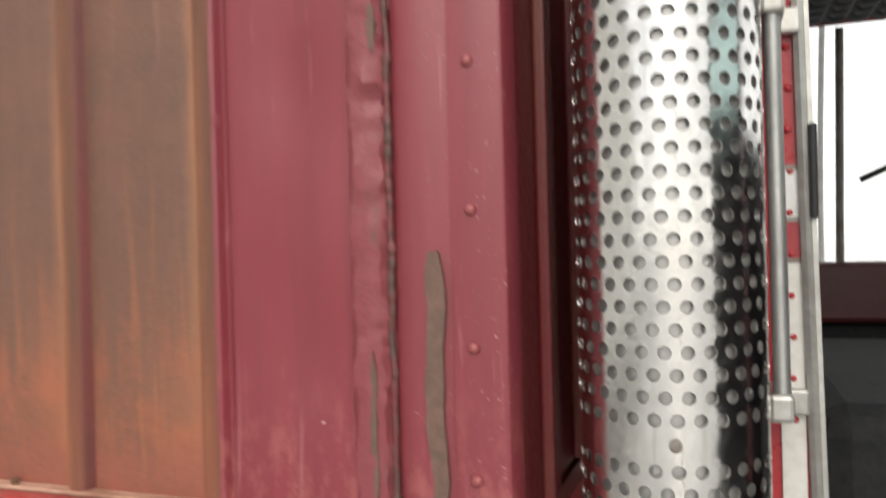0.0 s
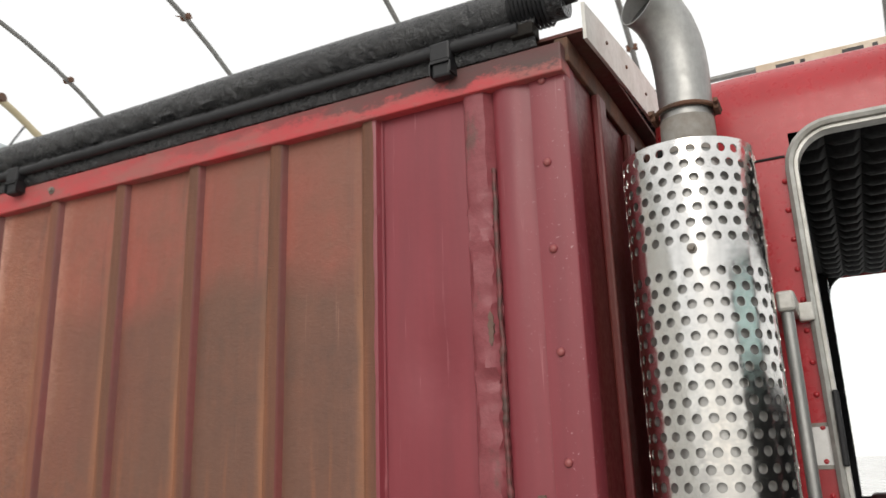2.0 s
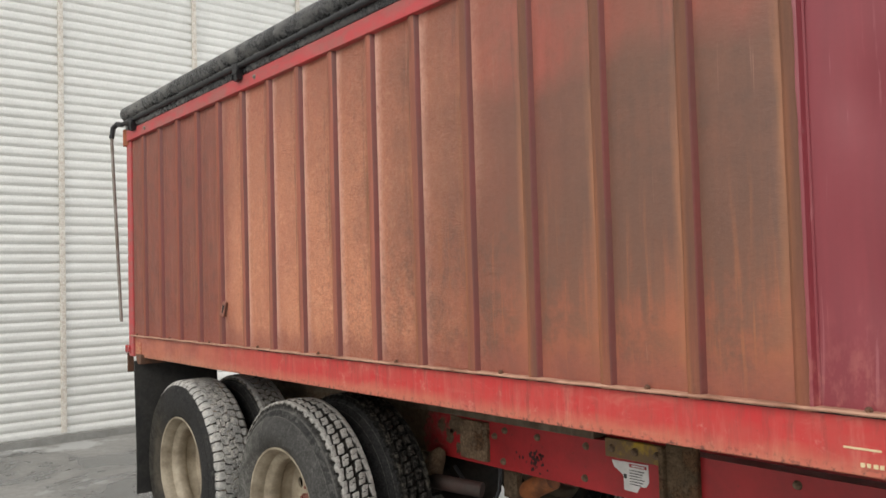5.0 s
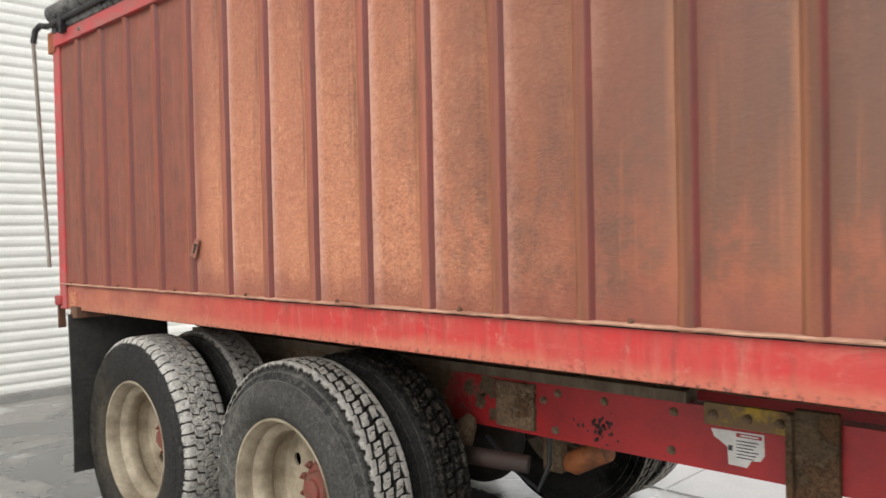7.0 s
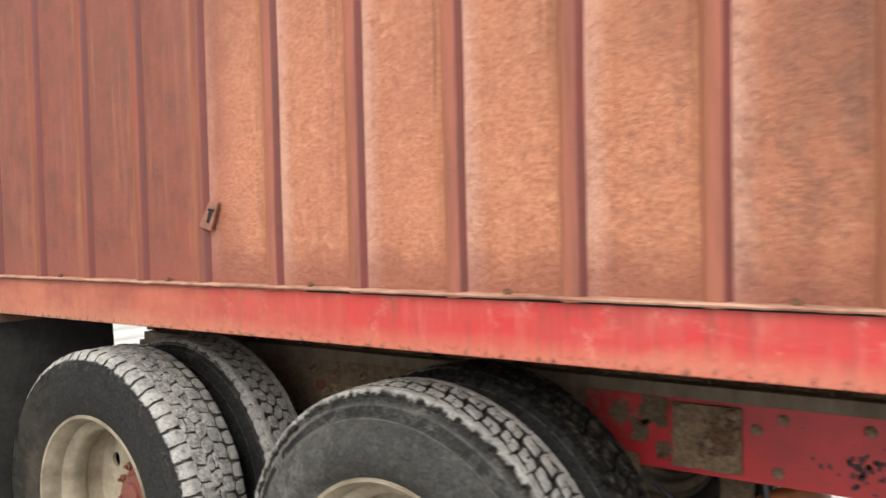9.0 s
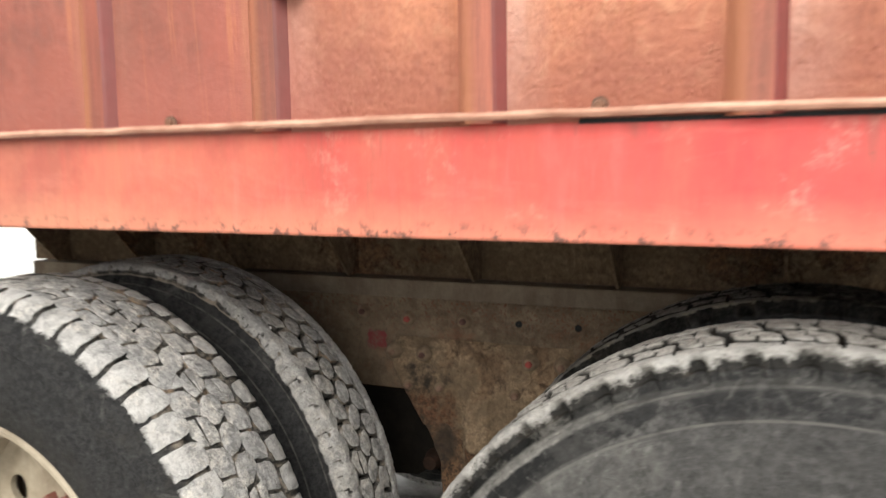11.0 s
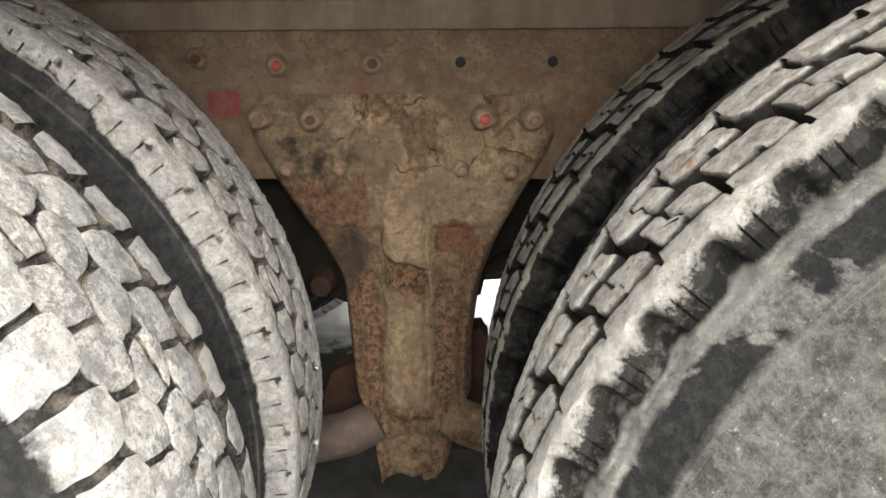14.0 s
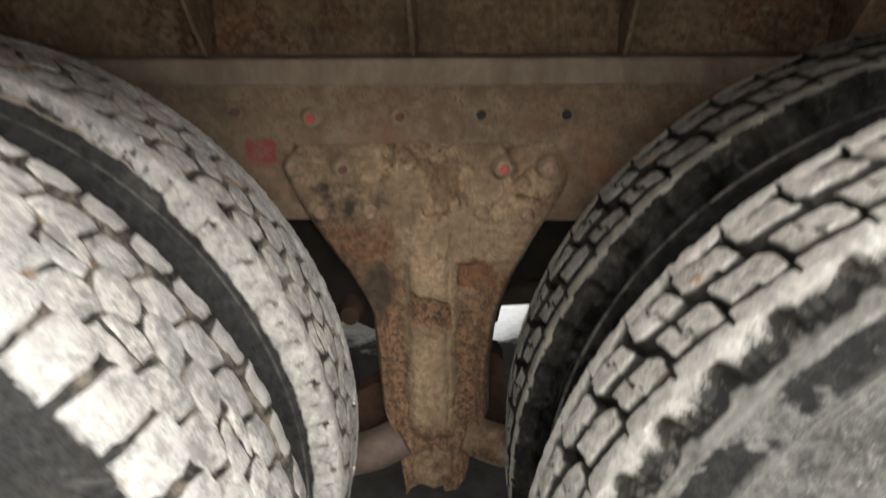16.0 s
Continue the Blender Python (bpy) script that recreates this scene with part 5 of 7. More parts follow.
for x in (-0.432, -1.955, -3.475, -5.03):
    bm = bmesh.new()
    block(bm, x - 0.027, x + 0.027, -0.064, -0.030, 2.688, 2.738, 0.006)
    block(bm, x - 0.024, x + 0.024, -0.060, -0.030, 2.650, 2.688, 0.006)
    block(bm, x - 0.029, x + 0.029, -0.066, -0.060, 2.683, 2.690, 0.001)
    block(bm, x - 0.029, x - 0.024, -0.066, -0.030, 2.656, 2.690, 0.001)
    block(bm, x + 0.024, x + 0.029, -0.066, -0.030, 2.656, 2.690, 0.001)
    part("latch", bm, BLACK, roll, "black tarp latch on the top rail")
block_end = slab(-0.26, -0.205, -0.05, -0.005, 2.702, 2.732)
part("end_bracket", block_end, GREASE, roll, "dark rusty tarp end bracket")
# tarp over the load, bowed
bm, rows = bmesh.new(), []
for i in range(25):
    x = XR + (XF - XR) * i / 24
    rows.append([bm.verts.new((x, 0.02 + (FAR - 0.04) * j / 20, 2.69 + 0.20 * math.sin(math.pi * j / 20) + 0.008 * noise.noise((x * 3, j, 0)))) for j in range(21)])
for a, b in zip(rows, rows[1:]):
    for k in range(20):
        bm.faces.new((a[k], a[k + 1], b[k + 1], b[k]))
part("tarp_cover", bm, TARP, roll, "black tarp stretched over the box", True)
part("top_sheet", slab(XF - 0.10, -0.107, 0.0, FAR, 2.702, 2.710, bevel=0), plain("dark_red_top_sheet", (0.12, 0.022, 0.022), (0.10, 0.05, 0.032), 0.7, scale=8), box_shell, "dark red sheet along the front top edge")
# white bow-shaped end cap
outline = [(FAR * j / 16, 2.772 + 0.115 * math.sin(math.pi * j / 16)) for j in range(17)] + [(FAR * j / 16, 2.682 + 0.065 * math.sin(math.pi * j / 16)) for j in range(16, -1, -1)]
bm = bmesh.new()
front = [bm.verts.new((-0.098, y, z)) for y, z in outline]
rear = [bm.verts.new((-0.106, y, z)) for y, z in outline]
bm.faces.new(front)
bm.faces.new(rear)
for k in range(len(front)):
    j = (k + 1) % len(front)
    bm.faces.new((front[k], front[j], rear[j], rear[k]))
cap = part("end_cap", bm, WHITE, truck, "grimy white sheet-metal bow cap at the box front")
for y, z in ((0.17, 2.752), (0.36, 2.775), (0.58, 2.790)):
    ob = part("cap_screw", rod((-0.099, y, z), (-0.094, y, z), 0.005, 8), DARKRUST, cap)
# crank rod at the rear
bm = tube(bmesh.new(), [(XR - 0.03, -0.046, 2.722), (XR - 0.09, -0.060, 2.735), (XR - 0.125, -0.075, 2.71), (XR - 0.13, -0.085, 2.64)], 0.017, 10)
joint = part("crank_joint", bm, BLACK, truck, "black rubber crank joint at the tarp end", True)
part("crank_rod", rod((XR - 0.13, -0.085, 2.65), (XR - 0.10, -0.045, 1.40), 0.011, 10), STEEL, joint, "thin grey hanging crank rod", True)

# ---- chassis ----
RY = 0.71
bm = bmesh.new()
block(bm, -5.15, 2.6, RY, RY + 0.010, 0.758, 0.965)
chassis = part("chassis_rail", bm, RAIL, truck, "red chassis rail caked with dirt round the wheels")
part("rail_flange", slab(-5.15, 2.6, RY + 0.0105, RY + 0.08, 0.952, 0.9645, bevel=0), RAIL, chassis)
part("rail_flange", slab(-5.15, 2.6, RY + 0.0105, RY + 0.08, 0.7585, 0.771, bevel=0), RAIL, chassis)
bm = bmesh.new()
block(bm, -5.15, 2.6, FAR - RY - 0.010, FAR - RY, 0.758, 0.965)
part("chassis_rail", bm, RAIL, truck)
part("spacer_strip", slab(-5.1, -1.88, RY - 0.012, RY + 0.07, 0.966, 1.006, bevel=0.003), plain("dusty_grey_spacer", (0.175, 0.138, 0.098), (0.100, 0.071, 0.048), 0.88, scale=13, grain=0.6, relief=90, stretch=(1.2, 1, 0.4), amount=(0.36, 0.62)), chassis, "dusty grey spacer strip on the rail")
part("sub_frame", slab(-5.15, -0.3, RY + 0.04, RY + 0.10, 1.0052, 1.19, bevel=0.0), CAKED, chassis, "brown box subframe beam")
part("sub_frame", slab(-5.15, -0.3, FAR - RY - 0.10, FAR - RY - 0.04, 1.007, 1.19), CAKED, chassis)
for k in range(16):
    x = -0.465 - 0.3030 * k
    bm = bmesh.new()
    shape = ((0.749, 1.008), (0.705, 1.008), (0.60, 1.12), (0.10, 1.168), (0.07, 1.188), (0.749, 1.188))
    a = [bm.verts.new((x, y, z)) for y, z in shape]
    b = [bm.verts.new((x - 0.006, y, z)) for y, z in shape]
    bm.faces.new(a)
    bm.faces.new(b)
    for i in range(6):
        bm.faces.new((a[i], a[(i + 1) % 6], b[(i + 1) % 6], b[i]))
    part("gusset", bm, CAKED, chassis)
    part("cross_member", slab(x - 0.05, x, 0.815, FAR - 0.07, 1.10, 1.188, bevel=0), CAKED, chassis)
# bolted plate, yellow hinge plate, hanger post, sticker
out = []
for k in range(40):
    side, f = divmod(k, 10)
    x, z = ((-2.692 + 0.019 * f, 0.955), (-2.505, 0.955 - 0.0178 * f), (-2.505 - 0.0185 * f, 0.777), (-2.690, 0.777 + 0.0178 * f))[side]
    out.append((x + 0.006 * noise.noise((k * 0.9, 3.0, 1.0)), z + 0.006 * noise.noise((k * 0.9, 7.0, 2.0))))
part("bracket_plate", plate(bmesh.new(), out, 0.690, 0.7095), CRUST_P, chassis, "dirt-crusted square bracket plate")
for k, (px, pz, pw) in enumerate(((-2.722, 0.81, 0.024), (-2.745, 0.925, 0.045), (-2.79, 0.86, 0.030))):
    rng = random.Random(k + 20)
    crust = [(px + 1.2 * pw * max(-0.75, min(0.75, math.cos(q * 0.1571))) * rng.uniform(0.7, 1.25), min(0.962, pz + 1.4 * pw * max(-0.75, min(0.75, math.sin(q * 0.1571))) * rng.uniform(0.7, 1.25))) for q in range(40)]
    part("dirt_crust", plate(bmesh.new(), crust, 0.7075, 0.7098), CRUST, chassis, "flaked crust of dried dirt")
BLACKSCAB = plain("black_tar_flecks", (0.055, 0.020, 0.020), rough=0.6)
bm = bmesh.new()
rng = random.Random(14)
for k in range(46):
    px, pz, pw = rng.gauss(-2.215, 0.035), rng.gauss(0.825, 0.030), rng.uniform(0.002, 0.0095)
    plate(bm, [(px + pw * rng.uniform(0.5, 1.1) * math.cos(q * 0.7854), min(0.95, max(0.772, pz + 1.4 * pw * rng.uniform(0.5, 1.1) * math.sin(q * 0.7854)))) for q in range(8)], 0.7082, 0.7098)
tagged(part("tar_spatter", bm, BLACKSCAB, chassis, "black tar flecks on the red rail"), kind="stuff")


def caked_nut(r, seed):
    """A nut under a crust of dried mud, on a slumped washer."""
    bm = bmesh.new()
    lathe(bm, [(0.0004, -0.0160), (r * 0.35, -0.0158), (r * 0.70, -0.0145), (r * 1.00, -0.0115), (r * 1.12, -0.0070), (r * 1.20, -0.0030), (r * 1.34, 0.0005), (r * 1.40, 0.0060)], 20)
    for v in bm.verts:
        w = noise.noise((v.co.x * 90 + seed, v.co.z * 90, v.co.y * 60))
        v.co.x *= 1 + 0.22 * w
        v.co.z *= 1 + 0.22 * noise.noise((v.co.z * 70, seed, v.co.x * 70))
        v.co.y += 0.0022 * w * (v.co.y < -0.001)
    return bm


NUT = mesh_of("nut", caked_nut(0.0118, 1.0), DIRTNUT, True)
shared("nut", NUT, chassis, (-2.588, 0.690, 0.857))
for x, z in ((-2.672, 0.938), (-2.525, 0.938)):
    shared("nut", NUT, chassis, (x, 0.690, z))
for x, z in ((-2.416, 0.793), (-2.402, 0.934), (-1.929, 0.931), (-1.94, 0.80), (-2.20, 0.93), (-1.0, 0.86), (-1.05, 0.93), (-0.75, 0.88), (-2.47, 0.90)):
    shared("nut", NUT, chassis, (x, RY, z))
part("hinge_plate", slab(-1.815, -1.53, RY - 0.022, RY, 0.912, 0.985, bevel=0.004), YELLOW, chassis, "plate with chipped yellow paint")
for x in (-1.78, -1.67, -1.57):
    shared("nut", NUT, chassis, (x, RY - 0.022, 0.948))
bm = slab(-1.53, -1.40, RY - 0.03, RY, 0.60, 1.0, bevel=0.006)
part("hanger_post", bm, CAKED, chassis, "brown upright hanger plate")
part("hanger_post", slab(-1.545, -1.525, RY - 0.055, RY, 0.62, 0.985, bevel=0.004), CAKED, chassis)
st = bmesh.new()
plate(st, [(-1.799, 0.897), (-1.628, 0.900), (-1.626, 0.835), (-1.640, 0.815), (-1.668, 0.812), (-1.682, 0.788), (-1.742, 0.790), (-1.745, 0.845), (-1.775, 0.865), (-1.788, 0.872)], RY - 0.0022, RY)
sticker = part("warning_sticker", st, PAPER, chassis, "torn white warning sticker, lettering as bars")
bm = bmesh.new()
block(bm, -1.715, -1.634, RY - 0.0035, RY - 0.002, 0.882, 0.894)
part("sticker_header", bm, TAPE_R, chassis)
part("header_print", block(bmesh.new(), -1.702, -1.644, RY - 0.0045, RY - 0.0034, 0.8855, 0.8905), PAPER, chassis)
bm = bmesh.new()
for k in range(6):
    block(bm, -1.715, -1.645 - 0.008 * (k % 3), RY - 0.0035, RY - 0.002, 0.868 - 0.0105 * k, 0.871 - 0.0105 * k)
block(bm, -1.742, -1.728, RY - 0.0035, RY - 0.002, 0.835, 0.852)
part("sticker_print", bm, INK, chassis)
# dark hose end by the rail
bm = tube(bmesh.new(), [(-1.02, RY - 0.01, 0.86), (-1.02, RY - 0.06, 0.85), (-1.02, RY - 0.08, 0.80), (-1.03, RY - 0.06, 0.70)], 0.035, 12)
part("hose", bm, BLACK, chassis, "black hose end on the rail", True)
# spring yoke, filter and pipes under the rail
bm = tube(bmesh.new(), [(-2.84, 0.62, 0.66), (-2.82, 0.62, 0.71), (-2.80, 0.64, 0.775), (-2.795, 0.66, 0.80)], [0.048, 0.052, 0.040, 0.022], 16)
part("spring_yoke", bm, CRUST, chassis, "dirty cast spring yoke", True)
bm = tube(bmesh.new(), [(-2.80, 0.60, 0.66), (-2.60, 0.60, 0.67), (-2.5, 0.65, 0.66)], 0.035, 12)
part("torque_rod", bm, plain("dull_red_rod", (0.05, 0.026, 0.022), (0.035, 0.028, 0.024), 0.7, scale=10), chassis, "dull red torque rod", True)
part("filter", tube(bmesh.new(), [(-2.54, 0.95, 0.59), (-2.50, 0.95, 0.60), (-2.40, 0.95, 0.655), (-2.34, 0.95, 0.68)], [0.03, 0.05, 0.05, 0.045], 16), ORANGE, chassis, "orange canister under the chassis", True)
part("bracket", slab(-2.62, -2.53, 0.90, 0.94, 0.56, 0.70), CRUST, chassis)
part("air_line", tube(bmesh.new(), [(-2.75, 0.7, 0.72), (-2.60, 0.68, 0.62), (-2.48, 0.68, 0.56), (-2.44, 0.7, 0.66), (-2.45, 0.72, 0.76)], 0.009, 8), BLACK, chassis, smooth=True)
# trunnion hanger between the tandem wheels
out = [(-4.0078, 0.8457), (-3.984, 0.8707), (-3.5876, 0.8644), (-3.5656, 0.8376), (-3.5755, 0.8041), (-3.612, 0.7429), (-3.6506, 0.6705), (-3.6745, 0.6046), (-3.6862, 0.509), (-3.6858, 0.414), (-3.7115, 0.3981), (-3.7155, 0.3300), (-3.7240, 0.2990), (-3.7774, 0.2783), (-3.8290, 0.3010), (-3.8375, 0.3304), (-3.8420, 0.4003), (-3.8642, 0.4249), (-3.8704, 0.5184), (-3.8766, 0.6129), (-3.9137, 0.6796), (-3.9634, 0.7526), (-3.995, 0.8131)]
left_edge = sorted([(z, x) for x, z in out if x < -3.7774])
right_edge = sorted([(z, x) for x, z in out if x > -3.7775])


def eased(z, edge):
    """The outline's x at height z, with its corners rounded off."""
    zs, xs = [q[0] for q in edge], [q[1] for q in edge]
    return sum(float(np.interp(z + d, zs, xs)) for d in (-0.016, -0.010, -0.005, 0.0, 0.005, 0.010, 0.016)) / 7


bm, rows = bmesh.new(), []
for j in range(151):
    z = 0.2865 + (0.880 - 0.2865) * j / 150
    xl, xr = eased(z, left_edge), eased(z, right_edge)
    proud = min(1.0, max(0.0, (0.892 - z) / 0.10))
    row = []
    for i in range(85):
        u = -1 + 2 * i / 84
        x = (xl + xr) / 2 + u * (xr - xl) / 2
        edge = min(1.0, (1 - abs(u)) / 0.10) ** 0.5
        off = x + 3.7795
        rough = noise.noise((x * 60, z * 60, 8))
        web = math.exp(-((off) / 0.035) ** 6) * min(1, max(0, (0.81 - z) / 0.12))
        knob = min(1, max(0, (0.40 - z) / 0.02))
        web = web * (1 - knob) + knob * (0.5 + 0.5 * math.cos(off * 165)) * (1 - 0.6 * abs(z - 0.34) / 0.06)
        flank = math.exp(-((abs(u) - 0.86) / 0.10) ** 2) * min(1, max(0, (0.70 - z) / 0.10))
        y = 0.7085 - edge * (0.006 + 0.016 * proud + 0.022 * web + 0.022 * flank)
        # crust slab above, broken off along a ragged lip, and a crack down its side
        lip = 0.650 - 0.33 * (x + 3.80) + 0.010 * noise.noise((x * 70, 1.0, 5.0)) if abs(off) < 0.034 else 0.692 + 0.012 * noise.noise((x * 40, 2.0, 5.0))
        crust = min(1.0, max(0.0, (z - lip) / 0.004))
        y -= 0.0075 * crust * edge * min(1, max(0, (0.86 - z) / 0.08))
        y += 0.0080 * math.exp(-((x + 3.7525 + 0.003 * noise.noise((z * 25, 3.0, 1.0))) / 0.0035) ** 2) * min(1, max(0, (0.80 - z) / 0.05)) * min(1, max(0, (z - 0.40) / 0.03))
        y -= (0.005 * noise.noise((x * 22, z * 22, 3)) + (0.0030 + 0.004 * knob) * rough + 0.0012 * noise.noise((x * 150, z * 150, 4))) * edge
        row.append(bm.verts.new((x, y, z)))
    rows.append(row)
for a, b in zip(rows, rows[1:]):
    for k in range(84):
        bm.faces.new((a[k], a[k + 1], b[k + 1], b[k]))
hanger = part("trunnion_hanger", bm, MUD, chassis, "rusty cast trunnion hanger caked with dirt", True)
part("trunnion_cap", tube(bmesh.new(), [(-3.7776, 0.70, 0.3285), (-3.7776, 0.672, 0.3285), (-3.7776, 0.660, 0.3285)], [0.040, 0.040, 0.026], 8), CAKED, chassis, smooth=True)
def bolt_core(name, colour, second):
    """The rusty or red end of a bolt that stands out of its crust."""
    bm = lathe(bmesh.new(), [(0.0004, -0.0085), (0.0040, -0.0082), (0.0062, -0.0066), (0.0072, -0.0030), (0.0080, 0.002)], 10)
    for v in bm.verts:
        v.co.x *= 1 + 0.25 * noise.noise((v.co.z * 120, 2.0, v.co.x * 90))
    return mesh_of("bolt_end", bm, plain(name, colour, second, 0.8, scale=90, grain=0.6), True)


NUT_M = mesh_of("nut", caked_nut(0.0125, 2.0), MUDNUT, True)
NUT_S = mesh_of("nut", caked_nut(0.0095, 7.0), MUDNUT, True)
CORE_R = bolt_core("bare_red_bolt_end", (0.36, 0.045, 0.040), (0.22, 0.07, 0.05))
CORE_D = bolt_core("dark_rusty_bolt_end", (0.105, 0.040, 0.032), (0.055, 0.030, 0.022))
CORE_T = bolt_core("dirty_bolt_end", (0.20, 0.125, 0.082), (0.14, 0.080, 0.055))
for x, y, z, nut, core in ((-3.9567, RY, 0.919, NUT_M, CORE_R), (-3.8243, RY, 0.9216, NUT_M, CORE_D), (-4.0688, RY, 0.9292, NUT, CORE_D),
                           (-3.9799, 0.681, 0.8501, NUT_M, CORE_T), (-3.9081, 0.681, 0.8488, NUT_M, CORE_D), (-3.6692, 0.681, 0.8495, NUT_M, CORE_R), (-3.6022, 0.681, 0.8483, NUT_M, CORE_T),
                           (-3.7777, 0.688, 0.3151, NUT_S, CORE_D), (-3.7745, 0.690, 0.3820, NUT_S, CORE_D),
                           (-3.9440, 0.682, 0.7775, NUT_S, CORE_T), (-3.8700, 0.682, 0.7785, NUT_S, CORE_T), (-3.7005, 0.682, 0.7790, NUT_S, CORE_T), (-3.6320, 0.682, 0.7750, NUT_S, CORE_T)):
    shared("nut", nut, chassis, (x, y, z))
    shared("bolt_end", core, chassis, (x + 0.002, y - 0.0120, z))
for x in (-3.702, -3.576):
    shared("rail_hole", mesh_of("rail_hole", lathe(bmesh.new(), [(0.0003, -0.0012), (0.0075, -0.0012), (0.0075, 0.001)], 12), SOOT), chassis, (x, RY, 0.922))
bm = bmesh.new()
rng = random.Random(3)
plate(bm, [(-4.036 + 0.030 * max(-0.8, min(0.8, math.cos(k * 0.2618))) * rng.uniform(0.75, 1.2), 0.866 + 0.026 * max(-0.8, min(0.8, math.sin(k * 0.2618))) * rng.uniform(0.7, 1.25)) for k in range(24)], RY - 0.0012, RY - 0.0002)
part("paint_patch", bm, plain("surviving_red_paint", (0.17, 0.022, 0.024), (0.16, 0.10, 0.07), 0.7, scale=60, amount=(0.44, 0.58)), chassis, "small patch of surviving red paint")
bm = tube(bmesh.new(), [(-4.0664, 0.64, 0.366), (-3.9552, 0.66, 0.3502), (-3.8762, 0.675, 0.3621), (-3.8289, 0.685, 0.3836)], [0.034, 0.035, 0.035, 0.034], 14)
part("spring_arm", bm, plain("brown_red_casting", (0.042, 0.029, 0.023), (0.085, 0.060, 0.046), 0.85, scale=14, grain=0.5), chassis, "brown curved spring arm", True)
bm = tube(bmesh.new(), [(-3.4848, 0.66, 0.3419), (-3.6012, 0.67, 0.355), (-3.6806, 0.68, 0.376), (-3.7252, 0.685, 0.3915)], [0.032, 0.035, 0.035, 0.034], 14)
part("spring_arm", bm, CAKED, chassis, smooth=True)
# added sheet that fills the gap behind the hanger with painted shade
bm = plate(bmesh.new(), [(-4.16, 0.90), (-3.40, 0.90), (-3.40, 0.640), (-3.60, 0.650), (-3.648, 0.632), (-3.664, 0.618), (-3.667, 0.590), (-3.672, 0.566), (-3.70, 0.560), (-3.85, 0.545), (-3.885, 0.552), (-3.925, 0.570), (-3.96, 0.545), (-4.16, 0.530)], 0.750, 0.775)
part("backing_sheet", bm, BACKING_BLACK, chassis, "black sheet added for the shade behind the hanger")
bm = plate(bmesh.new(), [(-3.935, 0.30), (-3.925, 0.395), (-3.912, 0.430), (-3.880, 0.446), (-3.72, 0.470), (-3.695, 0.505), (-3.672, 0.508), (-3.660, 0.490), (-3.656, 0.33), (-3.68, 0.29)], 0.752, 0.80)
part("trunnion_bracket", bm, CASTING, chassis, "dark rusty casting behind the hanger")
part("hose_fitting", tube(bmesh.new(), [(-3.915, 0.715, 0.590), (-3.915, 0.745, 0.590), (-3.915, 0.760, 0.590)], [0.016, 0.024, 0.026], 14), CASTING, chassis, smooth=True)
# leaf springs, axles and differentials between the wheels
for y0 in (0.78, FAR - 0.86):
    bm = bmesh.new()
    for k in range(7):
        h = 0.64 - 0.06 * k
        tube(bm, [(-3.77 + h * s, y0 + 0.04, 0.67 - 0.016 * k + 0.10 * (s * h / 0.64) ** 2) for s in (-1, -0.7, -0.35, 0, 0.35, 0.7, 1)], 0.012, 6)
    part("leaf_spring", bm, GREASE, truck, "dark rusty leaf spring pack")
WHEEL_Z = 0.5545
for ax in (-3.152, -4.387):
    axle = part("axle", rod((ax, 0.45, WHEEL_Z), (ax, FAR - 0.45, WHEEL_Z), 0.07, 20), GREASE, truck, "dark greasy drive axle", True)
    bm = bmesh.new()
    bmesh.ops.create_uvsphere(bm, u_segments=20, v_segments=12, radius=0.2)
    ob = part("differential", bm, GREASE, axle, smooth=True)
    ob.location = (ax, FAR / 2, WHEEL_Z)
# mud flaps
for y0 in (-0.045, FAR - 0.58):
    bm, rows = bmesh.new(), []
    for j in range(15):
        z = 0.30 + 0.85 * j / 14
        rows.append([bm.verts.new((-5.05 + 0.02 * math.sin(3 * z) + 0.006 * noise.noise((i, z * 3, 2)), y0 + 0.56 * i / 6, z)) for i in range(7)])
    for a, b in zip(rows, rows[1:]):
        for k in range(6):
            bm.faces.new((a[k], a[k + 1], b[k + 1], b[k]))
    ret = bmesh.ops.extrude_face_region(bm, geom=bm.faces[:])
    bmesh.ops.translate(bm, verts=[v for v in ret["geom"] if isinstance(v, bmesh.types.BMVert)], vec=(-0.012, 0, 0))
    flap = part("mud_flap", bm, FLAPRUB, truck, "black rubber mud flap behind the rear wheels", True)
    part("flap_bracket", slab(-5.08, -5.0, y0 + 0.02, y0 + 0.54, 1.13, 1.19), DARKRUST, flap)


# ---- wheels ----
TR = 0.517
LUG_N, OPEN_N = 58, 62
LUG_Y, OPEN_Y = 0.149, 0.1395


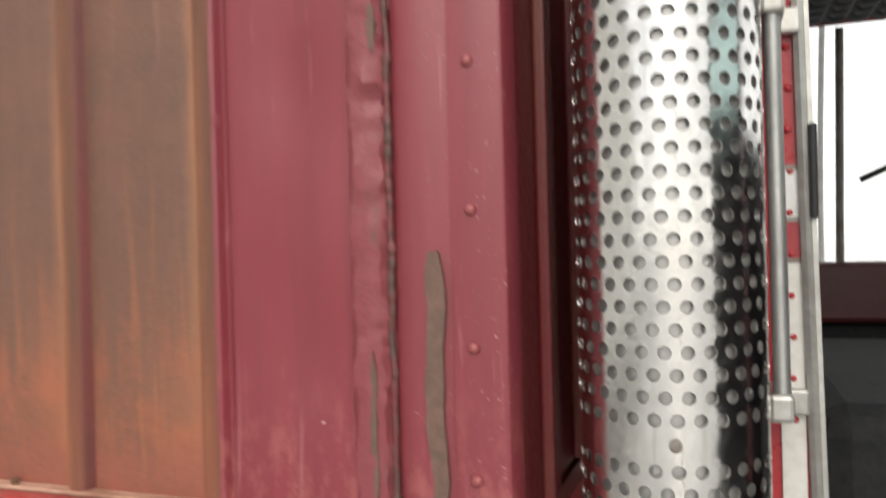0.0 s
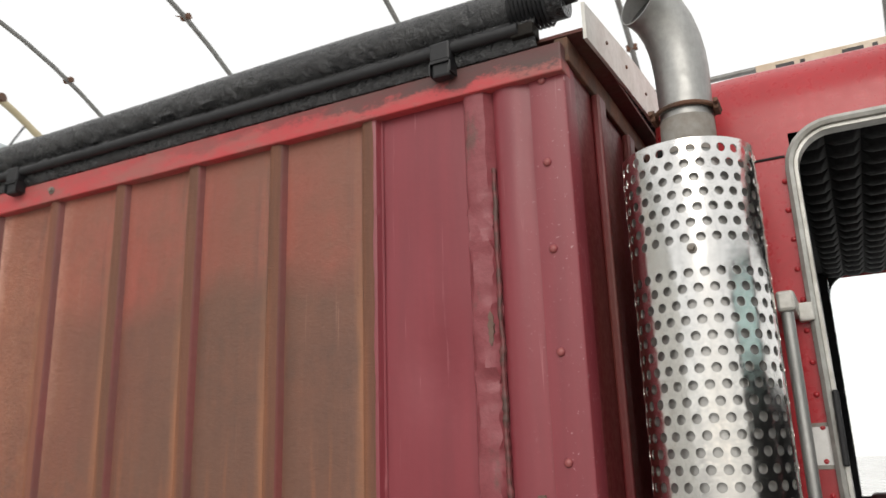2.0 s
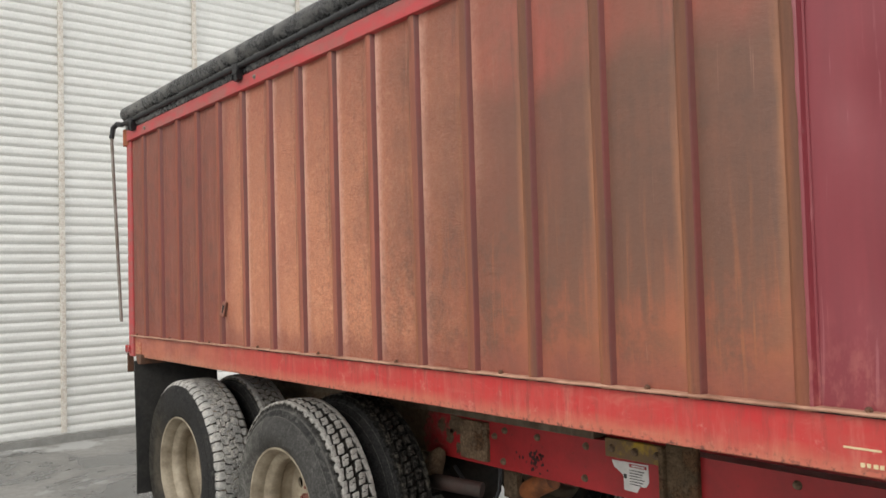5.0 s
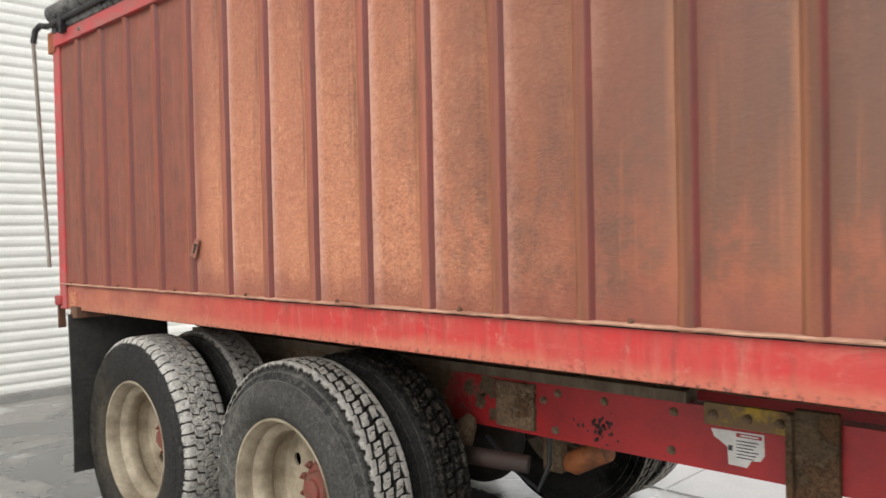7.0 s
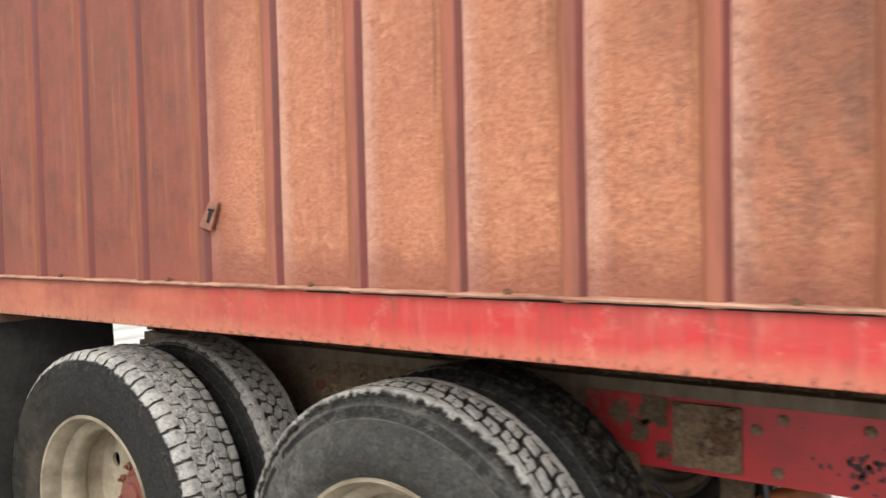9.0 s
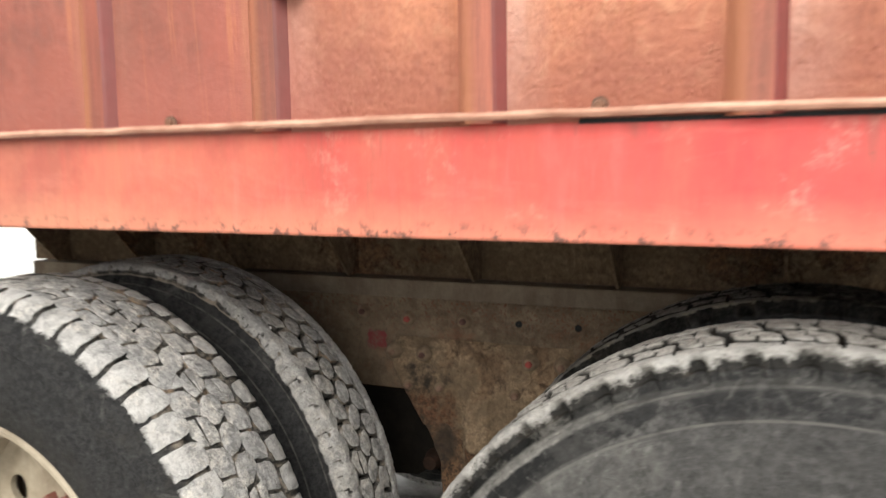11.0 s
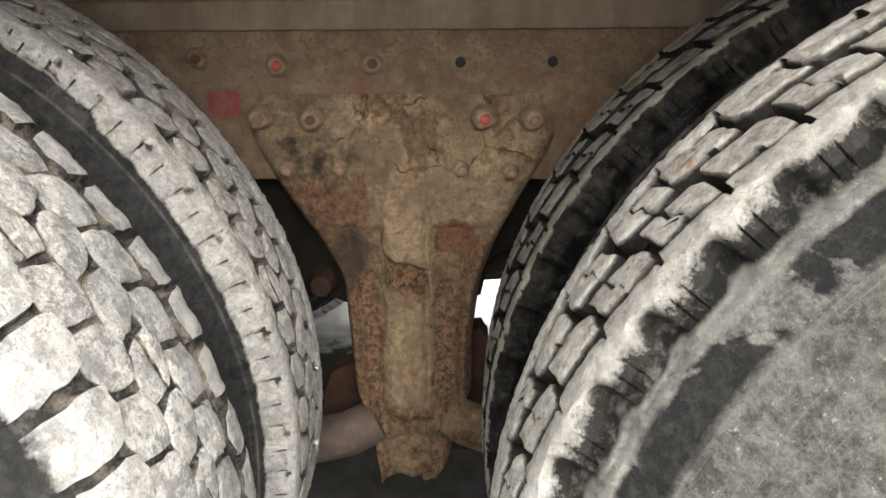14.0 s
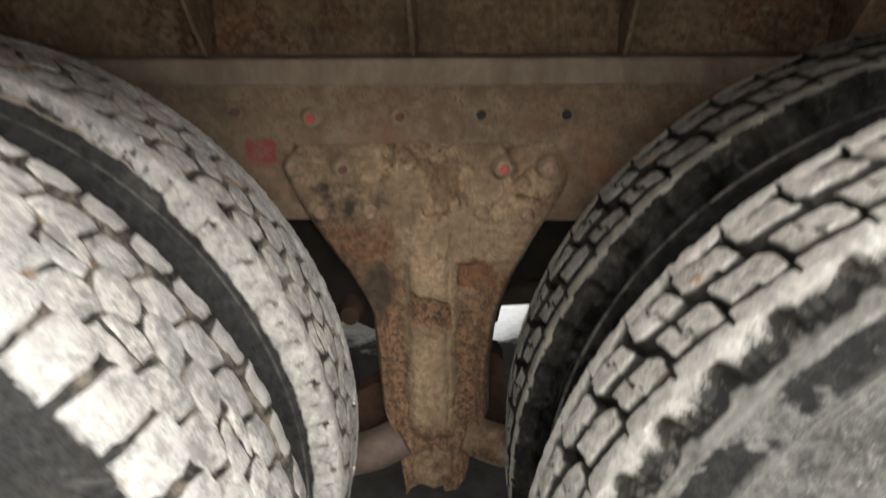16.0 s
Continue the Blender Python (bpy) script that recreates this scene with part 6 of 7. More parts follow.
def stamp(bm, rng, outline, r1, mid_y, seed, chip=0.0014, deep=0.0165, cell=0.008, sway=0.016):
    """A worn block with rounded edges on an outline in (angle, y)."""
    poly = []
    for k, a in enumerate(outline):
        b = outline[(k + 1) % len(outline)]
        steps = max(1, int(math.hypot((b[0] - a[0]) * TR, b[1] - a[1]) / cell))
        for q in range(steps):
            f = q / steps
            poly.append((a[0] + (b[0] - a[0]) * f + rng.uniform(-chip, chip) / TR, a[1] + (b[1] - a[1]) * f + rng.uniform(-chip, chip)))
    cu, cv = sum(p[0] for p in poly) / len(poly), sum(p[1] for p in poly) / len(poly)
    tilt = (rng.uniform(-sway, sway), rng.uniform(-sway, sway))
    rings = []
    for drop, inset in ((deep, -0.0010), (0.0060, -0.0002), (0.0028, 0.0005), (0.0010, 0.0016), (0.0002, 0.0036), (0.0, 0.0075)):
        ring = []
        for u, v in poly:
            du, dv = (u - cu) * TR, v - cv
            d = max(1e-5, math.hypot(du, dv))
            f = 1 - min(inset, d * 0.6) / d
            uu, vv = cu + (u - cu) * f, cv + dv * f
            rr = r1 - drop - 0.0040 * (abs(vv - mid_y) / 0.070) ** 2.5
            if drop < 0.004:
                rr += tilt[0] * du + tilt[1] * dv + 0.0020 * noise.noise((uu * TR * 55, vv * 55, seed)) + 0.0008 * noise.noise((uu * TR * 160, vv * 160, seed + 3)) + rng.uniform(-0.0004, 0.0004)
            ring.append(bm.verts.new((rr * math.cos(uu), vv, rr * math.sin(uu))))
        rings.append(ring)
    n = len(poly)
    for a, b in zip(rings, rings[1:]):
        for k in range(n):
            bm.faces.new((a[k], a[(k + 1) % n], b[(k + 1) % n], b[k]))
    bm.faces.new(rings[-1])


def hex_rows(bm, rng, edges_v, count, mid_y, r1, gap, split):
    """Interlocking rows of worn hexagonal blocks."""
    pitch, lap = 2 * math.pi / count, 0.0052
    for row in range(len(edges_v) - 1):
        v0, v1 = edges_v[row] + gap, edges_v[row + 1] - gap
        for k in range(count):
            j = lambda q=0.0014: rng.uniform(-q, q)
            c = (k + 0.5 * ((row + 1) % 2) + rng.uniform(-0.02, 0.02)) * pitch
            h = pitch / 2 - gap * 1.3 / TR
            skew = 0.10 * pitch * (1 if row % 2 else -1)
            low = [(c - h * 0.95 - skew * 0.5, v0 + lap * 0.6 + j()), (c - skew - 0.30 * h, v0 - lap + j()), (c - skew + 0.30 * h, v0 - lap + j()), (c + h * 0.88 - skew, v0 + lap * 0.5 + j())]
            high = [(c + h * 0.95 + skew * 0.5, v1 - lap * 0.6 + j()), (c + skew + 0.30 * h, v1 + lap + j()), (c + skew - 0.30 * h, v1 + lap + j()), (c - h * 0.88 + skew, v1 - lap * 0.5 + j())]
            if rng.random() < split:
                w = v0 + (v1 - v0) * (0.38 + 0.24 * rng.random())
                stamp(bm, rng, low + [(c + h * 0.98, w - 0.0005), (c - h * 0.98, w - 0.0005)], r1 - rng.uniform(0.0005, 0.0025), mid_y, 8, sway=0.010)
                stamp(bm, rng, [(c - h * 0.98, w + 0.0005), (c + h * 0.98, w + 0.0005)] + high, r1 - rng.uniform(0.0005, 0.0025), mid_y, 8, sway=0.010)
            else:
                stamp(bm, rng, low + [(c + h, v0 * 0.55 + v1 * 0.45 + j())] + high + [(c - h, v0 * 0.45 + v1 * 0.55 + j())], r1 - rng.uniform(0, 0.0026), mid_y, 8, sway=0.010)


def closed_tyre(worn=False):
    """Highway drive tyre with closed notched shoulders: two zigzag rows of siped blocks between them, or three tight worn rows."""
    rng = random.Random(3)
    half = [(0.298, 0.052), (0.301, 0.036), (0.312, 0.024), (0.332, 0.010), (0.355, 0.002), (0.378, 0.0), (0.400, 0.006), (0.420, 0.018), (0.438, 0.0300), (0.4475, 0.0365), (0.4500, 0.0365), (0.4525, 0.0405), (0.466, 0.0490), (0.4770, 0.0540), (0.4795, 0.0540), (0.4815, 0.0565), (0.4835, 0.0640), (0.490, 0.0710), (0.4945, 0.0790), (0.4970, 0.0880), (0.4980, 0.100), (0.4990, 0.125)]
    bm = lathe(bmesh.new(), half + [(0.4995, LUG_Y)] + [(r, 2 * LUG_Y - y) for r, y in reversed(half)], 150)
    casing = mesh_of("lug_tyre", bm, TYRE_F, True)
    bm = bmesh.new()
    pitch = 2 * math.pi / LUG_N
    if worn:
        hex_rows(bm, rng, (0.0975, 0.1320, 0.1660, 0.2005), OPEN_N, LUG_Y, TR + 0.003, 0.0025, 0.1)
    for row in () if worn else (0, 1):
        for k in range(LUG_N):
            at = k + 0.47 * row + rng.uniform(-0.02, 0.02)

            def spot(u, y):
                """Row 1 is row 0 turned half way round."""
                return ((at + u) * pitch, y) if row == 0 else ((at + 1 - u) * pitch, 2 * LUG_Y - y)

            j = lambda q=0.0014: rng.uniform(-q, q)
            s = 0.13
            low, high = 0.060, 0.935
            near = [spot(low, 0.0995 + j()), spot(0.42, 0.1025 + j()), spot(0.50, 0.1060 + j()), spot(high - 0.05, 0.1090 + j()), spot(high + 0.01, 0.1135)]
            far = [spot(high + s, 0.1445 + j()), spot(0.62 + s, 0.1430 + j()), spot(0.52 + s, 0.1390 + j()), spot(low + s + 0.06, 0.1365 + j()), spot(low + 0.02, 0.126 + j())]
            r1 = TR + 0.0035 - rng.uniform(0, 0.0028)
            if rng.random() < 0.7:
                cut, g = 0.47 + rng.uniform(-0.06, 0.06), 0.011
                bend = [spot(cut + 0.02, 0.1035), spot(cut + 0.05, 0.118), spot(cut + 0.16, 0.121), spot(cut + 0.19, 0.1405)]
                one = [near[0]] + [(p[0] - (g if row == 0 else -g) * pitch, p[1]) for p in bend] + far[3:]
                two = [(p[0] + (g if row == 0 else -g) * pitch, p[1]) for p in reversed(bend)] + near[2:] + far[:2]
                stamp(bm, rng, one, r1 - rng.uniform(0, 0.0012), LUG_Y, 3)
                stamp(bm, rng, two, r1 - rng.uniform(0, 0.0012), LUG_Y, 3)
            else:
                stamp(bm, rng, near + far, r1, LUG_Y, 3)
    # shoulder lugs with scooped notches, thin sipes and a sawtooth inner edge
    per = 48
    prof = [(0.4985, 0.0970), (0.5125, 0.0965), (0.5158, 0.0945), (0.5168, 0.0880), (0.5162, 0.0785), (0.5148, 0.0722), (0.5118, 0.0682), (0.5072, 0.0655), (0.5022, 0.0640), (0.4972, 0.0620), (0.4925, 0.0600), (0.4880, 0.0580), (0.4845, 0.0560), (0.4815, 0.0565)]
    last = len(prof) - 1
    for side in (0, 1):
        rows = []
        for i in range(LUG_N * per):
            u = (i % per) / per
            cell = i // per
            a = (i / per + 0.37 * side) * pitch
            scoop = math.exp(-abs((u - 0.58) / 0.160) ** 3)
            slit = 1.0 if i % per in ((8, 32) if worn else (2, 11)) else 0.0
            saw = -0.001 + 0.005 * math.cos(2 * math.pi * u) if worn else -0.005 + 0.010 * u
            notch = 0.0 if worn else max(0.0, 1 - u / 0.07)
            if worn:
                scoop *= 0.30
                slit *= 1.2
            row = []
            for n, (r, y) in enumerate(prof):
                low = min(1.0, max(0.0, (n - 5.2) / 2.0)) * min(1.0, (last - n) / 1.6)
                y2 = y + 0.0165 * scoop * low + 0.0032 * slit * (8 <= n <= 10)
                r2 = r - 0.0035 * scoop * low * (n < 9)
                if n <= 3:
                    y2 += (saw - 0.010 * notch) * (1.0 if n < 3 else 0.5)
                    r2 -= 0.006 * notch * (0 < n)
                if 4 <= n <= 6:
                    y2 += 0.0026 * noise.noise((a * 70, n * 0.5, 4 + side)) - 0.0012 * scoop
                    r2 += 0.0010 * noise.noise((a * 120, n * 0.9, 14 + side))
                chip = 0.0011 if 2 <= n <= 8 else 0.0005
                r2 += chip * noise.noise((a * 55, n * 0.9, 9 + side)) + 0.0005 * noise.noise((a * 160, n * 2.1, side))
                y2 += chip * noise.noise((a * 48, n * 0.8, 19 + side)) + 0.0006 * noise.noise((cell * 7.1, 2.0, side))
                row.append(bm.verts.new((r2 * math.cos(a), 2 * LUG_Y - y2 if side else y2, r2 * math.sin(a))))
            rows.append(row)
        for a, b in zip(rows, rows[1:] + rows[:1]):
            for k in range(last):
                bm.faces.new((a[k], a[k + 1], b[k + 1], b[k]))
    return casing, mesh_of("lug_tyre_tread", bm, TYRE_F, True)


def open_tyre():
    """Open-shoulder block tyre: chunky shoulder lugs with deep slots between them and three rows of hexagonal blocks."""
    rng = random.Random(8)
    half = [(0.298, 0.052), (0.301, 0.036), (0.312, 0.026), (0.335, 0.016), (0.362, 0.007), (0.395, 0.001), (0.425, 0.002), (0.446, 0.0060), (0.4485, 0.0050), (0.4510, 0.0085), (0.4700, 0.0130), (0.4800, 0.0165), (0.4870, 0.0205), (0.4950, 0.0285), (0.5055, 0.0400), (0.5100, 0.0560), (0.5122, 0.0800)]
    bm = lathe(bmesh.new(), half + [(0.5128, OPEN_Y)] + [(r, 2 * OPEN_Y - y) for r, y in reversed(half)], 150)
    casing = mesh_of("block_tyre", bm, TYRE_R, True)
    bm = bmesh.new()
    pitch = 2 * math.pi / OPEN_N
    hex_rows(bm, rng, (0.080, 0.1200, 0.1595, 0.199), OPEN_N, OPEN_Y, TR + 0.003, 0.0013, 0.3)
    # shoulder lugs that wrap over the edge
    lug_prof = [(0.0780, 0.0), (0.0640, 0.0006), (0.0520, 0.0022), (0.0430, 0.0055), (0.0370, 0.0100), (0.0320, 0.0165), (0.0270, 0.0235), (0.0205, 0.0310), (0.0165, 0.0350)]
    for side in (0, 1):
        for k in range(OPEN_N):
            c = (k + 0.12 * side + rng.uniform(-0.03, 0.03)) * pitch
            top = TR + 0.003 - rng.uniform(0, 0.0030)
            seed = k * 3.7 + 50 * side
            lean = rng.uniform(-0.06, 0.06)
            grid = []
            for n, (y, drop) in enumerate(lug_prof):
                f = n / (len(lug_prof) - 1)
                wide = (0.455 + 0.030 * min(1.0, f * 4.0) - 0.10 * max(0.0, f - 0.55)) * pitch
                if n == 0:
                    wide *= 0.86
                line = []
                for i in range(15):
                    g = -1 + i / 7
                    flank = abs(g) == 1
                    round_off = 0.0 if flank else 0.0011 * max(0.0, (abs(g) - 0.7) / 0.3)
                    aa = c + (min(0.96, max(-0.96, g)) * wide + lean * (f - 0.3) * pitch) + 0.0030 / TR * noise.noise((n * 1.1, g * 1.3 + seed, 2.0))
                    rr = top - drop - round_off + 0.0024 * noise.noise((aa * 28, y * 52, seed)) + 0.0013 * noise.noise((aa * 75, y * 140, seed))
                    if flank:
                        aa += (0.0012 if g > 0 else -0.0012) / TR
                        rr -= 0.0120
                    yy = y + 0.0014 * noise.noise((aa * 60, n * 0.8, seed + 9)) + (0.004 * (abs(g) - 0.3) * (-1 if n == 0 else 0))
                    line.append(bm.verts.new((rr * math.cos(aa), 2 * OPEN_Y - yy if side else yy, rr * math.sin(aa))))
                grid.append(line)
            back = [bm.verts.new((v.co.x * 0.970, v.co.y, v.co.z * 0.970)) for v in grid[0]]
            grid.insert(0, back)
            for a, b in zip(grid, grid[1:]):
                for i in range(14):
                    bm.faces.new((a[i], a[i + 1], b[i + 1], b[i]))
    return casing, mesh_of("block_tyre_tread", bm, TYRE_R, True)


def pebbles(seed):
    """Small pale stones wedged in the grooves."""
    rng = random.Random(seed)
    bm = bmesh.new()
    for k in range(34):
        a, y, r = rng.uniform(0, 2 * math.pi), rng.choice((LUG_Y, LUG_Y - 0.052, LUG_Y + 0.052)) + rng.uniform(-0.005, 0.005), rng.uniform(0.0020, 0.0042)
        m = Matrix.Translation((0.514 * math.cos(a), y, 0.514 * math.sin(a))) @ Matrix.Diagonal((r, r * rng.uniform(0.6, 1.3), r * rng.uniform(0.7, 1.2), 1))
        bmesh.ops.create_icosphere(bm, subdivisions=1, radius=1.0, matrix=m)
    return bm


RIMLIP = [(0.284, 0.070), (0.294, 0.052), (0.304, 0.040), (0.309, 0.030), (0.306, 0.0235), (0.298, 0.0255), (0.289, 0.042), (0.282, 0.058), (0.279, 0.086), (0.268, 0.094), (0.250, 0.104), (0.244, 0.116), (0.243, 0.150), (0.250, 0.164), (0.258, 0.172), (0.260, 0.205), (0.252, 0.226), (0.236, 0.234)]
rim_bm = lathe(bmesh.new(), RIMLIP + [(0.236, 0.243), (0.262, 0.243), (0.280, 0.262)], 96)
cells = []
for k in range(20):
    a0, a1 = 2 * math.pi * k / 20, 2 * math.pi * (k + 1) / 20
    cells.append((a0, a1, 0.138, 0.236, k % 4 == 0))
DISC_Y = 0.234
disc = holed(bmesh.new(), cells, lambda u, v, d: Vector((v * math.cos(u), DISC_Y - 0.16 * max(0, (0.20 - v)) + d, v * math.sin(u))), (0.135, 0.028), 0.012)
lathe(disc, [(0.138, DISC_Y - 0.0099), (0.10, DISC_Y - 0.012)], 40)
hub_bm = lathe(bmesh.new(), [(0.094, DISC_Y - 0.010), (0.094, DISC_Y - 0.020), (0.074, DISC_Y - 0.028), (0.068, DISC_Y - 0.048), (0.061, DISC_Y - 0.056), (0.048, DISC_Y - 0.058), (0.044, DISC_Y - 0.070), (0.036, DISC_Y - 0.075), (0.001, DISC_Y - 0.076)], 40)
stud_bm = bmesh.new()
block(stud_bm, -0.012, 0.012, -0.020, 0.008, -0.011, 0.011, 0.003)
tube(stud_bm, ((0, -0.018, 0), (0, -0.030, 0)), 0.007, 8)
LUG_ME, WORN_ME, OPEN_ME = closed_tyre(), closed_tyre(True), open_tyre()
RIM_ME, DISC_ME, HUB_ME, STUD_ME = mesh_of("rim", rim_bm, RIM, True), mesh_of("rim_disc", disc, RIM), mesh_of("hub", hub_bm, HUB, True), mesh_of("wheel_nut", stud_bm, HUB)
STONES = mesh_of("wedged_gravel", pebbles(5), PAPER)


def dressed(pair, material):
    """The same casing and tread in another coat of dust or shaded tone."""
    out = []
    for me, coat in zip(pair, material if isinstance(material, tuple) else (material, material)):
        me = me.copy()
        me.materials.clear()
        me.materials.append(coat)
        out.append(me)
    return out


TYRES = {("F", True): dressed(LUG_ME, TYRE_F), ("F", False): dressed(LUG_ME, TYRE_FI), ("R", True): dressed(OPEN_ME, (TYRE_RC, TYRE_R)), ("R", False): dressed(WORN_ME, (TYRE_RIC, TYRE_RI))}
FACE_Y = {"F": -0.054, "R": -0.042}
DUAL = {"F": 0.300, "R": 0.303}
SPIN = {("F", True): -1.24, ("F", False): 2.6, ("R", True): 0.3, ("R", False): 1.9}


def dual_wheel(x, kind, outer, far_side):
    """One wheel of a dual pair; the outer one shows its dish and hub."""
    tyre = new("tyre", TYRES[kind, outer][0])
    tyre.parent = truck
    tread = tagged(new("tread", TYRES[kind, outer][1]), kind="stuff")
    tread.parent = tyre
    face = FACE_Y[kind]
    tyre.matrix_basis = pose(x, FAR - face if far_side else face, WHEEL_Z, 0, 0, 180 if far_side else 0) @ pose(0, 0.0 if outer else DUAL[kind], 0, 0, SPIN[kind, outer], 0)
    tagged(tyre, {"F": "black lugged truck tyre streaked with pale dust", "R": "block-tread truck tyre caked with pale grey dust"}[kind])
    if kind == "R" and not outer:
        stones = tagged(new("wedged_gravel", STONES), "pale gravel wedged in the grooves", kind="stuff")
        stones.parent = tyre
    rim = new("rim", RIM_ME)
    rim.parent = tyre
    tagged(rim, "dusty off-white steel rim")
    if outer:
        for name, me in (("rim_disc", DISC_ME), ("hub", HUB_ME)):
            ob = new(name, me)
            ob.parent = tyre
        for k in range(10):
            a = 2 * math.pi * (k + 0.5) / 10
            ob = new("wheel_nut", STUD_ME)
            ob.parent = tyre
            ob.matrix_basis = pose(0.104 * math.cos(a), DISC_Y - 0.012, 0.104 * math.sin(a), 0, math.degrees(-a), 0)
    else:
        rim.matrix_basis = pose(0, 0.27, 0, 0, 0, 180)


for x, kind in ((-3.152, "F"), (-4.387, "R")):
    for outer, far_side in ((True, False), (False, False), (True, True), (False, True)):
        dual_wheel(x, kind, outer, far_side)
for far_side in (False, True):
    tyre = new("tyre", TYRES["F", False][0])
    tyre.parent = truck
    tread = tagged(new("tread", TYRES["F", False][1]), kind="stuff")
    tread.parent = tyre
    tyre.matrix_basis = pose(1.55, FAR - 0.15 if far_side else 0.15, WHEEL_Z, 0, 0, 180 if far_side else 0)

# ---- muffler with a perforated heat shield ----
MX, MY, MR = 0.064, 0.108, 0.135
COLS = 28


def shield_rows():
    out, z = [], 2.394
    out.append((z - 0.008, z, False))
    z -= 0.008
    for count, gap in ((7, 0.038), (22, 0.038), (6, 0.030)):
        for k in range(count):
            out.append((z - 0.0302, z, True))
            z -= 0.0302
        out.append((z - gap, z, False))
        z -= gap
    return out


cells = []
for n, (v0, v1, has) in enumerate(shield_rows()):
    w = 2 * math.pi / COLS
    for k in range(COLS):
        off = 0.5 * w * (n % 2)
        cells.append((k * w + off, (k + 1) * w + off, v0, v1, has))
bm = holed(bmesh.new(), cells, lambda u, v, d: Vector((MX + (MR - d) * math.cos(u), MY + (MR - d) * math.sin(u), v)), (0.0094 / MR, 0.0094), 0.0030)
bmesh.ops.remove_doubles(bm, verts=bm.verts, dist=0.0002)
me = mesh_of("heat_shield", bm, STAINLESS)
for p in me.polygons:
    p.use_smooth = True
me.set_sharp_from_angle(angle=radians(40))
muffler = new("muffler", mesh_of("muffler", rod((MX, MY, 1.2), (MX, MY, 2.352), 0.1240, 48), CORE, True))
muffler.parent = truck
tagged(muffler, "upright exhaust muffler beside the cab")
shield = new("heat_shield", me)
shield.parent = muffler
tagged(shield, "shiny perforated stainless heat shield round the muffler")
for z, r in ((2.168, 0.0065), (1.455, 0.006)):
    ob = part("shield_bolt", bolt_mesh(r, 0.008), STEEL, muffler)
    ob.location = (MX + 0.012, MY - MR - 0.001, z)
path = [(0.074, 0.108, 2.38), (0.076, 0.108, 2.50), (0.076, 0.108, 2.595), (0.074, 0.106, 2.632), (0.069, 0.100, 2.668), (0.060, 0.089, 2.702), (0.047, 0.073, 2.730), (0.031, 0.053, 2.748), (0.014, 0.031, 2.756)]
bm = tube(bmesh.new(), path, [0.055, 0.0555, 0.058, 0.0585, 0.0585, 0.0585, 0.0585, 0.0585, 0.0585], 28, cap=False)
ret = bmesh.ops.extrude_face_region(bm, geom=bm.faces[:])
for v in [g for g in ret["geom"] if isinstance(g, bmesh.types.BMVert)]:
    near = min(path, key=lambda p: (Vector(p) - v.co).length)
    v.co = v.co + (Vector(near) - v.co).normalized() * 0.003
stack = part("exhaust_pipe_end", bm, PIPE, muffler, "grey curved exhaust stack", True)
part("stack_bore", tube(bmesh.new(), path[3:-1], 0.0545, 20), SOOT, muffler, "sooty black bore")
part("stack_collar", tube(bmesh.new(), [(MX + 0.010, MY, 2.40), (MX + 0.011, MY, 2.48)], 0.0575, 28), STEEL, muffler, smooth=True)
bm = bmesh.new()
for k in range(36):
    a0, a1 = 2 * math.pi * k / 36, 2 * math.pi * (k + 1) / 36
    tube(bm, ((MX + 0.011 + 0.0625 * math.cos(a0), MY + 0.0625 * math.sin(a0), 2.50), (MX + 0.011 + 0.0625 * math.cos(a1), MY + 0.0625 * math.sin(a1), 2.50)), 0.0055, 6, cap=False)
clamp = part("pipe_clamp", bm, DARKRUST, muffler, "rusty pipe clamp", True)
for e in (-1, 1):
    bm = bmesh.new()
    block(bm, MX + 0.011 + e * 0.066 - 0.005, MX + 0.011 + e * 0.066 + 0.005, MY - 0.030, MY + 0.012, 2.487, 2.512, 0.002)
    tube(bm, ((MX + 0.011 + e * 0.068, MY - 0.045, 2.50), (MX + 0.011 + e * 0.068, MY + 0.02, 2.50)), 0.005, 8)
    part("clamp_ear", bm, DARKRUST, muffler)

# ---- cab ----
CY, CB, CF = 0.262, -0.05, 1.35


def cab_profile():
    """Half section across the cab in y and z, with a rounded roof edge."""
    pts = [(CY + 0.006, 1.0), (CY + 0.003, 1.5), (CY, 2.2), (CY + 0.003, 2.47), (CY + 0.010, 2.55), (CY + 0.030, 2.615), (CY + 0.07, 2.66), (CY + 0.14, 2.695), (CY + 0.32, 2.725), (CY + 0.6, 2.745), (1.14, 2.755)]
    return pts + [(2 * 1.14 - y, z) for y, z in reversed(pts[:-1])]


def cab_shell():
    """Side, roof and rear skin with the two door openings left out."""
    bm = bmesh.new()
    prof = cab_profile()
    xs = [CB, CB + 0.012, CB + 0.04, CB + 0.09, 0.16, 0.262, 0.50, 0.80, 1.05, 1.20, CF]
    inset = [0.10, 0.055, 0.02, 0.004, 0, 0, 0, 0, 0, 0, 0]
    grid = []
    for x, s in zip(xs, inset):
        row = []
        for y, z in prof:
            yy = y + s * (1 if y < 1.14 else -1) * (1 if abs(y - 1.14) > 0.3 else abs(y - 1.14) / 0.3)
            row.append(bm.verts.new((x, yy, z - (s * 0.7 if z > 2.45 else 0))))
        grid.append(row)
    n = len(prof)
    for i in range(len(xs) - 1):
        for j in range(n - 1):
            za = max(prof[j][1], prof[j + 1][1])
            if xs[i] > 0.26 and xs[i + 1] < 1.21 and za < 2.48:
                continue
            bm.faces.new((grid[i][j], grid[i + 1][j], grid[i + 1][j + 1], grid[i][j + 1]))
    bm.faces.new(grid[0])
    return bm


cab = part("cab", cab_shell(), CABRED, truck, "glossy red truck cab with rounded roof", True)
bm = bmesh.new()
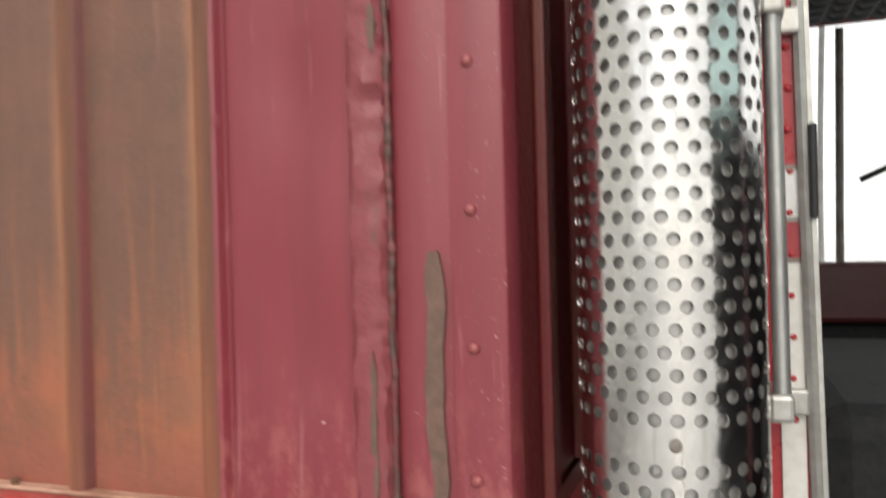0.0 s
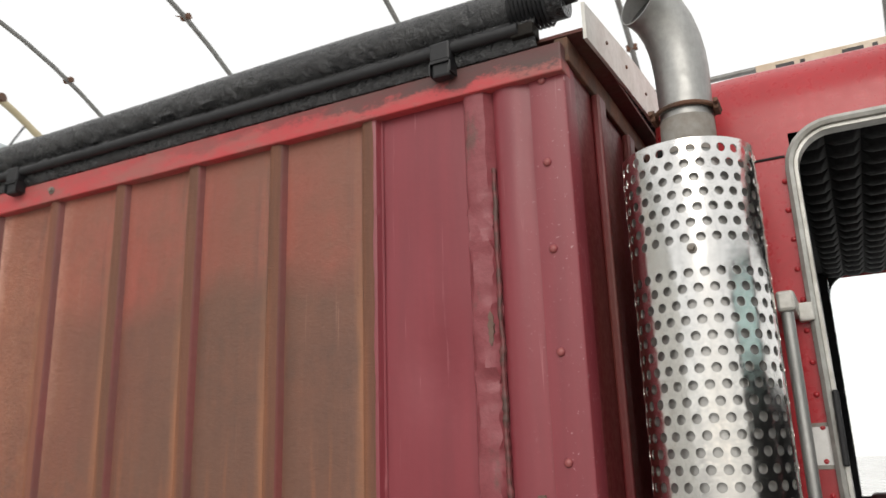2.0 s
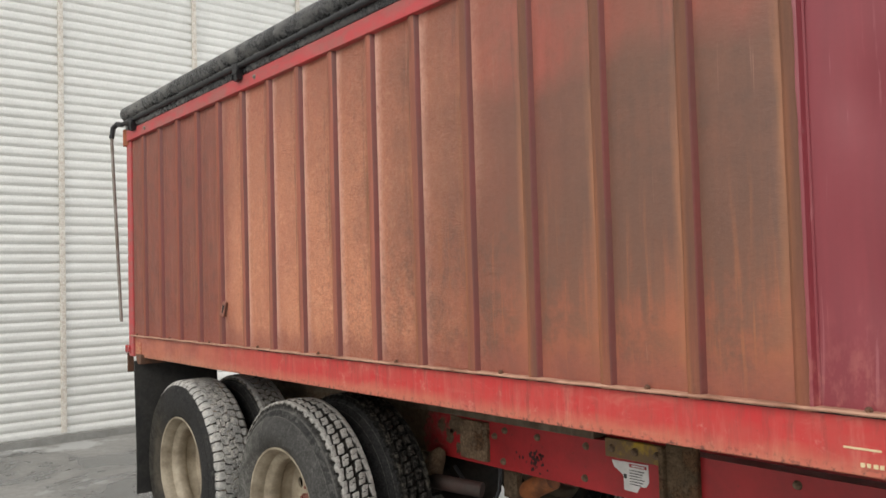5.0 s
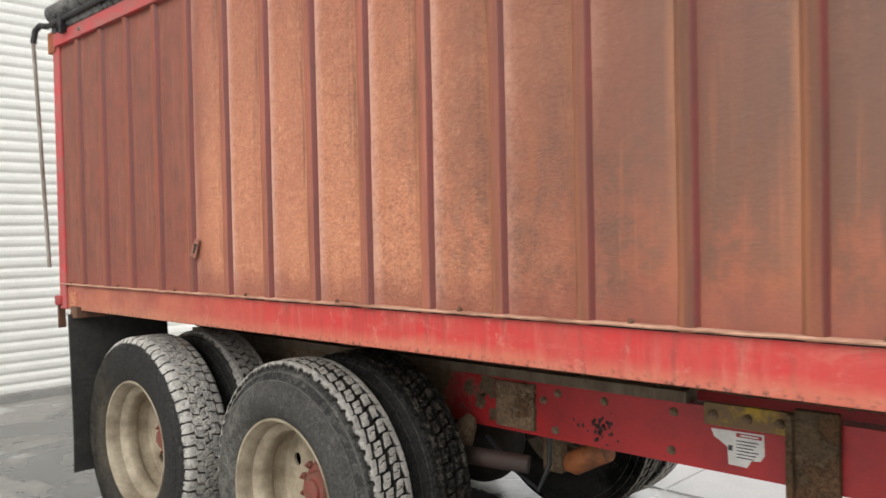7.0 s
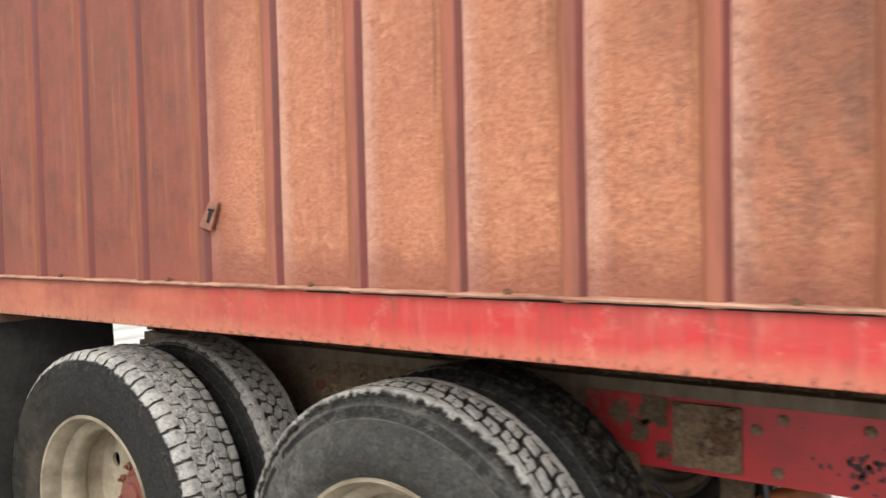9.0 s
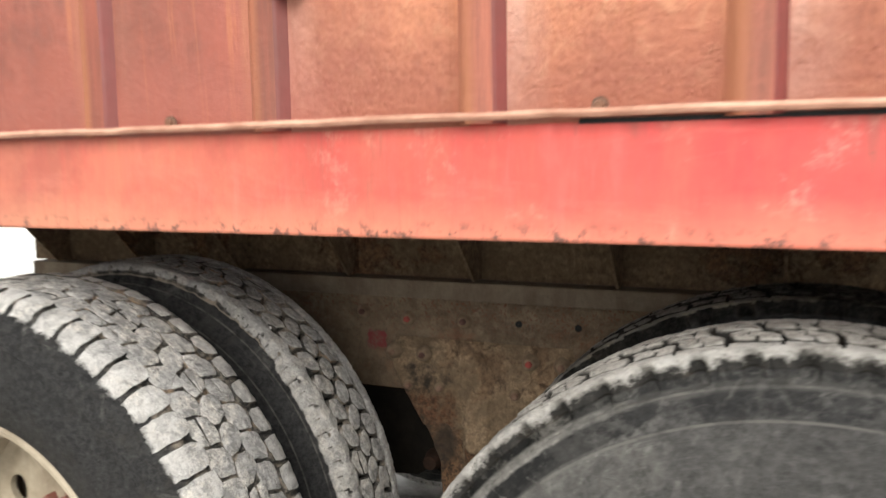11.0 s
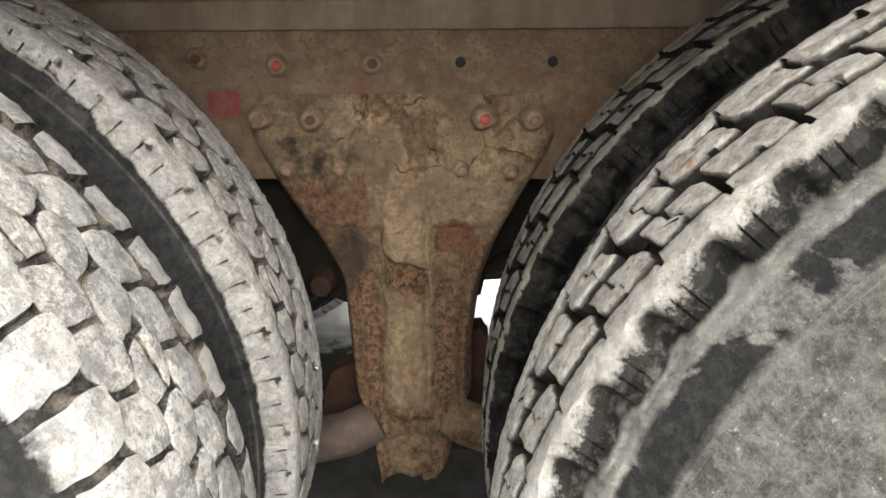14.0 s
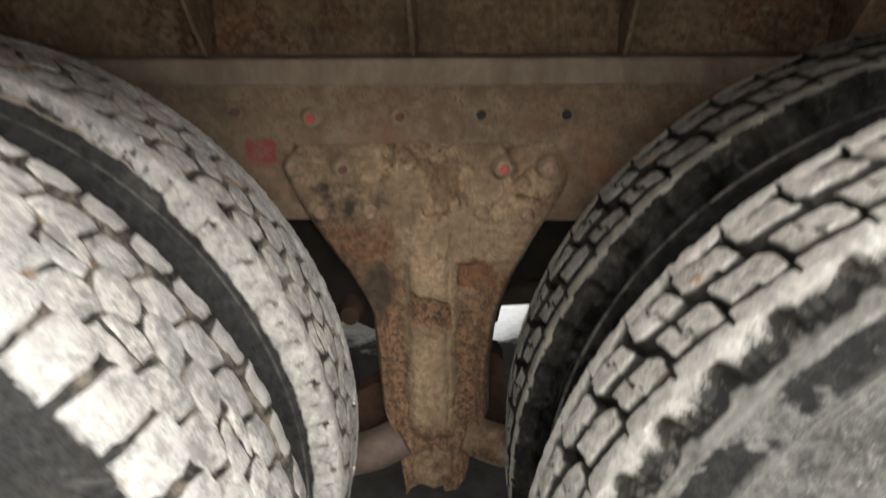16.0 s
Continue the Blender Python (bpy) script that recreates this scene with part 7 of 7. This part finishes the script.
block(bm, CB + 0.02, 0.24, CY + 0.03, 2.28 - CY - 0.03, 1.0, 2.50)
block(bm, 0.24, CF - 0.05, CY + 0.07, 2.28 - CY - 0.07, 2.485, 2.52)
part("cab_liner", bm, QUILT, cab, "black quilted cab lining")
# quilted ceiling pads
bm = bmesh.new()
for i in range(14):
    for j in range(18):
        x0, y0 = 0.26 + 0.075 * i, CY + 0.06 + 0.093 * j
        c = bm.verts.new((x0 + 0.037, y0 + 0.046, 2.462))
        v = [bm.verts.new(p) for p in ((x0, y0, 2.484), (x0 + 0.075, y0, 2.484), (x0 + 0.075, y0 + 0.093, 2.484), (x0, y0 + 0.093, 2.484))]
        m = [bm.verts.new((p.co + c.co) / 2 + Vector((0, 0, -0.007))) for p in v]
        for k in range(4):
            bm.faces.new((v[k], v[(k + 1) % 4], m[(k + 1) % 4], m[k]))
            bm.faces.new((m[k], m[(k + 1) % 4], c))
tagged(part("ceiling_quilt", bm, QUILT, cab, "black quilted vinyl ceiling pads", True), kind="stuff")
# far door with its window opening, unseen cab front, windscreen posts, seat
bm = bmesh.new()
yf = 2.28 - CY - 0.03
block(bm, 0.24, CF, yf, yf + 0.025, 0.9, 1.62)
part("far_door", bm, QUILT, cab, "black inner face of the far door")
part("door_pillar", slab(0.24, 0.272, yf, yf + 0.025, 1.621, 2.52, bevel=0), QUILT, cab)
part("door_header", slab(0.273, CF, yf, yf + 0.025, 2.48, 2.52, bevel=0), QUILT, cab)
corner = [(0.273, 2.479), (0.273, 2.395)] + [(0.355 - 0.082 * math.cos(math.pi / 2 * q / 6), 2.395 + 0.084 * math.sin(math.pi / 2 * q / 6)) for q in range(1, 7)]
part("window_corner", plate(bmesh.new(), corner, yf, yf + 0.025), QUILT, cab)
part("door_sill_trim", slab(0.30, CF, yf - 0.05, yf, 1.42, 1.635, bevel=0.02), MAROON, cab, "glossy maroon door trim")
part("window_post", rod((0.52, yf - 0.01, 1.62), (0.535, yf - 0.01, 2.45), 0.014, 10), STEEL, cab, "grey upright window post")
part("mirror_arm", rod((0.62, yf + 0.2, 1.93), (0.82, yf + 0.2, 2.02), 0.012, 8), BLACK, cab, "black mirror arm")
bm = slab(0.30, 0.85, 0.55, 1.75, 0.95, 1.40, bevel=0.06)
part("seat", bm, plain("black_seat_vinyl", (0.010, 0.010, 0.011), (0.018, 0.018, 0.018), 0.88), cab, "worn black vinyl seat")
part("cab_floor", slab(0.24, CF, CY + 0.02, 2.28 - CY - 0.02, 0.88, 0.95), BLACK, cab)
part("hood", slab(CF, 2.9, 0.45, 1.83, 0.95, 1.62, bevel=0.08), CABRED, cab, "red truck hood")
# unseen black wall, added to keep sky out of the shield's reflection
part("cab_front_blank", slab(CF - 0.02, CF, CY + 0.02, 2.28 - CY - 0.02, 0.95, 2.02, bevel=0), BLACK, cab)
# door opening frame: rounded aluminium surround
pts = [(0.278, 0.95), (0.275, 1.30), (0.268, 1.70), (0.262, 2.10), (0.260, 2.34)]
for k in range(8):
    a = math.pi - math.pi / 2 * k / 7
    pts.append((0.350 + 0.090 * math.cos(a), 2.385 + 0.090 * math.sin(a)))
pts += [(0.6, 2.474), (0.9, 2.468), (1.2, 2.46)]
bm, rows = bmesh.new(), []
for k, (x, z) in enumerate(pts):
    a, b = pts[max(0, k - 1)], pts[min(len(pts) - 1, k + 1)]
    d = Vector((b[0] - a[0], b[1] - a[1])).normalized()
    nx, nz = -d.y, d.x
    rows.append([bm.verts.new((x + nx * o, CY + dy, z + nz * o)) for o, dy in ((0.013, 0.004), (0.012, -0.012), (0.004, -0.016), (-0.004, -0.012), (-0.006, -0.005), (-0.013, -0.005), (-0.014, 0.03))])
for a, b in zip(rows, rows[1:]):
    for k in range(6):
        bm.faces.new((a[k], a[k + 1], b[k + 1], b[k]))
part("door_frame", bm, ALU, cab, "dull aluminium door opening frame with rounded corner", True)
# rivets along the door pillar, seams, tape, grab handle
CAB_RIVET_BM = lathe(bmesh.new(), [(0.0004, -0.004), (0.003, -0.0036), (0.0052, -0.002), (0.006, 0.0)], 12)
CAB_RIVET = mesh_of("cab_rivet", CAB_RIVET_BM, CABRED, True)
for k in range(15):
    shared("cab_rivet", CAB_RIVET, cab, (0.243 - 0.002 * (k % 2), CY - 0.001, 2.36 - 0.066 * k))
part("body_seam", slab(-0.03, 0.25, CY - 0.0008, CY + 0.004, 2.416, 2.4205, bevel=0), SOOT, cab, "thin dark body seam")
for z0, z1, mat, lab in ((1.752, 1.838, PAPER, "white reflective tape"), (1.69, 1.752, TAPE_R, "red reflective tape"), (1.30, 1.688, WHITE, "grimy white lower pillar panel")):
    part("tape", slab(0.222, 0.258, CY - 0.003, CY + 0.003, z0 + 0.004, z1 - 0.002, bevel=0), mat, cab, lab)
for z in (1.838, 1.755, 1.69):
    part("tape_edge", slab(0.220, 0.260, CY - 0.004, CY + 0.003, z - 0.004, z + 0.004, bevel=0), STEEL, cab)
handle = part("grab_handle", rod((0.218, 0.155, 1.49), (0.215, 0.155, 2.07), 0.0125, 14), PIPE, cab, "worn steel grab handle", True)
for z in (2.075, 1.475):
    bm = bmesh.new()
    block(bm, 0.198, 0.234, 0.135, CY, z - 0.02, z + 0.022, 0.007)
    block(bm, 0.230, 0.262, CY - 0.022, CY, z - 0.028, z + 0.012, 0.004)
    part("handle_bracket", bm, ALU, cab, "cast grey handle bracket")
part("door_hinge", slab(0.270, 0.282, CY - 0.02, CY + 0.01, 1.755, 1.905, bevel=0.004), BLACK, cab, "black door hinge")
# striped board on the roof, lettering as bars
board = part("roof_board", slab(0.20, 1.1, 0.58, 0.60, 2.725, 2.798, bevel=0.002), plain("stained_cream_board", (0.68, 0.62, 0.50), (0.52, 0.42, 0.28), 0.6, scale=9), cab, "stained cream board on the cab roof, lettering as bars")
bm = bmesh.new()
for x0, w in ((0.19, 0.045), (0.25, 0.012), (0.35, 0.05), (0.42, 0.012), (0.52, 0.06)):
    block(bm, x0 + 0.06, x0 + 0.06 + w, 0.5785, 0.58, 2.772, 2.787)
part("board_print", bm, INK, cab)

# ---- open cab door, swung forward out of view ----
bm = bmesh.new()
# unseen door, its panel height set by the dark reflection in the shield
block(bm, 1.24, 1.29, -0.78, CY - 0.01, 0.95, 2.08, 0.01)
block(bm, 1.24, 1.29, -0.78, -0.70, 2.08, 2.42)
block(bm, 1.24, 1.29, CY - 0.09, CY - 0.01, 2.08, 2.42)
block(bm, 1.24, 1.29, -0.70, CY - 0.09, 2.36, 2.42)
door = part("cab_door", bm, QUILT, cab, "open cab door with a black inner panel")
glass, gb = blank("tinted_door_glass", 0.02)
gb.inputs["Transmission Weight"].default_value = 1.0
gb.inputs["Base Color"].default_value = (0.55, 0.72, 0.70, 1)
ob = part("door_glass", slab(1.262, 1.268, -0.70, CY - 0.09, 2.08, 2.36, bevel=0), glass, cab, "tinted door glass")
ob.visible_shadow = False
# ---- snow-white yard beyond the truck ----
bm = bmesh.new()
for x0, x1 in ((-7.6, -2.9), (-2.885, 1.8), (1.815, 9.0)):
    block(bm, x0, x1, 2.42, 14.0, -0.02, 0.050, 0.004)
tagged(part("pavement", bm, plain("snow_dusted_concrete", (0.80, 0.80, 0.80), (0.72, 0.72, 0.71), 0.8, scale=2)), "snow-dusted pale concrete slabs beyond the truck", "pavement", kind="structure")
